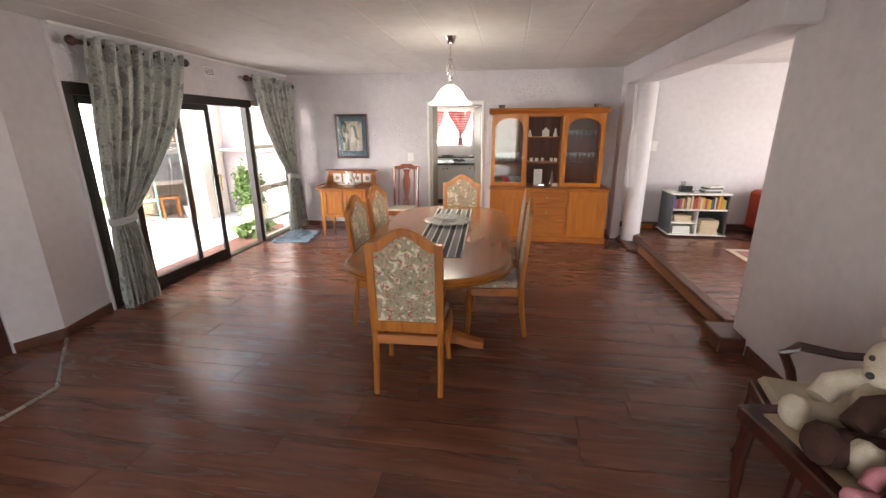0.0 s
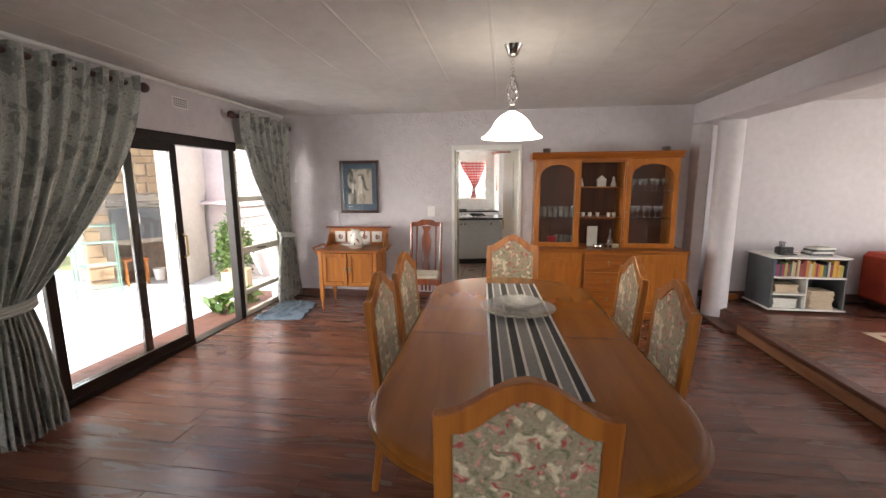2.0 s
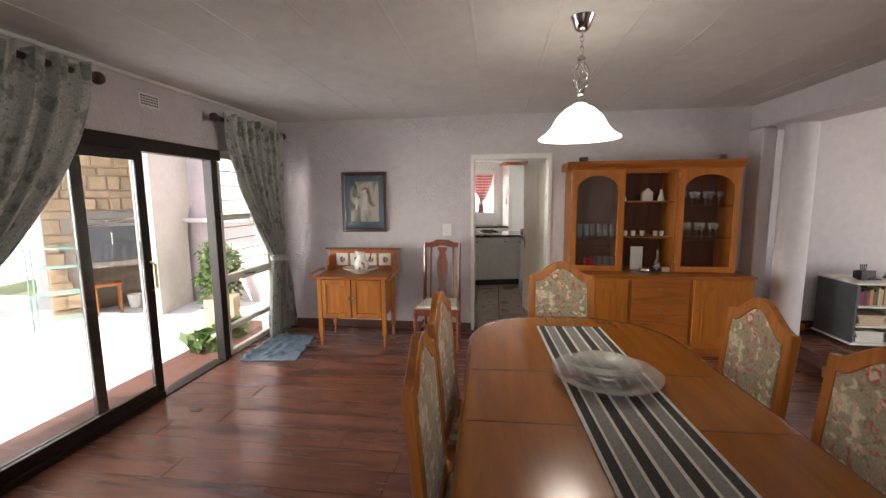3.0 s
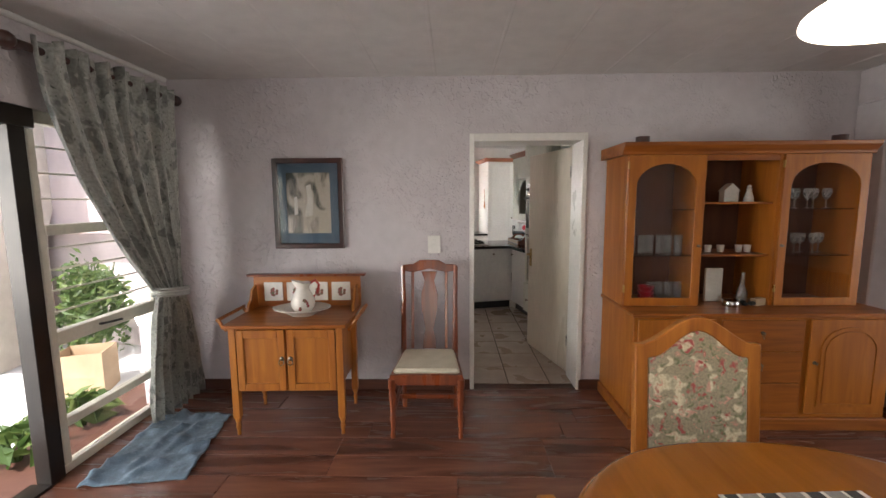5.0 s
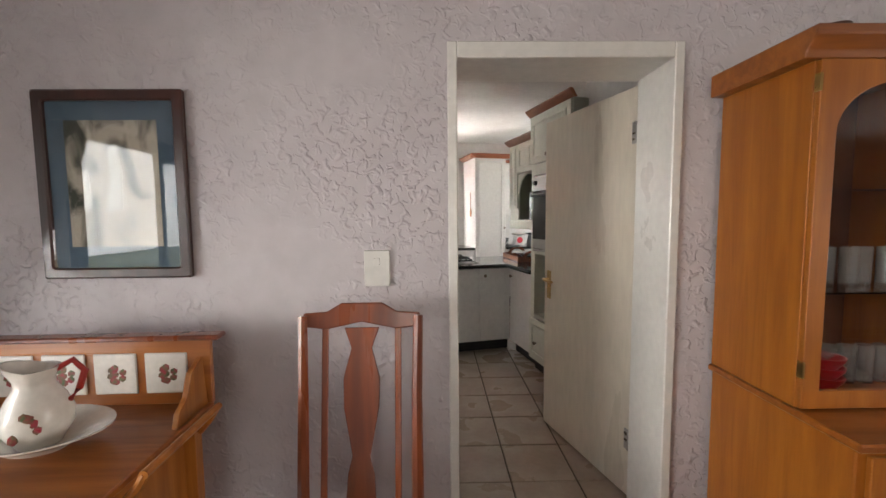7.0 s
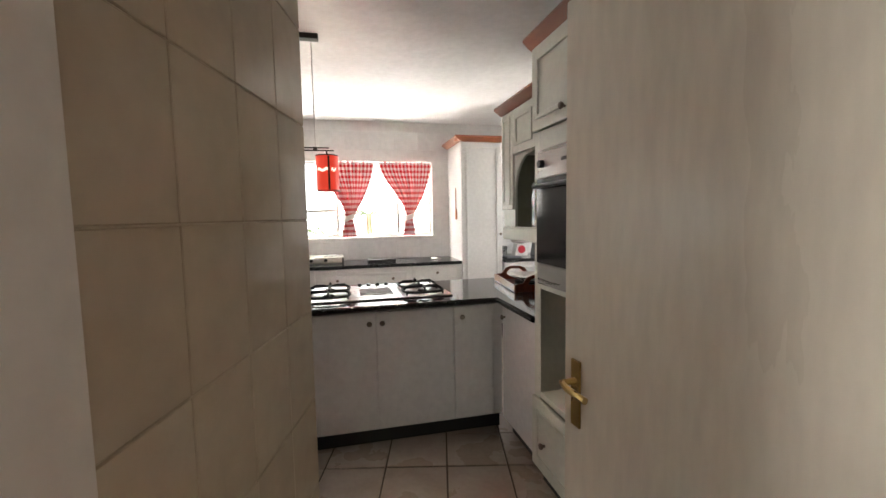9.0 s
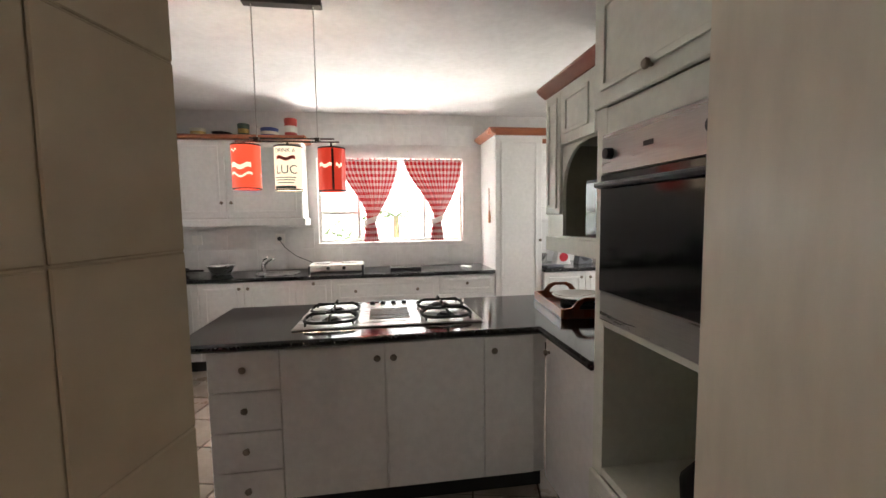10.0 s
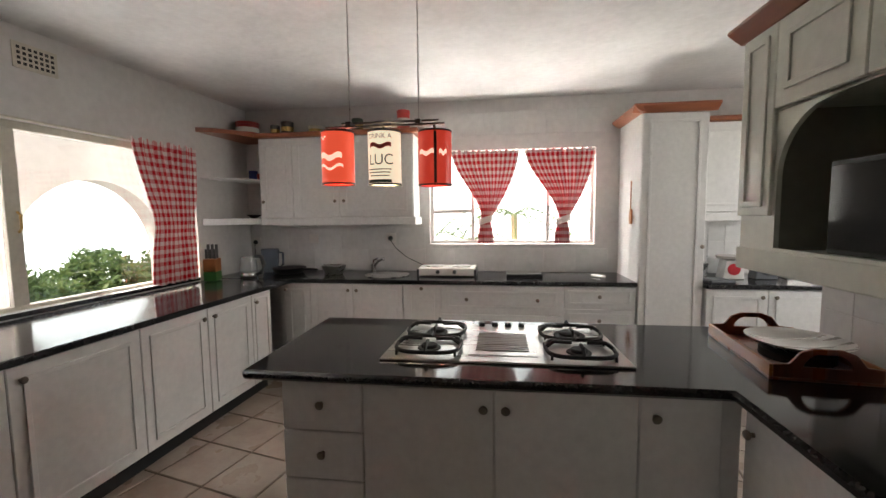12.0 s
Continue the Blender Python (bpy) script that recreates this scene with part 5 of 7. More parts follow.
for cx, z0, n, mt in ((-0.22, 0.048, 7, PAPER), (-0.22, 0.218, 6, KRAFT), (0.17, 0.048, 13, KRAFT)):
    for k in range(n):
        bm = B()
        box(bm, -0.115 + rb.uniform(0, 0.02), 0, 0, 0.115 + rb.uniform(0, 0.02), 0.20, 0.0145)
        solid("folder", bm, mt, "flat paper folder in a pile", "folder", pose(3.935 + cx * 0.91, 5.83, 0.14 + z0 + 0.015 * k, 0, 0, rb.uniform(-3, 3)), 0.002, group="paper piles")
for k in range(4):
    bm = B()
    box(bm, -0.11, -0.08, 0, 0.11, 0.08, 0.022)
    solid("book", bm, [GREY, PAPER, BOOKS[0], PAPER][k], "book lying on the bookcase", "book", pose(4.11 + 0.01 * k, 6.01, 0.757 + 0.0225 * k, 0, 0, 5 * k), 0.002, group="books on top")
org = thing("desk_organiser", "black wire desk organiser with pens", "organiser", pose(3.79, 5.99, 0.7575))
bm = B()
box(bm, -0.09, -0.05, 0, 0.09, 0.05, 0.012)
box(bm, -0.09, 0.02, 0.012, 0.09, 0.05, 0.08)
box(bm, -0.09, -0.05, 0.012, -0.03, 0.02, 0.09)
part(org, "tray", bm, BLACK, 0.003)
bm = B()
for k in range(4):
    tube(bm, [(-0.08 + 0.014 * k, -0.02, 0.09), (-0.085 + 0.018 * k, -0.02, 0.15)], 0.004, 6)
part(org, "pen", bm, BLACK)
bm = B()
box(bm, -0.06, -0.05, 0, 0.06, 0.05, 0.01)
solid("notepad", bm, PAPER, "pale notepad on the bookcase", "notepad", pose(3.64, 6.03, 0.7575, 0, 0, 15), 0.002)

sofa = thing("sofa", "orange-red suede sofa with square arms", "sofa", pose(5.72, 5.89, 0.14))
bm = B()
box(bm, -0.90, -0.42, 0.04, 0.9, 0.40, 0.08)
part(sofa, "base", bm, BLACK)
for x0, x1 in ((-0.95, -0.70), (0.70, 0.95)):
    bm = B()
    box(bm, x0, -0.45, 0.075, x1, 0.42, 0.63)
    part(sofa, "arm", bm, SUEDE, 0.045, True)
bm = B()
box(bm, -0.70, 0.18, 0.09, 0.70, 0.44, 0.66)
part(sofa, "backrest", bm, SUEDE, 0.05, True)
for x in (-0.35, 0.35):
    bm = B()
    box(bm, x - 0.345, -0.46, 0.10, x + 0.345, 0.17, 0.42)
    part(sofa, "seat", bm, SUEDE, 0.05, True)
    bm = B()
    box(bm, x - 0.32, -0.02, 0.43, x + 0.32, 0.175, 0.74)
    part(sofa, "cushion", bm, SUEDE, 0.06, True)
rug = thing("rug", "red patterned persian rug with cream border", "rug", pose(5.35, 4.42, 0.1415))
bm = B()
box(bm, -1.30, -0.80, 0, 1.30, 0.80, 0.006)
part(rug, "border", bm, KRAFT)
bm = B()
box(bm, -1.22, -0.72, 0.0062, 1.22, 0.72, 0.009)
part(rug, "pile", bm, CARPET)
clock = thing("wall_clock", "round dark-rimmed wall clock with cream dial", "clock", pose(5.62, 6.398, 1.95, 90, 0, 0))
bm = B()
lathe(bm, [(0.15, 0), (0.155, 0.02), (0.135, 0.035), (0.12, 0.03), (0.12, 0.012), (0.0, 0.012)], (0, 0, 0), 32)
part(clock, "rim", bm, DARKWOOD, 0, True)
bm = B()
cyl(bm, (0, 0, 0.013), 0.119, 0.004, 32)
part(clock, "dial", bm, METER)
bm = B()
tube(bm, [(4.50, 6.37, 0.30), (4.55, 6.33, 0.26), (4.58, 6.30, 0.17), (4.66, 6.27, 0.148), (4.74, 6.30, 0.148), (4.69, 6.34, 0.15)], 0.006, 6)
solid("cable", bm, BLACK, "loose cable by the bookcase", "cable", None, 0, True)
bm = B()
box(bm, 3.36, 6.30, 0.141, 3.52, 6.36, 0.20)
solid("wood_offcut", bm, OAK_H, "short wooden block by the skirting", "block", None, 0.004)

# ---- armchair with soft toys ----
arm = thing("armchair", "dark mahogany open armchair with pale seat", "armchair", pose(2.74, 1.36, 0, 0, 0, 78))
bm = B()
box(bm, -0.30, -0.26, 0.36, 0.30, 0.28, 0.43)
part(arm, "seat_rail", bm, DARKWOOD, 0.008)
bm = B()
box(bm, -0.27, -0.24, 0.431, 0.27, 0.26, 0.48)
part(arm, "seat", bm, CREAMSEAT, 0.02)
bm = B()
for x in (-0.27, 0.27):
    tube(bm, [(x, 0.25, 0.42), (x * 1.02, 0.26, 0.25), (x, 0.25, 0.08), (x, 0.28, 0.0)], [0.03, 0.026, 0.018, 0.02], 8)
    tube(bm, [(x, -0.25, 0.42), (x, -0.27, 0.2), (x, -0.33, 0.0)], [0.026, 0.022, 0.018], 8)
part(arm, "leg", bm, DARKWOOD, 0, True)
bm = B()
for s in (-1, 1):
    x = s * 0.29
    tube(bm, [(x, 0.10, 0.42), (x, 0.13, 0.52), (x, 0.17, 0.60), (x, 0.12, 0.645), (x, -0.05, 0.63), (x * 0.95, -0.26, 0.66)], [0.02, 0.022, 0.024, 0.024, 0.02, 0.018], 8)
part(arm, "arm", bm, DARKWOOD, 0, True)
bm = B()
ring(bm, [(-0.27, 0.5), (0.27, 0.5), (0.27, 0.78), (-0.27, 0.78)], [(-0.22, 0.55), (0.22, 0.55), (0.22, 0.73), (-0.22, 0.73)], -0.29, -0.25)
part(arm, "backrest", bm, DARKWOOD, 0.008)
bm = B()
for x in (-0.25, 0.25):
    tube(bm, [(x, -0.25, 0.40), (x, -0.27, 0.52)], 0.022, 8)
part(arm, "post", bm, DARKWOOD)
bm = B()
box(bm, -0.23, -0.285, 0.54, 0.23, -0.255, 0.74)
part(arm, "back_pad", bm, CREAMSEAT, 0.01)


def stool_table(m):
    root = thing("side_table", "dark wooden side table with a wicker-inlaid top", "table", m)
    bm = B()
    ring(bm, [(-0.26, -0.34), (0.26, -0.34), (0.26, 0.34), (-0.26, 0.34)], [(-0.20, -0.28), (0.20, -0.28), (0.20, 0.28), (-0.20, 0.28)], 0.48, 0.55, "z")
    part(root, "frame", bm, DARKWOOD, 0.008)
    bm = B()
    box(bm, -0.201, -0.281, 0.50, 0.201, 0.281, 0.545)
    part(root, "inlay", bm, KRAFT)
    bm = B()
    for x in (-0.22, 0.22):
        for y in (-0.30, 0.30):
            tube(bm, [(x, y, 0.49), (x * 1.04, y * 1.02, 0.3), (x, y, 0.1), (x * 1.05, y * 1.05, 0.0)], [0.028, 0.024, 0.016, 0.02], 8)
    part(root, "leg", bm, DARKWOOD, 0, True)
    return root


stool_table(pose(2.57, 1.01, 0, 0, 0, 8))


def soft_toy(m, fur, s, label):
    root = thing("soft_toy", label, "soft toy", m)
    bm = B()
    ball(bm, (0, 0, 0.10 * s), 0.10 * s, (1, 0.9, 1.05), 3, 0.06, 1)
    part(root, "body", bm, fur, 0, True)
    bm = B()
    ball(bm, (0, 0.02 * s, 0.255 * s), 0.082 * s, (1, 0.95, 0.92), 3, 0.05, 2)
    ball(bm, (0, 0.085 * s, 0.235 * s), 0.04 * s, (1, 1, 0.8), 2)
    for x in (-0.06, 0.06):
        ball(bm, (x * s, 0, 0.325 * s), 0.03 * s, (1, 0.5, 1), 2)
    part(root, "head", bm, fur, 0, True)
    bm = B()
    for x in (-1, 1):
        tube(bm, [(x * 0.08 * s, 0.01, 0.17 * s), (x * 0.13 * s, 0.06 * s, 0.12 * s), (x * 0.12 * s, 0.11 * s, 0.08 * s)], [0.035 * s, 0.04 * s, 0.034 * s], 10)
        tube(bm, [(x * 0.05 * s, 0.05 * s, 0.045 * s), (x * 0.09 * s, 0.14 * s, 0.04 * s), (x * 0.10 * s, 0.20 * s, 0.045 * s)], [0.045 * s, 0.045 * s, 0.05 * s], 10)
        ball(bm, (x * 0.10 * s, 0.205 * s, 0.055 * s), 0.052 * s, (0.9, 0.7, 1.1), 2)
    part(root, "limb", bm, fur, 0, True)
    bm = B()
    for x in (-0.03, 0.03):
        ball(bm, (x * s, 0.088 * s, 0.275 * s), 0.009 * s)
    ball(bm, (0, 0.122 * s, 0.24 * s), 0.011 * s)
    part(root, "eye", bm, BLACK, 0, True)
    return root


soft_toy(pose(2.66, 1.14, 0.551, 0, 0, 105), TEDDY, 1.2, "cream plush bear sitting on the side table")
soft_toy(pose(2.66, 0.93, 0.551, 0, 0, 100), TEDDYB, 1.35, "dark brown plush bear with a red bow")
soft_toy(pose(2.49, 0.80, 0.551, 0, 0, 110), PINKP, 0.7, "pink plush toy on the side table")


# ---- kitchen units ----
def unit_door(root, x0, x1, z0, z1, y, mat, knob=None, name="door", plain=False):
    """A foil-wrapped front with a routed frame, and its round knob."""
    bm = B()
    box(bm, x0 + 0.002, y - 0.018, z0 + 0.002, x1 - 0.002, y, z1 - 0.002)
    d = part(root, name, bm, mat, 0.004)
    i = 0.055 if min(x1 - x0, z1 - z0) > 0.25 else 0.035
    if not plain:
        bm = B()
        o = [(x0 + i, z0 + i), (x1 - i, z0 + i), (x1 - i, z1 - i), (x0 + i, z1 - i)]
        k = i + 0.022
        n = [(x0 + k, z0 + k), (x1 - k, z0 + k), (x1 - k, z1 - k), (x0 + k, z1 - k)]
        ring(bm, o, n, y - 0.027, y - 0.0185)
        part(d, "moulding", bm, mat, 0.002)
    if knob:
        for kx, kz in knob if isinstance(knob, list) else [knob]:
            bm = B()
            lathe(bm, [(0.008, 0), (0.007, 0.010), (0.015, 0.016), (0.0165, 0.022), (0.012, 0.028), (0.0, 0.029)], (0, 0, 0), 14, pose(kx, y - 0.019, kz, 90, 0, 0))
            part(d, "knob", bm, KNOB, 0, True)
    return d


def carcass(root, x0, x1, y0, y1, z0, z1, mat, plinth=True):
    bm = B()
    box(bm, x0, y0, z0, x1, y1, z1)
    part(root, "body", bm, mat)
    if plinth:
        bm = B()
        box(bm, x0 + 0.002, y0 + 0.05, 0.0, x1 - 0.002, y1, z0 - 0.001)
        part(root, "plinth", bm, PLINTH)


# island with hob
isl = thing("kitchen_island", "white kitchen island with drawers and black granite top", "kitchen unit", KM)
carcass(isl, -1.575, 0.054, 0.05, 0.72, 0.11, 0.858, UNIT)
for i in range(4):
    z1 = 0.857 - i * 0.195
    unit_door(isl, -1.575, -1.255, max(z1 - 0.195, 0.115), z1, 0.05, UNIT, (-1.415, z1 - 0.085), "drawer", True)
for x0, x1, kx in ((-1.255, -0.765, -0.805), (-0.765, -0.275, -0.727), (-0.275, -0.01, -0.225)):
    unit_door(isl, x0, x1, 0.115, 0.857, 0.05, UNIT, (kx, 0.788), "door", True)
bm = B()
prism(bm, [(-1.72, 0.0), (0.0, 0.0), (0.0, -0.51), (0.655, -0.51), (0.655, 0.60), (0.30, 0.82), (-1.72, 0.82)], 0.862, 0.90)
part(isl, "worktop", bm, GRANITE, 0.012, True, "polished black granite")
pen = thing("kitchen_unit", "white base unit beside the oven tower", "kitchen unit", KM @ pose(0.055, -0.002, 0, 0, 0, -90), "base units")
carcass(pen, 0.0, 0.50, 0.0, 0.58, 0.11, 0.858, UNIT)
unit_door(pen, 0.0, 0.50, 0.115, 0.857, 0.0, UNIT, (0.05, 0.785), "door", True)

hob = thing("gas_hob", "stainless steel gas hob with two pairs of burners", "hob", KM @ pose(-0.735, 0.42, 0.9005))
bm = B()
prism(bm, [(-0.49, -0.26), (0.49, -0.26), (0.47, 0.29), (-0.47, 0.29)], 0, 0.010)
part(hob, "plate", bm, STEEL, 0.004)
bm = B()
box(bm, -0.14, -0.19, 0.0102, 0.14, 0.23, 0.0125)
part(hob, "tray", bm, STEEL, 0.002)
bm = B()
for k in range(11):
    tube(bm, [(-0.11, -0.13 + k * 0.024, 0.0135), (0.11, -0.13 + k * 0.024, 0.0135)], 0.003, 6)
part(hob, "rib", bm, STEEL)
for sx in (-1, 1):
    cx = sx * 0.31
    for cy, r in ((-0.115, 0.034), (0.125, 0.048 if sx > 0 else 0.034)):
        bm = B()
        lathe(bm, [(r * 1.5, 0.010), (r * 1.45, 0.014), (r, 0.015), (r, 0.024), (r * 0.9, 0.028), (0, 0.029)], (cx, cy, 0), 24)
        part(hob, "burner", bm, IRON, 0, True)
    bm = B()
    w = 0.135
    for cy in (-0.115, 0.125):
        o = [(cx + w * math.copysign(abs(math.cos(a)) ** 0.6, math.cos(a)), cy + 0.115 * math.copysign(abs(math.sin(a)) ** 0.6, math.sin(a)), 0.028) for a in [2 * math.pi * k / 28 for k in range(29)]]
        tube(bm, o, 0.0085, 6)
        for a in (0, math.pi / 2, math.pi, 1.5 * math.pi):
            c, s = math.cos(a), math.sin(a)
            tube(bm, [(cx + w * c, cy + 0.115 * s, 0.028), (cx + 0.10 * c, cy + 0.085 * s, 0.054), (cx + 0.03 * c, cy + 0.03 * s, 0.052)], 0.008, 6)
        for dx in (-0.12, 0.12):
            for dy in (-0.10, 0.10):
                tube(bm, [(cx + dx, cy + dy, 0.010), (cx + dx, cy + dy, 0.030)], 0.006, 6)
    part(hob, "pan_support", bm, IRON, 0, True, "black cast-iron grate")
for k in range(4):
    bm = B()
    lathe(bm, [(0.016, 0.010), (0.017, 0.014), (0.013, 0.03), (0.0, 0.031)], (-0.10 + k * 0.066, 0.255, 0), 14)
    part(hob, "knob", bm, BLACK, 0, True)

# oven tower: local x runs towards the door, front at y = 0
TW = KM @ pose(0.02, -0.505, 0, 0, 0, -90)
tow = thing("oven_tower", "tall greenish-white housing with built-in oven and open niche", "kitchen unit", TW)
bm = B()
for x0, x1, y0, y1, z0, z1 in ((0.0, 0.066, 0.0, 0.60, 0.11, 2.24), (0.614, 0.66, 0.0, 0.60, 0.11, 2.24), (0.066, 0.614, 0.0, 0.60, 0.49, 0.52), (0.066, 0.614, 0.0, 0.60, 1.055, 1.082), (0.066, 0.614, 0.0, 0.60, 1.738, 1.83), (0.066, 0.614, 0.02, 0.60, 2.2, 2.24), (0.066, 0.614, 0.585, 0.60, 0.11, 2.2), (0.066, 0.614, 0.02, 0.585, 0.11, 0.13)):
    box(bm, x0, y0, z0, x1, y1, z1)
part(tow, "body", bm, UNIT2, 0.002)
bm = B()
box(bm, 0.002, 0.05, 0, 0.65, 0.60, 0.109)
part(tow, "plinth", bm, PLINTH)
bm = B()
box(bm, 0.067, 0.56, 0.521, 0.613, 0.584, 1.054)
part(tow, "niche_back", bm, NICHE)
unit_door(tow, 0.005, 0.655, 1.83, 2.235, -0.001, UNIT2, (0.33, 1.885))
unit_door(tow, 0.005, 0.655, 0.115, 0.488, -0.001, UNIT2, (0.15, 0.28), "drawer")
bm = B()
prism(bm, [(-0.05, 2.285), (-0.045, 2.30), (-0.02, 2.30), (0.02, 2.241), (0.0, 2.241), (-0.025, 2.26)], -0.04, 0.68, "x")
box(bm, -0.04, -0.0, 2.241, 0.0, 0.60, 2.29)
part(tow, "cornice", bm, CORNICE, 0.003)
ov = thing("oven", "stainless steel built-in oven with black glass door", "oven", TW)
bm = B()
box(bm, 0.069, -0.02, 1.60, 0.611, 0.5, 1.735)
part(ov, "control_panel", bm, STEEL, 0.003)
bm = B()
box(bm, 0.069, -0.02, 1.085, 0.611, 0.5, 1.187)
part(ov, "lower_panel", bm, STEEL, 0.003)
bm = B()
box(bm, 0.069, -0.024, 1.19, 0.611, 0.5, 1.597)
part(ov, "door", bm, BLACKGLASS, 0.003)
bm = B()
tube(bm, [(0.09, -0.022, 1.56), (0.09, -0.05, 1.56), (0.59, -0.05, 1.56), (0.59, -0.022, 1.56)], 0.011, 8)
part(ov, "handle", bm, BLACK, 0, True)
for x in (0.125, 0.575):
    bm = B()
    lathe(bm, [(0.020, 0), (0.018, 0.022), (0.0, 0.023)], (0, 0, 0), 18, pose(x, -0.02, 1.665, 90, 0, 0))
    part(ov, "knob", bm, BLACK, 0, True)
bm = B()
box(bm, 0.30, -0.0215, 1.66, 0.345, -0.0203, 1.675)
part(ov, "badge", bm, BLACK)
bm = B()
lathe(bm, [(0.09, 0), (0.11, 0.03), (0.115, 0.12), (0.08, 0.17), (0.0, 0.19)], (0, 0, 0), 20)
solid("black_pot", bm, IRON, "black pot standing in the open niche", "pot", TW @ pose(0.40, 0.2, 0.521), 0, True)

# wall unit with arched microwave niche
MW = KM @ pose(0.25, 0.44, 0, 0, 0, -90)
mu = thing("wall_unit", "greenish-white wall unit with an arched niche", "kitchen unit", MW)
AR = [(0.205, 1.345)] + [(0.205 + 0.25 * (1 - math.cos(math.pi * i / 20)), 1.60 + 0.225 * math.sin(math.pi * i / 20)) if i <= 10 else (0.455 + (i - 10) * 0.074, 1.825) for i in range(17)] + [(0.90, 1.345)]
bm = B()
ring(bm, rect_like(0.0, 0.945, 1.25, 1.83), [(min(x, 0.90), z) for x, z in AR], -0.018, 0.0)
part(mu, "front", bm, UNIT2, 0.002)
bm = B()
box(bm, 0.0, 0.001, 1.32, 0.016, 0.40, 2.15)
box(bm, 0.016, 0.001, 1.30, 0.945, 0.40, 1.335)
box(bm, 0.016, 0.001, 1.84, 0.945, 0.40, 2.15)
part(mu, "body", bm, UNIT2)
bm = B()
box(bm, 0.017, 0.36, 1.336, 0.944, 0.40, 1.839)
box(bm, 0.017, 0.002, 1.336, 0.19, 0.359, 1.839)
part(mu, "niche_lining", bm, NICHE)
unit_door(mu, 0.0, 0.20, 1.46, 2.14, -0.0185, UNIT2)
unit_door(mu, 0.20, 0.57, 1.835, 2.14, -0.0185, UNIT2)
unit_door(mu, 0.57, 0.94, 1.835, 2.14, -0.0185, UNIT2)
bm = B()
box(bm, -0.005, -0.03, 1.25, 0.945, -0.0185, 1.335)
part(mu, "pelmet", bm, UNIT2, 0.004)
bm = B()
prism(bm, [(-0.075, 2.195), (-0.07, 2.21), (-0.04, 2.21), (0.0, 2.151), (-0.02, 2.151), (-0.045, 2.17)], -0.06, 0.945, "x")
box(bm, -0.06, -0.0, 2.151, 0.0, 0.40, 2.20)
part(mu, "cornice", bm, CORNICE, 0.003)
mwo = thing("microwave", "black microwave oven in the arched niche", "microwave", MW)
bm = B()
box(bm, 0.40, 0.015, 1.345, 0.90, 0.34, 1.63)
part(mwo, "body", bm, BLACK, 0.004)
bm = B()
box(bm, 0.41, 0.009, 1.36, 0.78, 0.014, 1.615)
part(mwo, "door", bm, BLACKGLASS, 0.002)

# tray on the granite
tray = thing("tray", "wooden serving tray with shaped handles on the granite", "tray", KM @ pose(0.37, 0.37, 0.9005, 0, 0, 84))
bm = B()
box(bm, -0.27, -0.17, 0.0, 0.27, 0.17, 0.010)
part(tray, "base", bm, MAHOG, 0.002)
bm = B()
for y in (-0.17, 0.158):
    box(bm, -0.27, y, 0.010, 0.27, y + 0.012, 0.055)
part(tray, "side", bm, OAK_H, 0.002)
for x in (-0.27, 0.258):
    bm = B()
    o = [(-0.158, 0.01), (-0.158, 0.055), (-0.11, 0.06), (-0.08, 0.10), (-0.04, 0.115), (0.04, 0.115), (0.08, 0.10), (0.11, 0.06), (0.158, 0.055), (0.158, 0.01)]
    i = [(-0.07, 0.05), (-0.068, 0.056), (-0.066, 0.065), (-0.05, 0.085), (-0.03, 0.095), (0.03, 0.095), (0.05, 0.085), (0.066, 0.065), (0.068, 0.056), (0.07, 0.05)]
    ring(bm, o, i, x, x + 0.012, "x")
    part(tray, "handle", bm, MAHOG, 0.002)
bm = B()
lathe(bm, [(0.08, 0), (0.10, 0.012), (0.165, 0.034), (0.17, 0.040), (0.10, 0.02), (0, 0.012)], (0, 0, 0), 36)
solid("platter", bm, STEEL, "round pewter plate resting on the tray", "plate", KM @ pose(0.40, 0.34, 0.945), 0, True)
bm = B()
lathe(bm, [(0.12, 0), (0.12, 0.030), (0.09, 0.033), (0.0, 0.033)], (0, 0, 0), 24)
solid("trivet", bm, IRON, "dark round stand inside the tray", "stand", KM @ pose(0.40, 0.34, 0.911), 0, True)

# back run
run = thing("base_units", "white base units with dark worktop under the window", "kitchen unit", KM)
carcass(run, -2.78, 0.39, 2.19, 2.77, 0.11, 0.862, UNIT)
bm = B()
box(bm, -3.50, 2.15, 0.863, 0.388, 2.775, 0.90)
part(run, "worktop", bm, WORKTOP, 0.006)
for x0, x1, z0, z1, k in ((-2.74, -2.48, 0.115, 0.86, (-2.71, 0.80)), (-2.48, -2.07, 0.115, 0.86, (-2.11, 0.80)), (-2.07, -1.60, 0.115, 0.86, (-2.03, 0.80)), (-1.60, -1.26, 0.115, 0.86, (-1.43, 0.825)), (-1.26, -0.20, 0.60, 0.86, [(-1.03, 0.735), (-0.42, 0.735)]), (-1.26, -0.20, 0.115, 0.60, None), (-0.20, 0.385, 0.665, 0.86, (0.09, 0.775)), (-0.20, 0.385, 0.46, 0.665, (0.09, 0.57)), (-0.20, 0.385, 0.115, 0.46, (0.09, 0.35))):
    unit_door(run, x0, x1, z0, z1, 2.19, UNIT, k, "drawer" if x1 - x0 > z1 - z0 else "door")
tall = thing("tall_cupboard", "tall white larder cupboard with cherry cornice", "kitchen unit", KM)
carcass(tall, 0.392, 0.892, 2.175, 2.77, 0.11, 2.27, UNIT)
unit_door(tall, 0.392, 0.892, 0.115, 2.265, 2.175, UNIT, (0.865, 1.20))
bm = B()
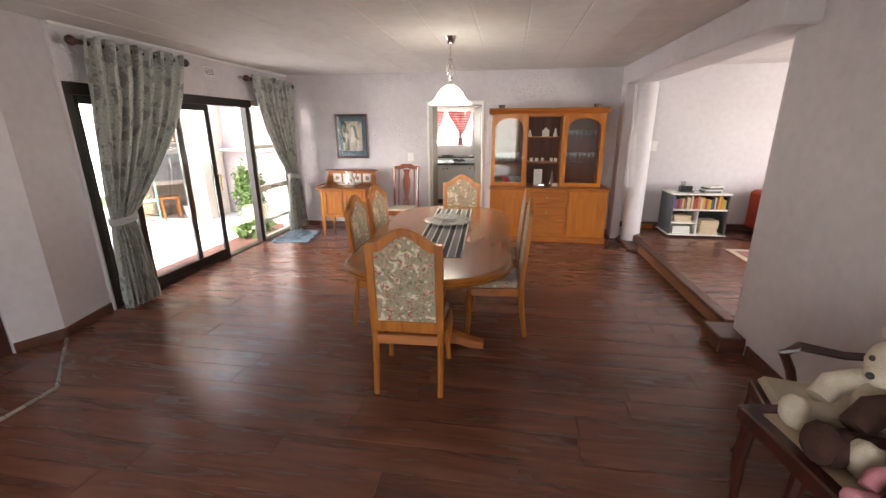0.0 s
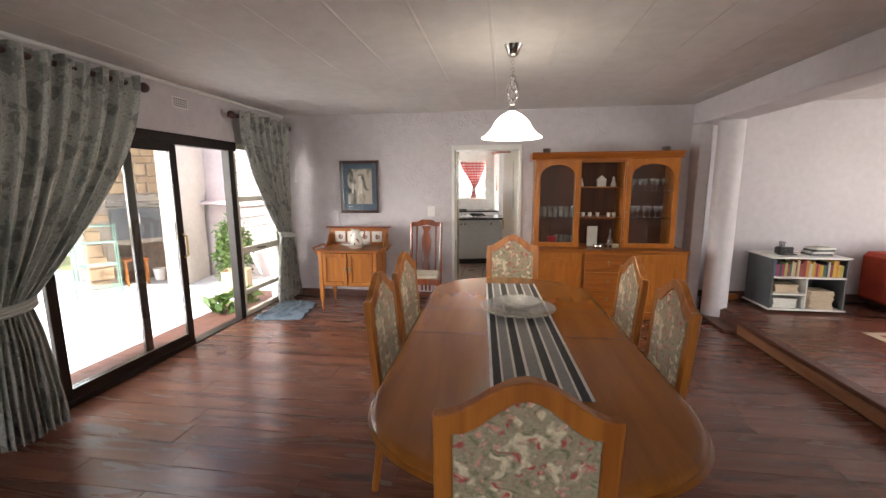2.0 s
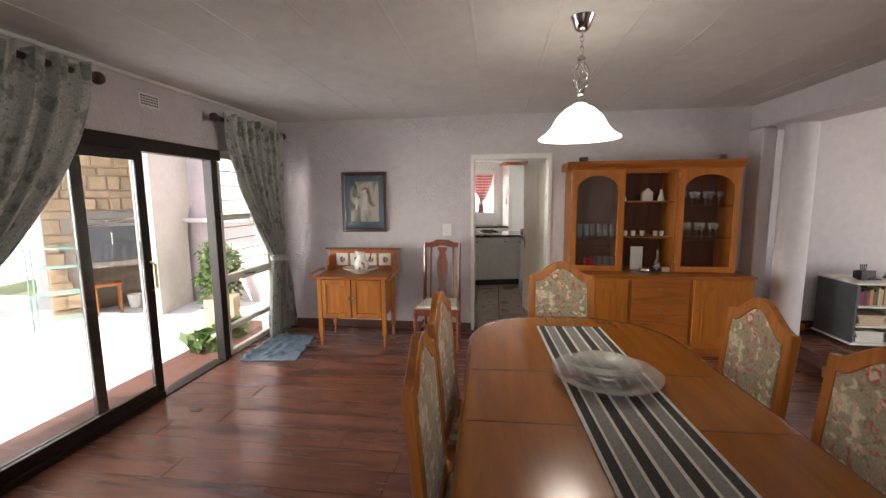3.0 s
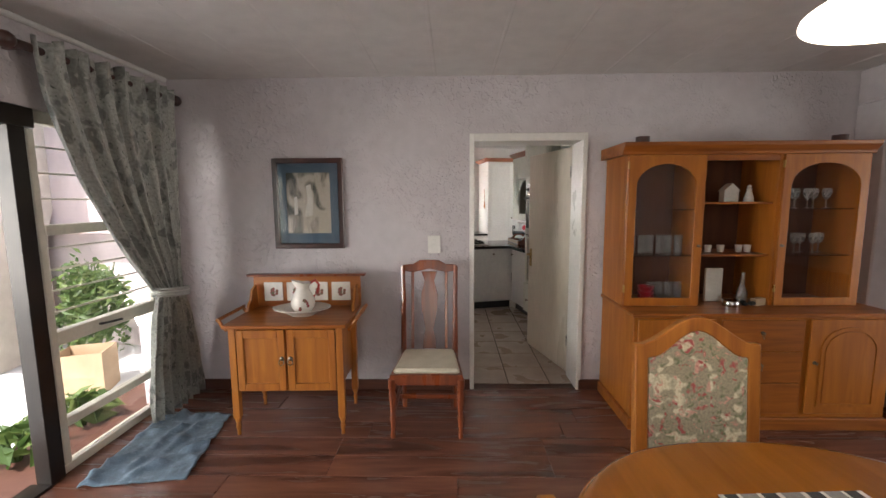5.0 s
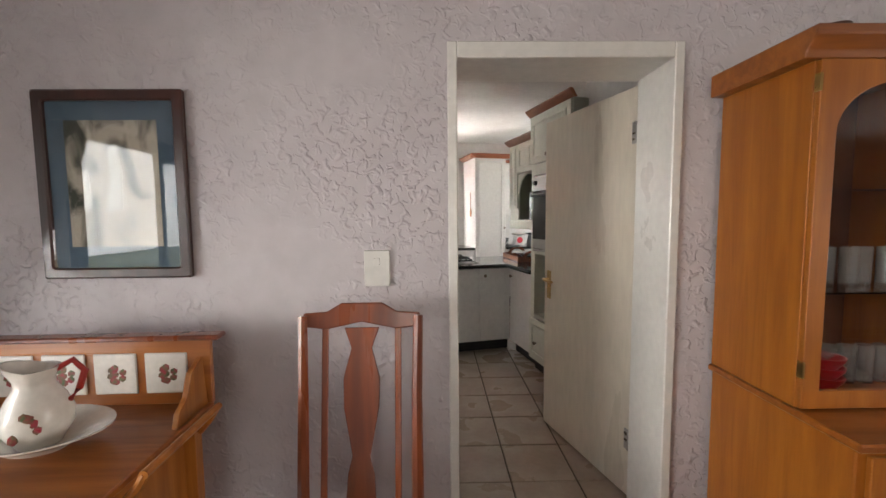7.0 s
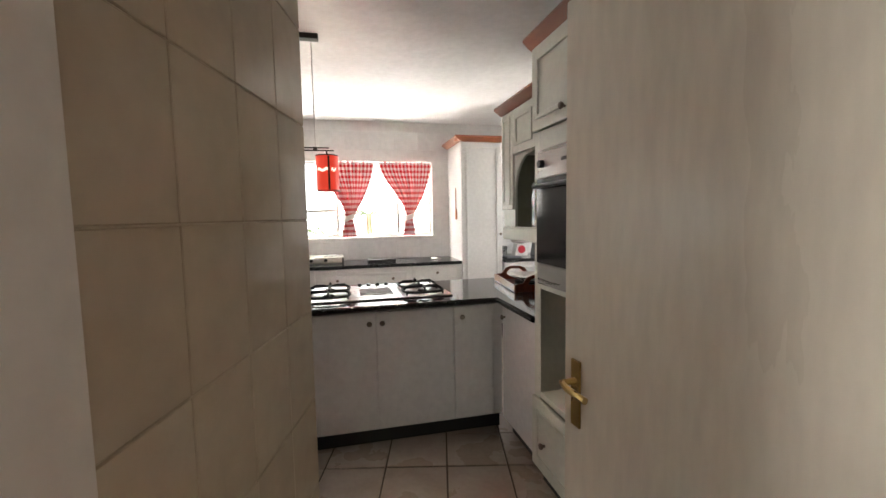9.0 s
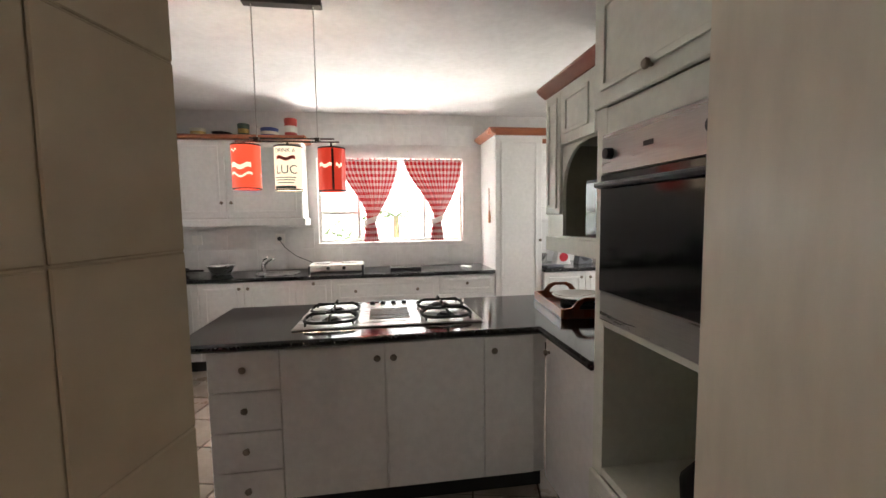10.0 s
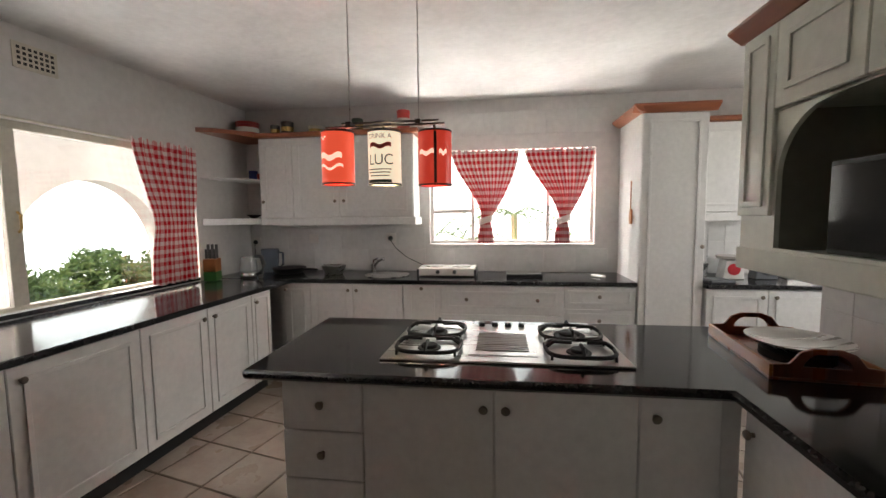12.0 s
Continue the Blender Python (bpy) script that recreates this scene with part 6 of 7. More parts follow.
prism(bm, [(2.095, 2.315), (2.10, 2.335), (2.14, 2.335), (2.175, 2.271), (2.155, 2.271), (2.13, 2.29)], 0.31, 0.95, "x")
prism(bm, [(0.31, 2.315), (0.32, 2.335), (0.36, 2.335), (0.392, 2.271), (0.372, 2.271), (0.34, 2.29)], 2.10, 2.77, "y")
part(tall, "cornice", bm, CORNICE, 0.003)
rr = thing("base_unit", "white base unit with dark worktop in the recess", "kitchen unit", KM, "base units")
carcass(rr, 0.90, 2.38, 2.14, 2.77, 0.11, 0.862, UNIT)
bm = B()
box(bm, 0.895, 2.10, 0.863, 2.39, 2.775, 0.90)
part(rr, "worktop", bm, WORKTOP, 0.006)
for x0, x1, kx in ((0.90, 1.36, 1.31), (1.36, 1.86, 1.41), (1.86, 2.37, 2.32)):
    unit_door(rr, x0, x1, 0.115, 0.86, 2.14, UNIT, (kx, 0.80))
ru = thing("wall_cupboard", "white wall cupboard in the recess with cherry cornice", "kitchen unit", KM, "wall cupboards")
carcass(ru, 0.90, 2.38, 2.46, 2.77, 1.47, 2.24, UNIT, False)
for x0, x1, kx in ((0.90, 1.42, 1.37), (1.42, 1.94, 1.47), (1.94, 2.37, 2.0)):
    unit_door(ru, x0, x1, 1.475, 2.235, 2.46, UNIT, (kx, 1.62))
bm = B()
box(bm, 0.955, 2.41, 2.241, 2.38, 2.77, 2.285)
part(ru, "cornice", bm, CORNICE, 0.01)
bm = B()
box(bm, 0.90, 2.44, 1.40, 2.38, 2.46, 1.469)
part(ru, "pelmet", bm, UNIT, 0.004)
# wall cupboards left of the window, with open corner shelves
lu = thing("wall_cupboard", "white wall cupboards with cherry cornice shelf", "kitchen unit", KM, "wall cupboards")
carcass(lu, -3.10, -1.55, 2.47, 2.77, 1.46, 2.24, UNIT, False)
for x0, x1, kx in ((-3.10, -2.755, -3.06), (-2.755, -2.28, -2.32), (-2.28, -1.555, -2.23)):
    unit_door(lu, x0, x1, 1.465, 2.235, 2.47, UNIT, (kx, 1.62))
bm = B()
box(bm, -3.10, 2.445, 1.385, -1.53, 2.47, 1.459)
box(bm, -1.55, 2.47, 1.385, -1.53, 2.77, 1.459)
part(lu, "pelmet", bm, UNIT, 0.005)
bm = B()
box(bm, -3.12, 2.40, 2.241, -1.49, 2.775, 2.285)
part(lu, "cornice", bm, CORNICE, 0.012)
cs5 = thing("corner_shelf", "white rounded corner shelves with cherry top", "shelf", KM)


def quarter(bm, z, t, r=0.36):
    pts = [(-3.115, 2.77)]
    for k in range(11):
        u = k / 10
        a, b, c = (1 - u) ** 2, 2 * u * (1 - u), u * u
        pts.append((-3.115 * a - 3.17 * b - 3.458 * c, (2.82 - r) * a + (2.55 - r) * b + (2.44 - r) * c))
    pts.append((-3.425, 2.77))
    prism(bm, pts, z, z + t)


for z, t, mt in ((1.40, 0.06, UNIT), (1.83, 0.016, UNIT), (2.245, 0.04, CORNICE)):
    bm = B()
    quarter(bm, z, t, 0.36 if t != 0.04 else 0.39)
    part(cs5, "shelf", bm, mt, 0.004)
bm = B()
box(bm, -3.115, 2.48, 1.46, -3.103, 2.77, 2.24)
box(bm, -3.425, 2.755, 1.46, -3.116, 2.77, 2.24)
part(cs5, "back", bm, UNIT)

# side run under the wide window
side = thing("base_units", "white base units with dark worktop along the wide window", "kitchen unit", LM)
carcass(side, -0.6, 2.86, -0.77, -0.01, 0.11, 0.858, UNIT)
bm = B()
box(bm, -0.6, -0.81, 0.859, 3.45, -0.005, 0.896)
part(side, "worktop", bm, WORKTOP, 0.006)
bm = B()
box(bm, 0.55, -0.004, 0.90, 2.98, 0.055, 0.929)
part(side, "sill", bm, WORKTOP, 0.003)
for x0, x1, kx in ((-0.1, 0.45, 0.40), (0.45, 1.0, 0.95), (1.0, 1.62, 1.05), (1.62, 2.13, 2.08), (2.13, 2.60, 2.18), (2.60, 2.85, 2.64)):
    unit_door(side, x0, x1, 0.115, 0.856, -0.77, UNIT, (kx, 0.79))


# ---- kitchen things ----
def kit(name, bm, mat, label, cat, x, y, z, rz=0, smooth=True, bevel=0.0, group=""):
    return solid(name, bm, mat, label, cat, KM @ pose(x, y, z, 0, 0, rz), bevel, smooth, group)


sink = thing("sink", "round stainless steel sink set in the worktop", "sink", KM @ pose(-1.82, 2.45, 0.9005))
bm = B()
lathe(bm, [(0.21, 0.0), (0.215, 0.006), (0.19, 0.008), (0.185, 0.003), (0.05, 0.002), (0, 0.002)], (0, 0, 0), 36)
part(sink, "bowl", bm, STEEL, 0, True)
tap = thing("tap", "chrome single-lever mixer tap", "tap", KM @ pose(-2.00, 2.60, 0.9005))
bm = B()
cyl(bm, (0, 0, 0), 0.024, 0.09, 16)
tube(bm, [(0, 0, 0.06), (0.06, -0.05, 0.12), (0.13, -0.10, 0.155), (0.135, -0.105, 0.135)], 0.013, 10)
tube(bm, [(0, 0, 0.09), (0.0, 0.0, 0.13), (0.05, -0.03, 0.15)], 0.012, 8)
part(tap, "body", bm, CHROME, 0, True)
st = thing("camping_stove", "white two-plate electric hotplate on the worktop", "hotplate", KM @ pose(-1.23, 2.48, 0.9005))
bm = B()
box(bm, -0.27, -0.14, 0.012, 0.27, 0.14, 0.085)
part(st, "body", bm, PORC, 0.008)
bm = B()
for x in (-0.275, 0.255):
    box(bm, x, -0.145, 0.0, x + 0.02, 0.145, 0.075)
part(st, "end", bm, BLACK, 0.004)
for x in (-0.13, 0.13):
    bm = B()
    lathe(bm, [(0.09, 0.086), (0.09, 0.095), (0.07, 0.097), (0, 0.097)], (x, 0, 0), 24)
    part(st, "plate", bm, STEEL, 0, True)
    bm = B()
    lathe(bm, [(0.02, 0), (0.018, 0.02), (0, 0.021)], (0, 0, 0), 14, pose(x * 0.6, -0.14, 0.05, 90, 0, 0))
    part(st, "knob", bm, BLACK, 0, True)
bm = B()
box(bm, -0.16, -0.12, 0, 0.16, 0.12, 0.03)
bb = kit("hob_lid", bm, BLACK, "flat black and chrome scale on the worktop", "kitchen scale", -0.52, 2.47, 0.9005, 0, False, 0.004)
bm = B()
box(bm, -0.15, -0.11, 0.031, 0.15, 0.11, 0.037)
part(bb, "plate", bm, CHROME, 0.002)
bm = B()
box(bm, -0.03, -0.07, 0, 0.03, 0.07, 0.018)
kit("cordless_phone", bm, WHITE, "pale cordless handset lying on the worktop", "phone", 0.14, 2.45, 0.9005, 25, False, 0.006)
bm = B()
lathe(bm, [(0.08, 0), (0.085, 0.004), (0.125, 0.085), (0.13, 0.09), (0.12, 0.09), (0.08, 0.01), (0, 0.008)], (0, 0, 0), 28)
kit("mixing_bowl", bm, STEEL, "stainless steel bowl on the worktop", "bowl", -2.38, 2.50, 0.9005)
pan = thing("frying_pan", "black frying pan with a lid on the worktop", "pan", KM @ pose(-2.88, 2.55, 0.9005, 0, 0, -8))
bm = B()
lathe(bm, [(0.13, 0), (0.135, 0.004), (0.165, 0.05), (0.17, 0.055), (0.12, 0.062), (0, 0.066)], (0, 0, 0), 28)
part(pan, "body", bm, IRON, 0, True)
bm = B()
tube(bm, [(0.15, 0, 0.04), (0.27, -0.03, 0.05), (0.36, -0.05, 0.05)], 0.011, 8)
part(pan, "handle", bm, BLACK, 0, True)
ket = thing("kettle", "glass and steel electric kettle with black handle", "kettle", KM @ pose(-3.10, 2.20, 0.9005, 0, 0, 10))
bm = B()
lathe(bm, [(0.075, 0.0), (0.08, 0.012), (0.08, 0.05), (0.077, 0.055)], (0, 0, 0), 24)
part(ket, "base", bm, CHROME, 0, True)
bm = B()
lathe(bm, [(0.066, 0.19), (0.062, 0.205), (0.0, 0.21)], (0, 0, 0), 24)
part(ket, "lid", bm, CHROME, 0, True)
bm = B()
lathe(bm, [(0.077, 0.056), (0.078, 0.10), (0.068, 0.189), (0.064, 0.189), (0.073, 0.10), (0.072, 0.06)], (0, 0, 0), 24)
part(ket, "body", bm, FROST, 0, True)
bm = B()
tube(bm, [(0.06, 0, 0.205), (0.12, 0, 0.20), (0.14, 0, 0.13), (0.12, 0, 0.05), (0.075, 0, 0.03)], [0.016, 0.02, 0.019, 0.018, 0.014], 10)
part(ket, "handle", bm, BLACK, 0, True)
bm = B()
lathe(bm, [(0.07, 0), (0.085, 0.10), (0.09, 0.24), (0.08, 0.245), (0.0, 0.245)], (0, 0, 0), 20)
tube(bm, [(0.085, 0, 0.21), (0.14, 0, 0.20), (0.14, 0, 0.08), (0.08, 0, 0.05)], 0.012, 8)
kit("water_jug", bm, glass_mat("smoky_blue_plastic", (0.35, 0.42, 0.55), 0.15), "smoky blue water filter jug", "jug", -3.10, 2.58, 0.9005)
kb = thing("knife_block", "orange and green knife block with black-handled knives", "knife block", KM @ pose(-3.34, 2.02, 0.9005, 0, 0, 15))
bm = B()
box(bm, -0.055, -0.06, 0.085, 0.055, 0.06, 0.20)
part(kb, "upper", bm, ORANGEW, 0.004)
bm = B()
box(bm, -0.056, -0.061, 0, 0.056, 0.061, 0.084)
part(kb, "lower", bm, GREENP, 0.004)
bm = B()
for x in (-0.035, 0.0, 0.035):
    for y in (-0.025, 0.02):
        box(bm, x - 0.012, y - 0.008, 0.201, x + 0.012, y + 0.008, 0.29 + 0.04 * (y > 0))
part(kb, "knife_handle", bm, BLACK, 0.003)


def socket(m, lead):
    root = thing("wall_socket", "white wall socket with a black plug and lead", "socket", m, "sockets")
    bm = B()
    box(bm, -0.05, -0.012, -0.05, 0.05, 0, 0.05)
    part(root, "plate", bm, WHITE, 0.003)
    bm = B()
    ball(bm, (0, -0.03, 0), 0.026, (1, 0.9, 1), 2)
    part(root, "plug", bm, BLACK, 0, True)
    bm = B()
    tube(bm, lead, 0.004, 6)
    part(root, "lead", bm, BLACK, 0, True)


socket(KM @ pose(-1.86, 2.775, 1.24), [(0, -0.045, -0.01), (0.06, -0.05, -0.10), (0.18, -0.08, -0.19), (0.34, -0.15, -0.25), (0.42, -0.18, -0.28)])
socket(KM @ pose(-3.36, 2.775, 1.20), [(0, -0.045, -0.01), (0.01, -0.06, -0.12), (0.06, -0.20, -0.24), (0.12, -0.35, -0.29), (0.20, -0.5, -0.293)])
bm = B()
box(bm, -0.05, -0.012, -0.05, 0.05, 0, 0.05)
solid("wall_socket", bm, WHITE, "plain white socket plate on the tiles", "socket", KM @ pose(-2.70, 2.772, 1.24), 0.003, group="sockets")

# tins and pots along the cornice
TOPZ = 2.2855
for x, r, h, mt, nm in ((-3.28, 0.11, 0.14, REDTIN, "red and white round cake tin"), (-2.98, 0.045, 0.10, BLACK, "black storage jar"), (-2.85, 0.06, 0.13, BLACK, "dark storage jar"), (-2.55, 0.07, 0.075, CREAM, "cream enamel pot"), (-2.12, 0.055, 0.13, DGREEN, "dark green tin"), (-1.87, 0.085, 0.09, BLUEP, "blue biscuit tin"), (-1.66, 0.062, 0.19, REDTIN, "tall red canister")):
    bm = B()
    lathe(bm, [(r * 0.97, 0), (r, 0.004), (r, h * 0.78), (r * 1.04, h * 0.79), (r * 1.04, h * 0.97), (r * 0.98, h), (0, h)], (0, 0, 0), 24)
    t = kit("storage_tin", bm, mt, nm + " standing on the cupboards", "tin", x, 2.57, TOPZ, 0, True, 0, "tins on the cupboards")
    bm = B()
    lathe(bm, [(r * 1.003, h * 0.25), (r * 1.006, h * 0.26), (r * 1.006, h * 0.58), (r * 1.003, h * 0.59)], (0, 0, 0), 24)
    part(t, "label_band", bm, PAPER if mt in (REDTIN, BLUEP) else BRASS)
bm = B()
lathe(bm, [(0.05, 0), (0.09, 0.035), (0.095, 0.04), (0.04, 0.05), (0, 0.06)], (0, 0, 0), 20)
kit("dark_dish", bm, IRON, "black lidded dish standing on the cupboards", "dish", -2.33, 2.57, TOPZ)
for x, z, r, h, mt in ((-3.27, 1.847, 0.045, 0.10, BLUEP), (-3.19, 1.847, 0.035, 0.07, REDTIN), (-3.25, 2.05, 0.04, 0.09, CREAM)):
    if z < 2:
        bm = B()
        lathe(bm, [(r, 0), (r, h), (r * 0.9, h), (r * 0.9, 0.006), (0, 0.006)], (0, 0, 0), 18)
        kit("mug", bm, mt, "small coloured tin mug on the corner shelf", "mug", x, 2.62, z, 0, True, 0, "mugs on the corner shelf")
bm = B()
box(bm, -0.04, -0.03, 0, 0.04, 0.0, 0.11)
kit("wall_plaque", bm, CREAM, "small cream wall ornament above the corner shelf", "ornament", -3.25, 2.754, 2.06, 0, False, 0.008)
bm = B()
lathe(bm, [(0.03, 0), (0.075, 0.03), (0.08, 0.035), (0.03, 0.01), (0, 0.008)], (0, 0, 0), 20, None, 0.7)
kit("leaf_dish", bm, IRON, "small dark dish on the corner shelf", "dish", -3.27, 2.60, 1.461)
bm = B()
tube(bm, [(0.375, 2.35, 1.75), (0.375, 2.35, 1.50)], 0.005, 6)
prism(bm, [(2.33, 1.38), (2.32, 1.45), (2.34, 1.51), (2.36, 1.51), (2.38, 1.45), (2.37, 1.38)], 0.37, 0.384, "x")
solid("hanging_spatula", bm, ORANGEW, "wooden spatula hung on the larder's side", "spatula", KM)
# scales in the recess
for x, mt, nm in ((1.24, METER, "white kitchen scale with dial"), (1.50, GREY, "dark grey kitchen scale with dial")):
    root = thing("kitchen_scale", nm, "kitchen scale", KM @ pose(x, 2.45, 0.9005))
    bm = B()
    prism(bm, [(-0.09, 0), (0.09, 0), (0.06, 0.16), (-0.06, 0.16)], -0.06, 0.06, "y")
    part(root, "body", bm, mt, 0.006)
    bm = B()
    lathe(bm, [(0.05, 0), (0.05, 0.006), (0, 0.007)], (0, 0, 0), 24, pose(0, -0.06, 0.085, 90, 0, 0))
    part(root, "dial", bm, BLACK if mt is GREY else REDP)
    bm = B()
    lathe(bm, [(0.03, 0.161), (0.10, 0.175), (0.115, 0.20), (0.11, 0.20), (0, 0.17)], (0, 0, 0), 24)
    part(root, "pan", bm, PORC if mt is METER else IRON, 0, True)
bm = B()
box(bm, -0.12, -0.08, 0, 0.12, 0.08, 0.03)
for v in bm.verts:
    v.co.z += 0.02 * noise.noise(v.co * 9)
kit("dish_cloth", bm, GREY, "folded grey cloth on the worktop edge", "cloth", 1.02, 2.22, 0.9005, 15, False, 0.012)
bm = B()
lathe(bm, [(0.06, 0), (0.07, 0.12), (0.065, 0.12), (0, 0.01)], (0, 0, 0), 16)
kit("glass_jar", bm, FROST, "clear jar at the back of the recess", "jar", 1.05, 2.58, 0.9005)
bm = B()
box(bm, -0.10, -0.07, 0, 0.10, 0.07, 0.07)
kit("radio", bm, STEEL, "small silver radio in the recess", "radio", 1.78, 2.50, 0.9005, 0, False, 0.006)

# ---- pendant with three printed shades ----
PL = KM @ pose(-1.25, 0.40, 0)
pl = thing("pendant_lamp", "triple pendant with lit red and cream printed shades", "ceiling lamp", PL)
bm = B()
box(bm, -0.20, -0.03, 2.565, 0.20, 0.03, 2.599)
part(pl, "canopy", bm, BRONZE, 0.004)
bm = B()
for x in (-0.155, 0.155):
    tube(bm, [(x, 0, 2.57), (x, 0, 1.89)], 0.003, 6)
part(pl, "wire", bm, STEEL)
bm = B()
box(bm, -0.20, 0.012, 1.885, 0.24, 0.026, 1.893)
box(bm, -0.26, -0.026, 1.862, 0.27, -0.012, 1.870)
for x in (-0.155, 0.155):
    box(bm, x - 0.012, -0.03, 1.868, x + 0.012, 0.03, 1.888)
part(pl, "bar", bm, BRONZE, 0.001)
for x, y, zt, mt in ((-0.215, 0.0, 1.845, SHADE_RED), (0.0, 0.0, 1.838, SHADE_CREAM), (0.225, 0.0, 1.832, SHADE_RED2)):
    bm = B()
    r = 0.072
    lathe(bm, [(r, zt - 0.225), (r, zt), (r - 0.003, zt), (r - 0.003, zt - 0.225)], (x, y, 0), 32)
    bmesh.ops.delete(bm, geom=[f for f in bm.faces if len(f.verts) > 4], context="FACES")
    sh = part(pl, "shade", bm, mt, 0, True)
    bm = B()
    for z in (zt - 0.229, zt - 0.002):
        lathe(bm, [(r + 0.001, z), (r + 0.002, z + 0.001), (r + 0.002, z + 0.007), (r + 0.001, z + 0.008)], (x, y, 0), 32)
    bmesh.ops.delete(bm, geom=[f for f in bm.faces if len(f.verts) > 4], context="FACES")
    part(sh, "rim", bm, BLACK)
    bm = B()
    tube(bm, [(x, -0.019, 1.866), (x, 0, zt - 0.02)], 0.006, 6)
    part(sh, "holder", bm, BRONZE)


def wrap(bm, x, r, z0, pts):
    """Lay flat outline points (across, up) on a shade, as a thin raised patch."""
    vs = []
    for a, b in pts:
        t = -math.pi / 2 - 0.17 + a / r
        vs.append(bm.verts.new((x + (r + 0.0012) * math.cos(t), (r + 0.0012) * math.sin(t), z0 + b)))
    bm.faces.new(vs)


def wavy(bm, x, z0, a0, a1, h, amp):
    n = 14
    for i in range(n):
        s0, s1 = i / n, (i + 1) / n
        f0, f1 = amp * math.sin(s0 * 9), amp * math.sin(s1 * 9)
        p0, p1 = a0 + (a1 - a0) * s0, a0 + (a1 - a0) * s1
        wrap(bm, x, 0.072, z0, [(p0, f0 - h), (p1, f1 - h), (p1, f1 + h), (p0, f0 + h)])


def lettering(text, x, z0, a0, size, mat, name, squeeze=1.0):
    """Built-in type bent round a shade."""
    cu = bpy.data.curves.new(name, "FONT")
    cu.body, cu.size = text, size
    tmp = new(name, cu)
    dg = bpy.context.evaluated_depsgraph_get()
    me = bpy.data.meshes.new_from_object(tmp.evaluated_get(dg))
    bpy.data.objects.remove(tmp)
    bm = B()
    bm.from_mesh(me)
    for v in bm.verts:
        t = -math.pi / 2 - 0.17 + (a0 + v.co.x * squeeze) / 0.072
        v.co = Vector((x + 0.0734 * math.cos(t), 0.0734 * math.sin(t), z0 + v.co.y))
    ob = part(pl, "lettering", bm, mat)
    return ob


bm = B()
wavy(bm, -0.215, 1.735, -0.055, 0.055, 0.012, 0.008)
wavy(bm, -0.215, 1.69, -0.06, 0.06, 0.006, 0.010)
wavy(bm, -0.215, 1.815, -0.05, -0.015, 0.004, 0.006)
part(pl, "print", bm, PRINT_WHITE)
bm = B()
wavy(bm, 0.0, 1.775, -0.04, 0.06, 0.009, 0.006)
part(pl, "print", bm, PRINT_RED)
bm = B()
wavy(bm, 0.225, 1.74, -0.055, 0.02, 0.009, 0.006)
part(pl, "print", bm, PRINT_WHITE)
bm = B()
wavy(bm, 0.225, 1.74, 0.04, 0.075, 0.009, 0.006)
part(pl, "print", bm, PRINT_WHITE)
bm = B()
wrap(bm, 0.225, 0.0722, 1.612, [(0.018, 0), (0.030, 0), (0.030, 0.215), (0.018, 0.215)])
part(pl, "print", bm, BLACK)
lettering("DRINK A", 0.0, 1.805, -0.048, 0.030, BLACK, "drink_text", 0.92)
lettering("LUC", 0.0, 1.695, -0.046, 0.064, PRINT_GREEN, "luc_text", 0.95)
bm = B()
for z, a0, a1 in ((1.675, -0.055, 0.06), (1.662, -0.05, 0.055), (1.648, -0.04, 0.05), (1.625, -0.06, 0.06)):
    wavy(bm, 0.0, z, a0, a1, 0.0022 if z > 1.63 else 0.007, 0.0)
part(pl, "print", bm, PRINT_GREEN)
for x in (-0.215, 0.0, 0.225):
    bulb("shade_bulb", PL @ Vector((x, 0, 1.72)), 3.0, 0.03)


# ---- outside ----
bm = B()
box(bm, -60, -60, -0.40, 60, 70, -0.13)
struct("ground", bm, surf("dry_lawn", (0.16, 0.17, 0.07), (0.10, 0.12, 0.05), 0.8, 0.9, 0.5, 20), "garden ground")
bm = B()
box(bm, -9.0, -4.0, -0.128, -2.535, 7.55, -0.045)
struct("patio", bm, PATIO, "pale paved patio")
bm = B()
box(bm, -7.5, 7.60, -0.13, -2.95, 7.80, 3.2)
struct("wall_patio", bm, RENDER_PINK, "pale pink rendered garden wall")
bm = B()
box(bm, -4.55, 7.36, 1.22, -3.4, 7.598, 1.28)
struct("wall_ledge", bm, RENDER_PINK, "rendered ledge", bevel=0.01)

# Added roof, out of view, keeps the sun off the stone.
bm = B()
box(bm, -7.6, 4.9, 2.75, -4.2, 7.6, 2.9)
struct("roof_patio", bm, RENDER_SAND, "unseen flat roof added to shade the barbecue")
bm = B()
for x in (-7.4,):
    box(bm, x - 0.06, 4.95, -0.045, x + 0.06, 5.07, 2.749)
struct("roof_post", bm, RENDER_SAND, "rendered post of the added shading roof")

# stone barbecue: local x along its face, y backwards
BR = pose(-5.55, 6.25, 0, 0, 0, 52)
braai = thing("stone_barbecue", "tall sandstone built-in barbecue with steel hood", "barbecue", BR)
bm = B()
box(bm, 0.0, 0.05, -0.045, 0.34, 0.9, 2.9)
box(bm, 1.06, 0.05, -0.045, 1.40, 0.9, 2.9)
box(bm, 0.34, 0.05, 1.42, 1.06, 0.9, 2.9)
box(bm, 0.34, 0.5, -0.045, 1.06, 0.9, 1.42)
box(bm, 0.34, 0.05, 0.62, 1.06, 0.5, 0.72)
part(braai, "core", bm, MORTAR)
bm = B()
box(bm, 0.30, 0.02, 1.20, 1.10, 0.06, 1.42)
part(braai, "hood", bm, STEEL, 0.004)
bm = B()
box(bm, 0.32, 0.03, 0.70, 1.08, 0.06, 1.195)
part(braai, "fire_door", bm, GREY, 0.004)
bm = B()
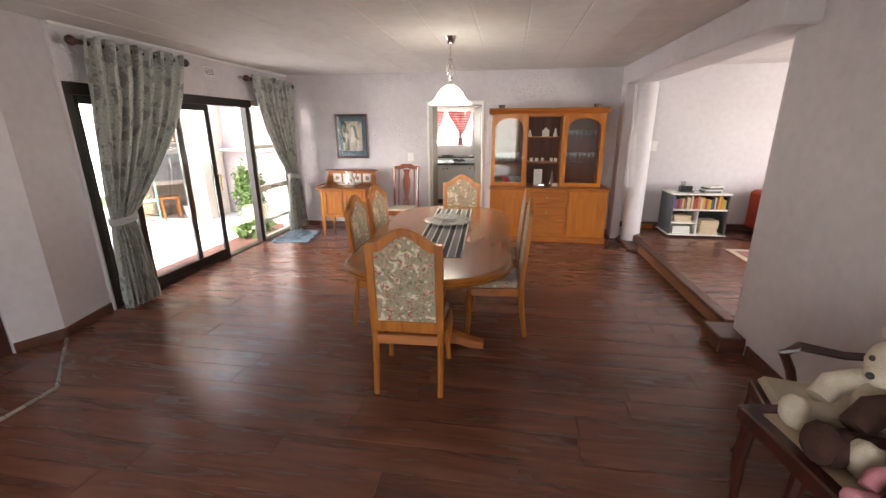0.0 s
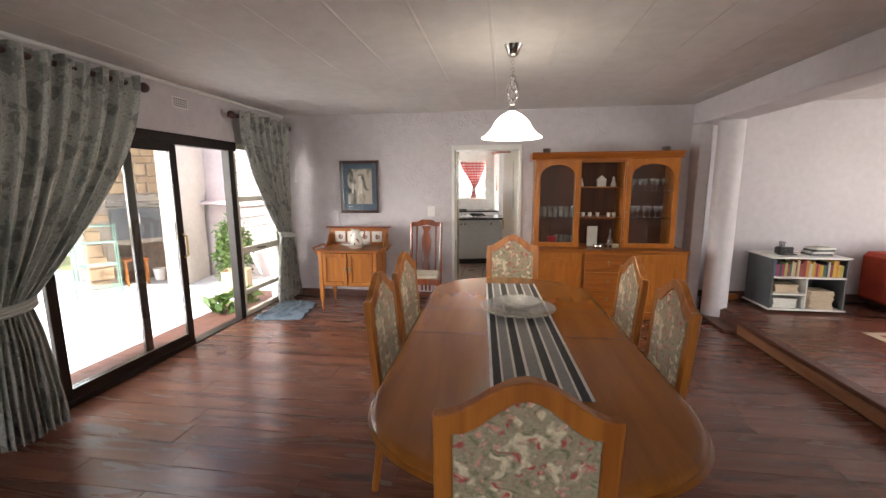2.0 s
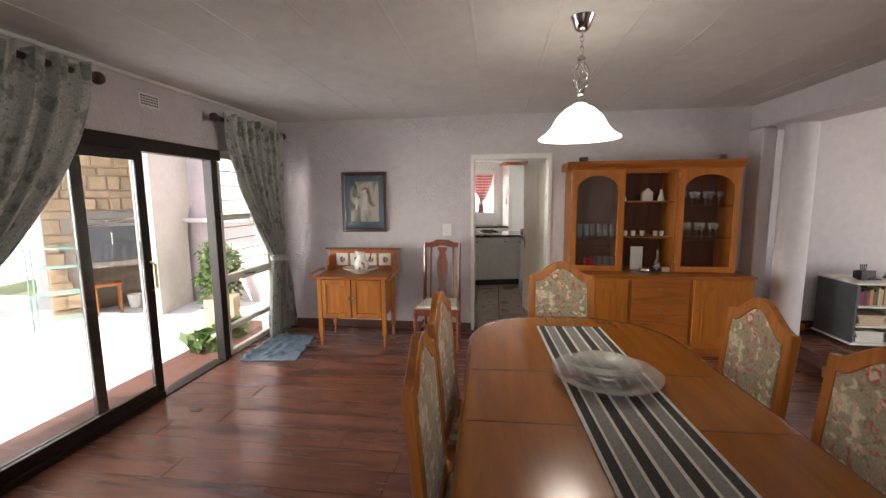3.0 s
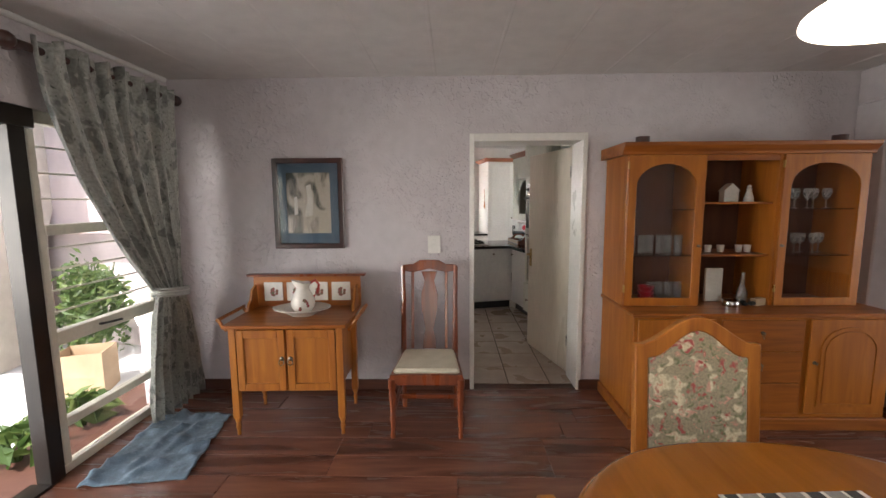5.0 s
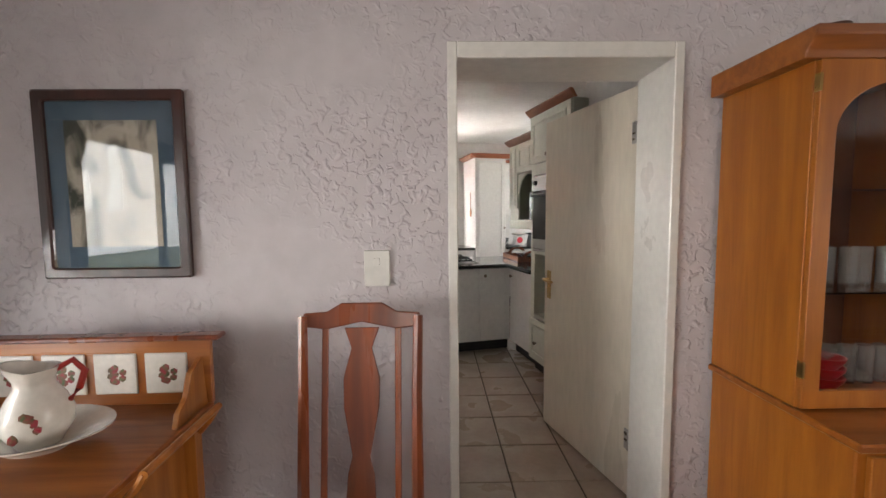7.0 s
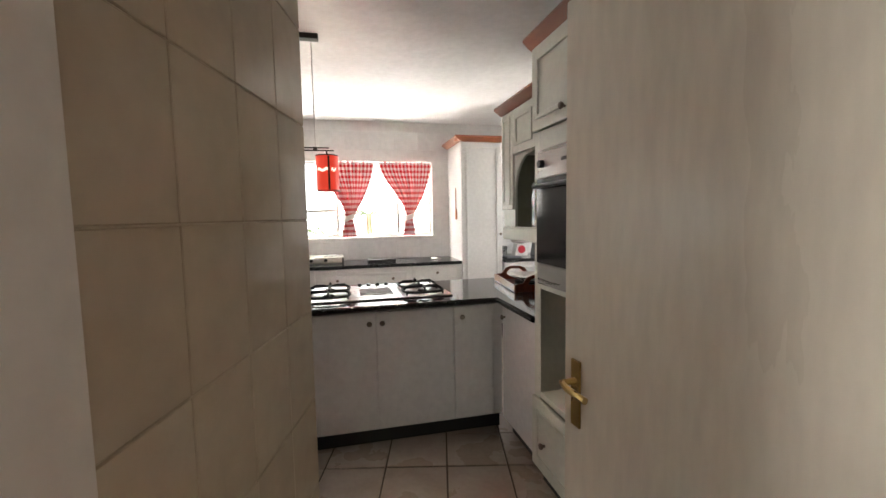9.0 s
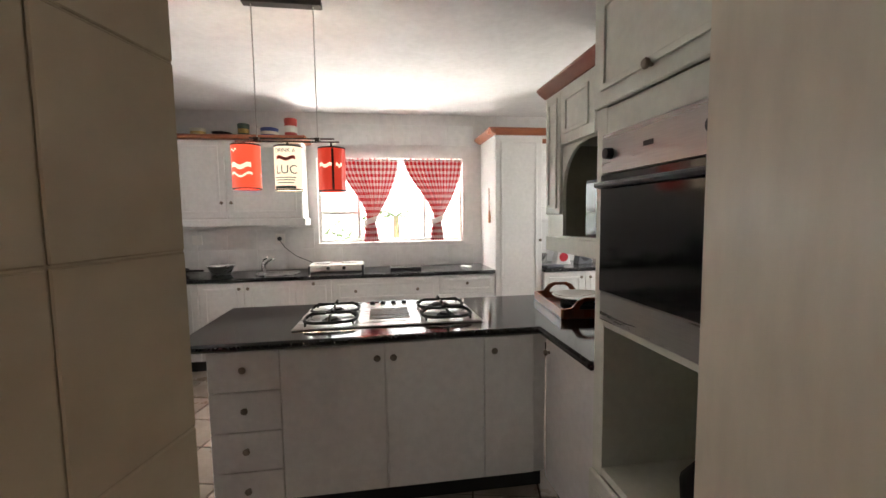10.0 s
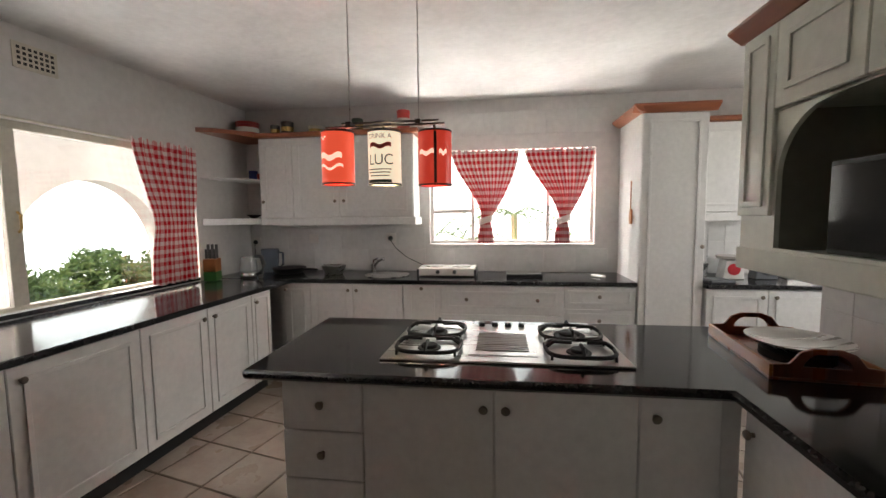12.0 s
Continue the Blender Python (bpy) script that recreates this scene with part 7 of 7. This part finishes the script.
tube(bm, [(0.7, 0.03, 0.95), (0.7, -0.02, 0.95), (0.7, -0.02, 1.1), (0.7, 0.03, 1.1)], 0.01, 6)
part(braai, "handle", bm, STEEL)
rs = random.Random(3)
z = -0.04
while z < 2.85:
    h = rs.choice((0.11, 0.14, 0.17, 0.20))
    x = 0.0
    while x < 1.40 - 0.02:
        w = min(rs.uniform(0.13, 0.36), 1.40 - x)
        if 1.40 - (x + w) < 0.09:
            w = 1.40 - x
        cx, cz = x + w / 2, z + h / 2
        if not (0.26 < cx < 1.14 and cz < 1.42):
            bm = B()
            d = rs.uniform(0.015, 0.05)
            box(bm, x + 0.008, 0.05 - d, z + 0.008, x + w - 0.008, 0.0505, z + h - 0.008)
            for v in bm.verts:
                v.co += Vector((rs.uniform(-0.008, 0.008), 0, rs.uniform(-0.008, 0.008)))
            part(braai, "stone", bm, STONE, 0.008)
        x += w
    z += h
st2 = thing("stool", "small wooden stool under the barbecue", "stool", BR @ pose(0.42, -0.05, -0.045))
bm = B()
box(bm, 0.0, 0.0, 0.40, 0.34, 0.28, 0.44)
part(st2, "seat", bm, OAK_H, 0.004)
bm = B()
for x in (0.02, 0.29):
    for y in (0.02, 0.23):
        box(bm, x, y, 0.0, x + 0.03, y + 0.03, 0.399)
part(st2, "leg", bm, OAK, 0.003)
bm = B()
lathe(bm, [(0.07, 0), (0.10, 0.20), (0.09, 0.20), (0, 0.02)], (0, 0, 0), 16)
solid("bucket", bm, WHITE, "white bucket on the patio", "bucket", BR @ pose(0.92, 0.2, -0.044))
rack = thing("plant_rack", "mint green metal shelf rack on the patio", "rack", pose(-5.35, 5.86, -0.045, 0, 0, 40))
bm = B()
for x in (0, 0.5):
    for y in (0, 0.22):
        tube(bm, [(x, y, 0), (x, y, 1.05)], 0.010, 6)
part(rack, "post", bm, MINT)
bm = B()
for z in (0.12, 0.45, 0.78, 1.02):
    for y in (0.0, 0.11, 0.22):
        tube(bm, [(0, y, z), (0.5, y, z)], 0.008, 6)
part(rack, "shelf", bm, MINT)


def foliage(name, label, at, size, count, leaf, mats, seed, category="shrub", kind="stuff"):
    """A shrub of many single leaves on thin twigs, with gaps and an uneven outline."""
    r = random.Random(seed)
    bm = B()
    for _ in range(count):
        u, v = r.uniform(0, 2 * math.pi), r.uniform(-0.9, 1)
        k = r.uniform(0.35, 1.0) ** 0.5 * (0.75 + 0.45 * noise.noise(Vector((math.cos(u) * 1.7, math.sin(u) * 1.7, v * 2 + seed))))
        q = math.sqrt(max(0, 1 - v * v))
        p = Vector((size[0] * k * q * math.cos(u), size[1] * k * q * math.sin(u), size[2] * (1 + k * v) * 0.5 * 2 * 0.5))
        m = Matrix.Translation(p) @ Euler((r.uniform(-1.2, 1.2), r.uniform(-1.2, 1.2), r.uniform(0, 6.28))).to_matrix().to_4x4()
        s = leaf * r.uniform(0.6, 1.3)
        vs = [bm.verts.new(m @ Vector(c)) for c in ((0, -s, 0), (s * 0.42, -s * 0.1, s * 0.12), (0, s, 0), (-s * 0.42, -s * 0.1, s * 0.12))]
        f = bm.faces.new(vs)
        f.material_index = 0 if r.random() < 0.6 else 1
    for _ in range(14):
        a = r.uniform(0, 6.28)
        tube(bm, [(0, 0, 0), (size[0] * 0.35 * math.cos(a), size[1] * 0.35 * math.sin(a), size[2] * 0.5), (size[0] * 0.6 * math.cos(a), size[1] * 0.6 * math.sin(a), size[2] * 0.85)], [0.012, 0.008, 0.003], 5)
    return solid(name, bm, mats, label, category, pose(*at), kind=kind)


GR = [LEAF, LEAF2]
foliage("shrub", "leafy green garden shrub beyond the patio", (-7.2, 5.6, -0.13), (1.0, 1.0, 1.6), 2600, 0.07, GR, 1)
foliage("shrub", "leafy green garden shrub beyond the patio", (-7.6, 4.2, -0.13), (1.1, 1.0, 1.3), 2600, 0.07, GR, 2)
foliage("shrub", "leafy green garden shrub beyond the patio", (-8.2, 2.8, -0.13), (1.1, 1.1, 1.9), 2600, 0.08, GR, 3)
foliage("shrub", "pale green shrub against the pink wall", (-3.75, 7.12, -0.045), (0.42, 0.36, 1.15), 1500, 0.05, GR, 4)
foliage("potted_plant", "low broad-leaved plant by the door", (-2.80, 5.45, -0.045), (0.22, 0.18, 0.30), 34, 0.10, GR, 5, "plant", "")
foliage("potted_plant", "low broad-leaved plant by the window", (-2.76, 5.85, -0.045), (0.20, 0.18, 0.30), 34, 0.11, GR, 6, "plant", "")
bm = B()
box(bm, 0, 0, 0, 0.34, 0.30, 0.36)
bmesh.ops.delete(bm, geom=[f for f in bm.faces if f.calc_center_median().z > 0.35], context="FACES")
ob = solid("cardboard_box", bm, CARD, "open cardboard box on the patio", "box", pose(-3.35, 6.25, -0.044, 0, 0, 20))
ob.modifiers.new("thickness", "SOLIDIFY").thickness = 0.006

# arched veranda beyond the kitchen's wide window
bm = B()
n, r, spring = 24, 0.86, 1.0
pts = [(-0.2, -0.13)]
for cx in (1.45, 3.53):
    pts += [(cx - r, -0.13)] + [(cx - r * math.cos(math.pi * i / n), spring + 0.9 * math.sin(math.pi * i / n)) for i in range(n + 1)] + [(cx + r, -0.13)]
pts += [(5.8, -0.13), (5.8, 2.9), (-0.2, 2.9)]
prism(bm, pts, 1.75, 2.0, "y")
struct("wall_arch", bm, RENDER_SAND, "sand-rendered veranda wall with two wide arches", LM)
bm = B()
box(bm, 0.1, 0.19, -0.128, 6.0, 2.6, -0.06, LM)
struct("pavement", bm, PATIO, "paved veranda floor")
for i, s in enumerate((1.3, 2.4, 3.5, 4.6, 5.6)):
    p = LM @ Vector((s, 3.1, 0))
    foliage("hedge", "bright green hedge with small yellow leaves", (p.x, p.y, -0.13), (0.85, 0.6, 1.15 + 0.15 * (i % 2)), 3000, 0.055, GR, 20 + i, "hedge")
wc = thing("garden_chair", "pale moulded garden chair on the veranda", "chair", LM @ pose(1.75, 0.75, -0.06))
bm = B()
box(bm, -0.22, -0.22, 0.40, 0.22, 0.22, 0.44)
part(wc, "seat", bm, WHITE, 0.01)
bm = B()
prism(bm, [(-0.24, 0.42), (-0.26, 1.16), (-0.10, 1.20), (0.10, 1.20), (0.26, 1.16), (0.24, 0.42)], 0.20, 0.24, "y")
part(wc, "backrest", bm, KRAFT, 0.01)
bm = B()
for x in (-0.2, 0.2):
    for y in (-0.2, 0.2):
        box(bm, x - 0.02, y - 0.02, 0, x + 0.02, y + 0.02, 0.40)
part(wc, "leg", bm, WHITE)


def palm(at, h, seed):
    r = random.Random(seed)
    root = thing("palm", "slender palm with arching fronds behind the window", "palm", pose(*at))
    bm = B()
    tube(bm, [(0, 0, 0), (0.04, 0.02, h * 0.5), (0.02, 0.05, h)], [0.07, 0.055, 0.05], 8)
    part(root, "trunk", bm, CARD)
    bm = B()
    for k in range(13):
        a, lift, ln = r.uniform(0, 6.28), r.uniform(0.1, 0.9), r.uniform(0.9, 1.4)
        d = Vector((math.cos(a), math.sin(a), 0))
        side_v = Vector((-d.y, d.x, 0))
        p = [Vector((0.02, 0.05, h)) + d * ln * s + Vector((0, 0, lift * s - 1.1 * s * s)) for s in [i / 14 for i in range(15)]]
        tube(bm, p, 0.006, 4)
        for i in range(1, 14):
            for sg in (-1, 1):
                tip = p[i] + side_v * sg * 0.28 * (1 - i / 20) + d * 0.12 + Vector((0, 0, -0.08))
                vs = [bm.verts.new(p[i]), bm.verts.new(p[i] + d * 0.028), bm.verts.new(tip)]
                bm.faces.new(vs)
    part(root, "frond", bm, LEAF2)


for i, (u, v, h) in enumerate(((-1.3, 4.6, 1.2), (-0.55, 4.9, 1.6), (0.15, 4.5, 1.0), (-2.2, 5.4, 1.5))):
    p = KM @ Vector((u, v, 0))
    palm((p.x, p.y, -0.13), h, 40 + i)


# ---- pieces: planks and tiles ----
def lay_planks(root, x0, x1, y0, y1, z, w, ln, seed, skip=None):
    r = random.Random(seed)
    shapes = {}
    y, k = y0, 0
    while y < y1 - 0.01:
        d = min(w, y1 - y)
        x = x0 - r.uniform(0, ln * 0.8)
        while x < x1 - 0.01:
            a, b = max(x, x0), min(x + ln, x1)
            x += ln
            if b - a < 0.03 or (skip and skip((a + b) / 2, y)):
                continue
            key = (round(b - a, 2), round(d, 3))
            if key not in shapes:
                bm = B()
                box(bm, 0, 0, -0.011, key[0] - 0.0012, key[1] - 0.0012, 0)
                shapes[key] = mesh_of("plank", bm, FLOOR, 0.0008)
            ob = new("plank", shapes[key])
            ob.parent = root
            ob.matrix_basis = pose(a, y, z)
        y += d


lay_planks(floor_ob, -2.42, 3.07, -1.6, 6.42, 0.0, 0.192, 1.29, 11)
lay_planks(lounge_floor, 3.165, 7.19, 2.9, 6.38, 0.14, 0.192, 1.29, 12)

T = 0.35
bm = B()
box(bm, 0.005, 0.005, -0.0075, T - 0.005, T - 0.005, 0)
tile_me = mesh_of("tile", bm, FTILE, 0.0025)
for i in range(-9, 9):
    for j in range(-3, 11):
        x, y = 0.323 + i * T, 7.195 + j * T
        c = KM.inverted() @ Vector((x + T / 2, y + T / 2, 0))
        side_y = (LM.inverted() @ Vector((x + T / 2, y + T / 2, 0))).y
        if y < 6.45 or c.y > 2.3 or side_y > -0.5 or c.x > 2.2 or (c.x > 0.5 and c.y > -1.2 and c.y < 0.5) or (y < 6.9 and x > 1.0):
            continue
        ob = new("tile", tile_me)
        ob.parent = kfloor
        ob.matrix_basis = pose(x, max(y, 6.5) if y < 6.5 else y, 0)


def clad(root, m, x0, x1, z0, z1, w, h, mat, holes=(), bond=0.0):
    """Wall tiles on the face y = 0 of the frame m, standing 3.5 mm proud towards -y."""
    bm = B()
    box(bm, 0.0012, -0.0035, 0.0012, w - 0.0012, 0.001, h - 0.0012)
    me = mesh_of("tile", bm, mat, 0.0016)
    j, z = 0, z0
    while z + h <= z1 + 0.02:
        x = x0 + (bond * w if j % 2 else 0)
        while x + w <= x1 + 0.001:
            if not any(x + w > a and x < b and z + h > c and z < d for a, b, c, d in holes):
                ob = new("tile", me)
                ob.parent = root
                ob.matrix_basis = m @ pose(x, 0, z)
            x += w
        z += h
        j += 1


clad(tile_wall, pose(-0.018, 6.535, 0, 0, 0, 90), 0.0, 0.83, 0.075, 2.58, 0.166, 0.225, WTILE)
back_root = bpy.data.objects["wall_kitchen_window"]
clad(back_root, KM @ pose(0, 2.78, 0), -3.30, -1.5, 0.905, 1.40, 0.30, 0.22, WTILE2)
clad(back_root, KM @ pose(0, 2.78, 0), -1.5, 0.30, 0.905, 2.60, 0.30, 0.225, WTILE2, [(-1.46, 0.19, 1.16, 2.12)])
clad(back_root, KM @ pose(0, 2.78, 0), 0.9, 2.3, 0.905, 1.40, 0.15, 0.15, WTILE2)
clad(right_wall, KM @ pose(0.66, 0.58, 0, 0, 0, -90), 0.0, 1.05, 0.905, 1.30, 0.15, 0.15, WTILE2)

# Glowing sheets added behind the kitchen windows: white-out view and extra light.
BACKDROP_GLOW = glow("glowing_backdrop", (0.95, 1.0, 0.97), 1.6)
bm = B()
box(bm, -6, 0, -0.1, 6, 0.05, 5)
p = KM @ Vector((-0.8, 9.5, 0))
struct("backdrop", bm, BACKDROP_GLOW, "glowing backdrop sheet behind the garden", pose(p.x, p.y, 0, 0, 0, 13))
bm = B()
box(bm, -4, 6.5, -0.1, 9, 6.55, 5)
struct("backdrop", bm, BACKDROP_GLOW, "glowing backdrop sheet behind the hedge", LM)
# Long emissive sheet added past the garden, sending level light through the patio door.
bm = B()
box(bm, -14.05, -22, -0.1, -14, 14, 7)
struct("backdrop", bm, glow("glowing_patio_backdrop", (1.0, 0.98, 0.94), 2.4), "glowing backdrop sheet beyond the patio")
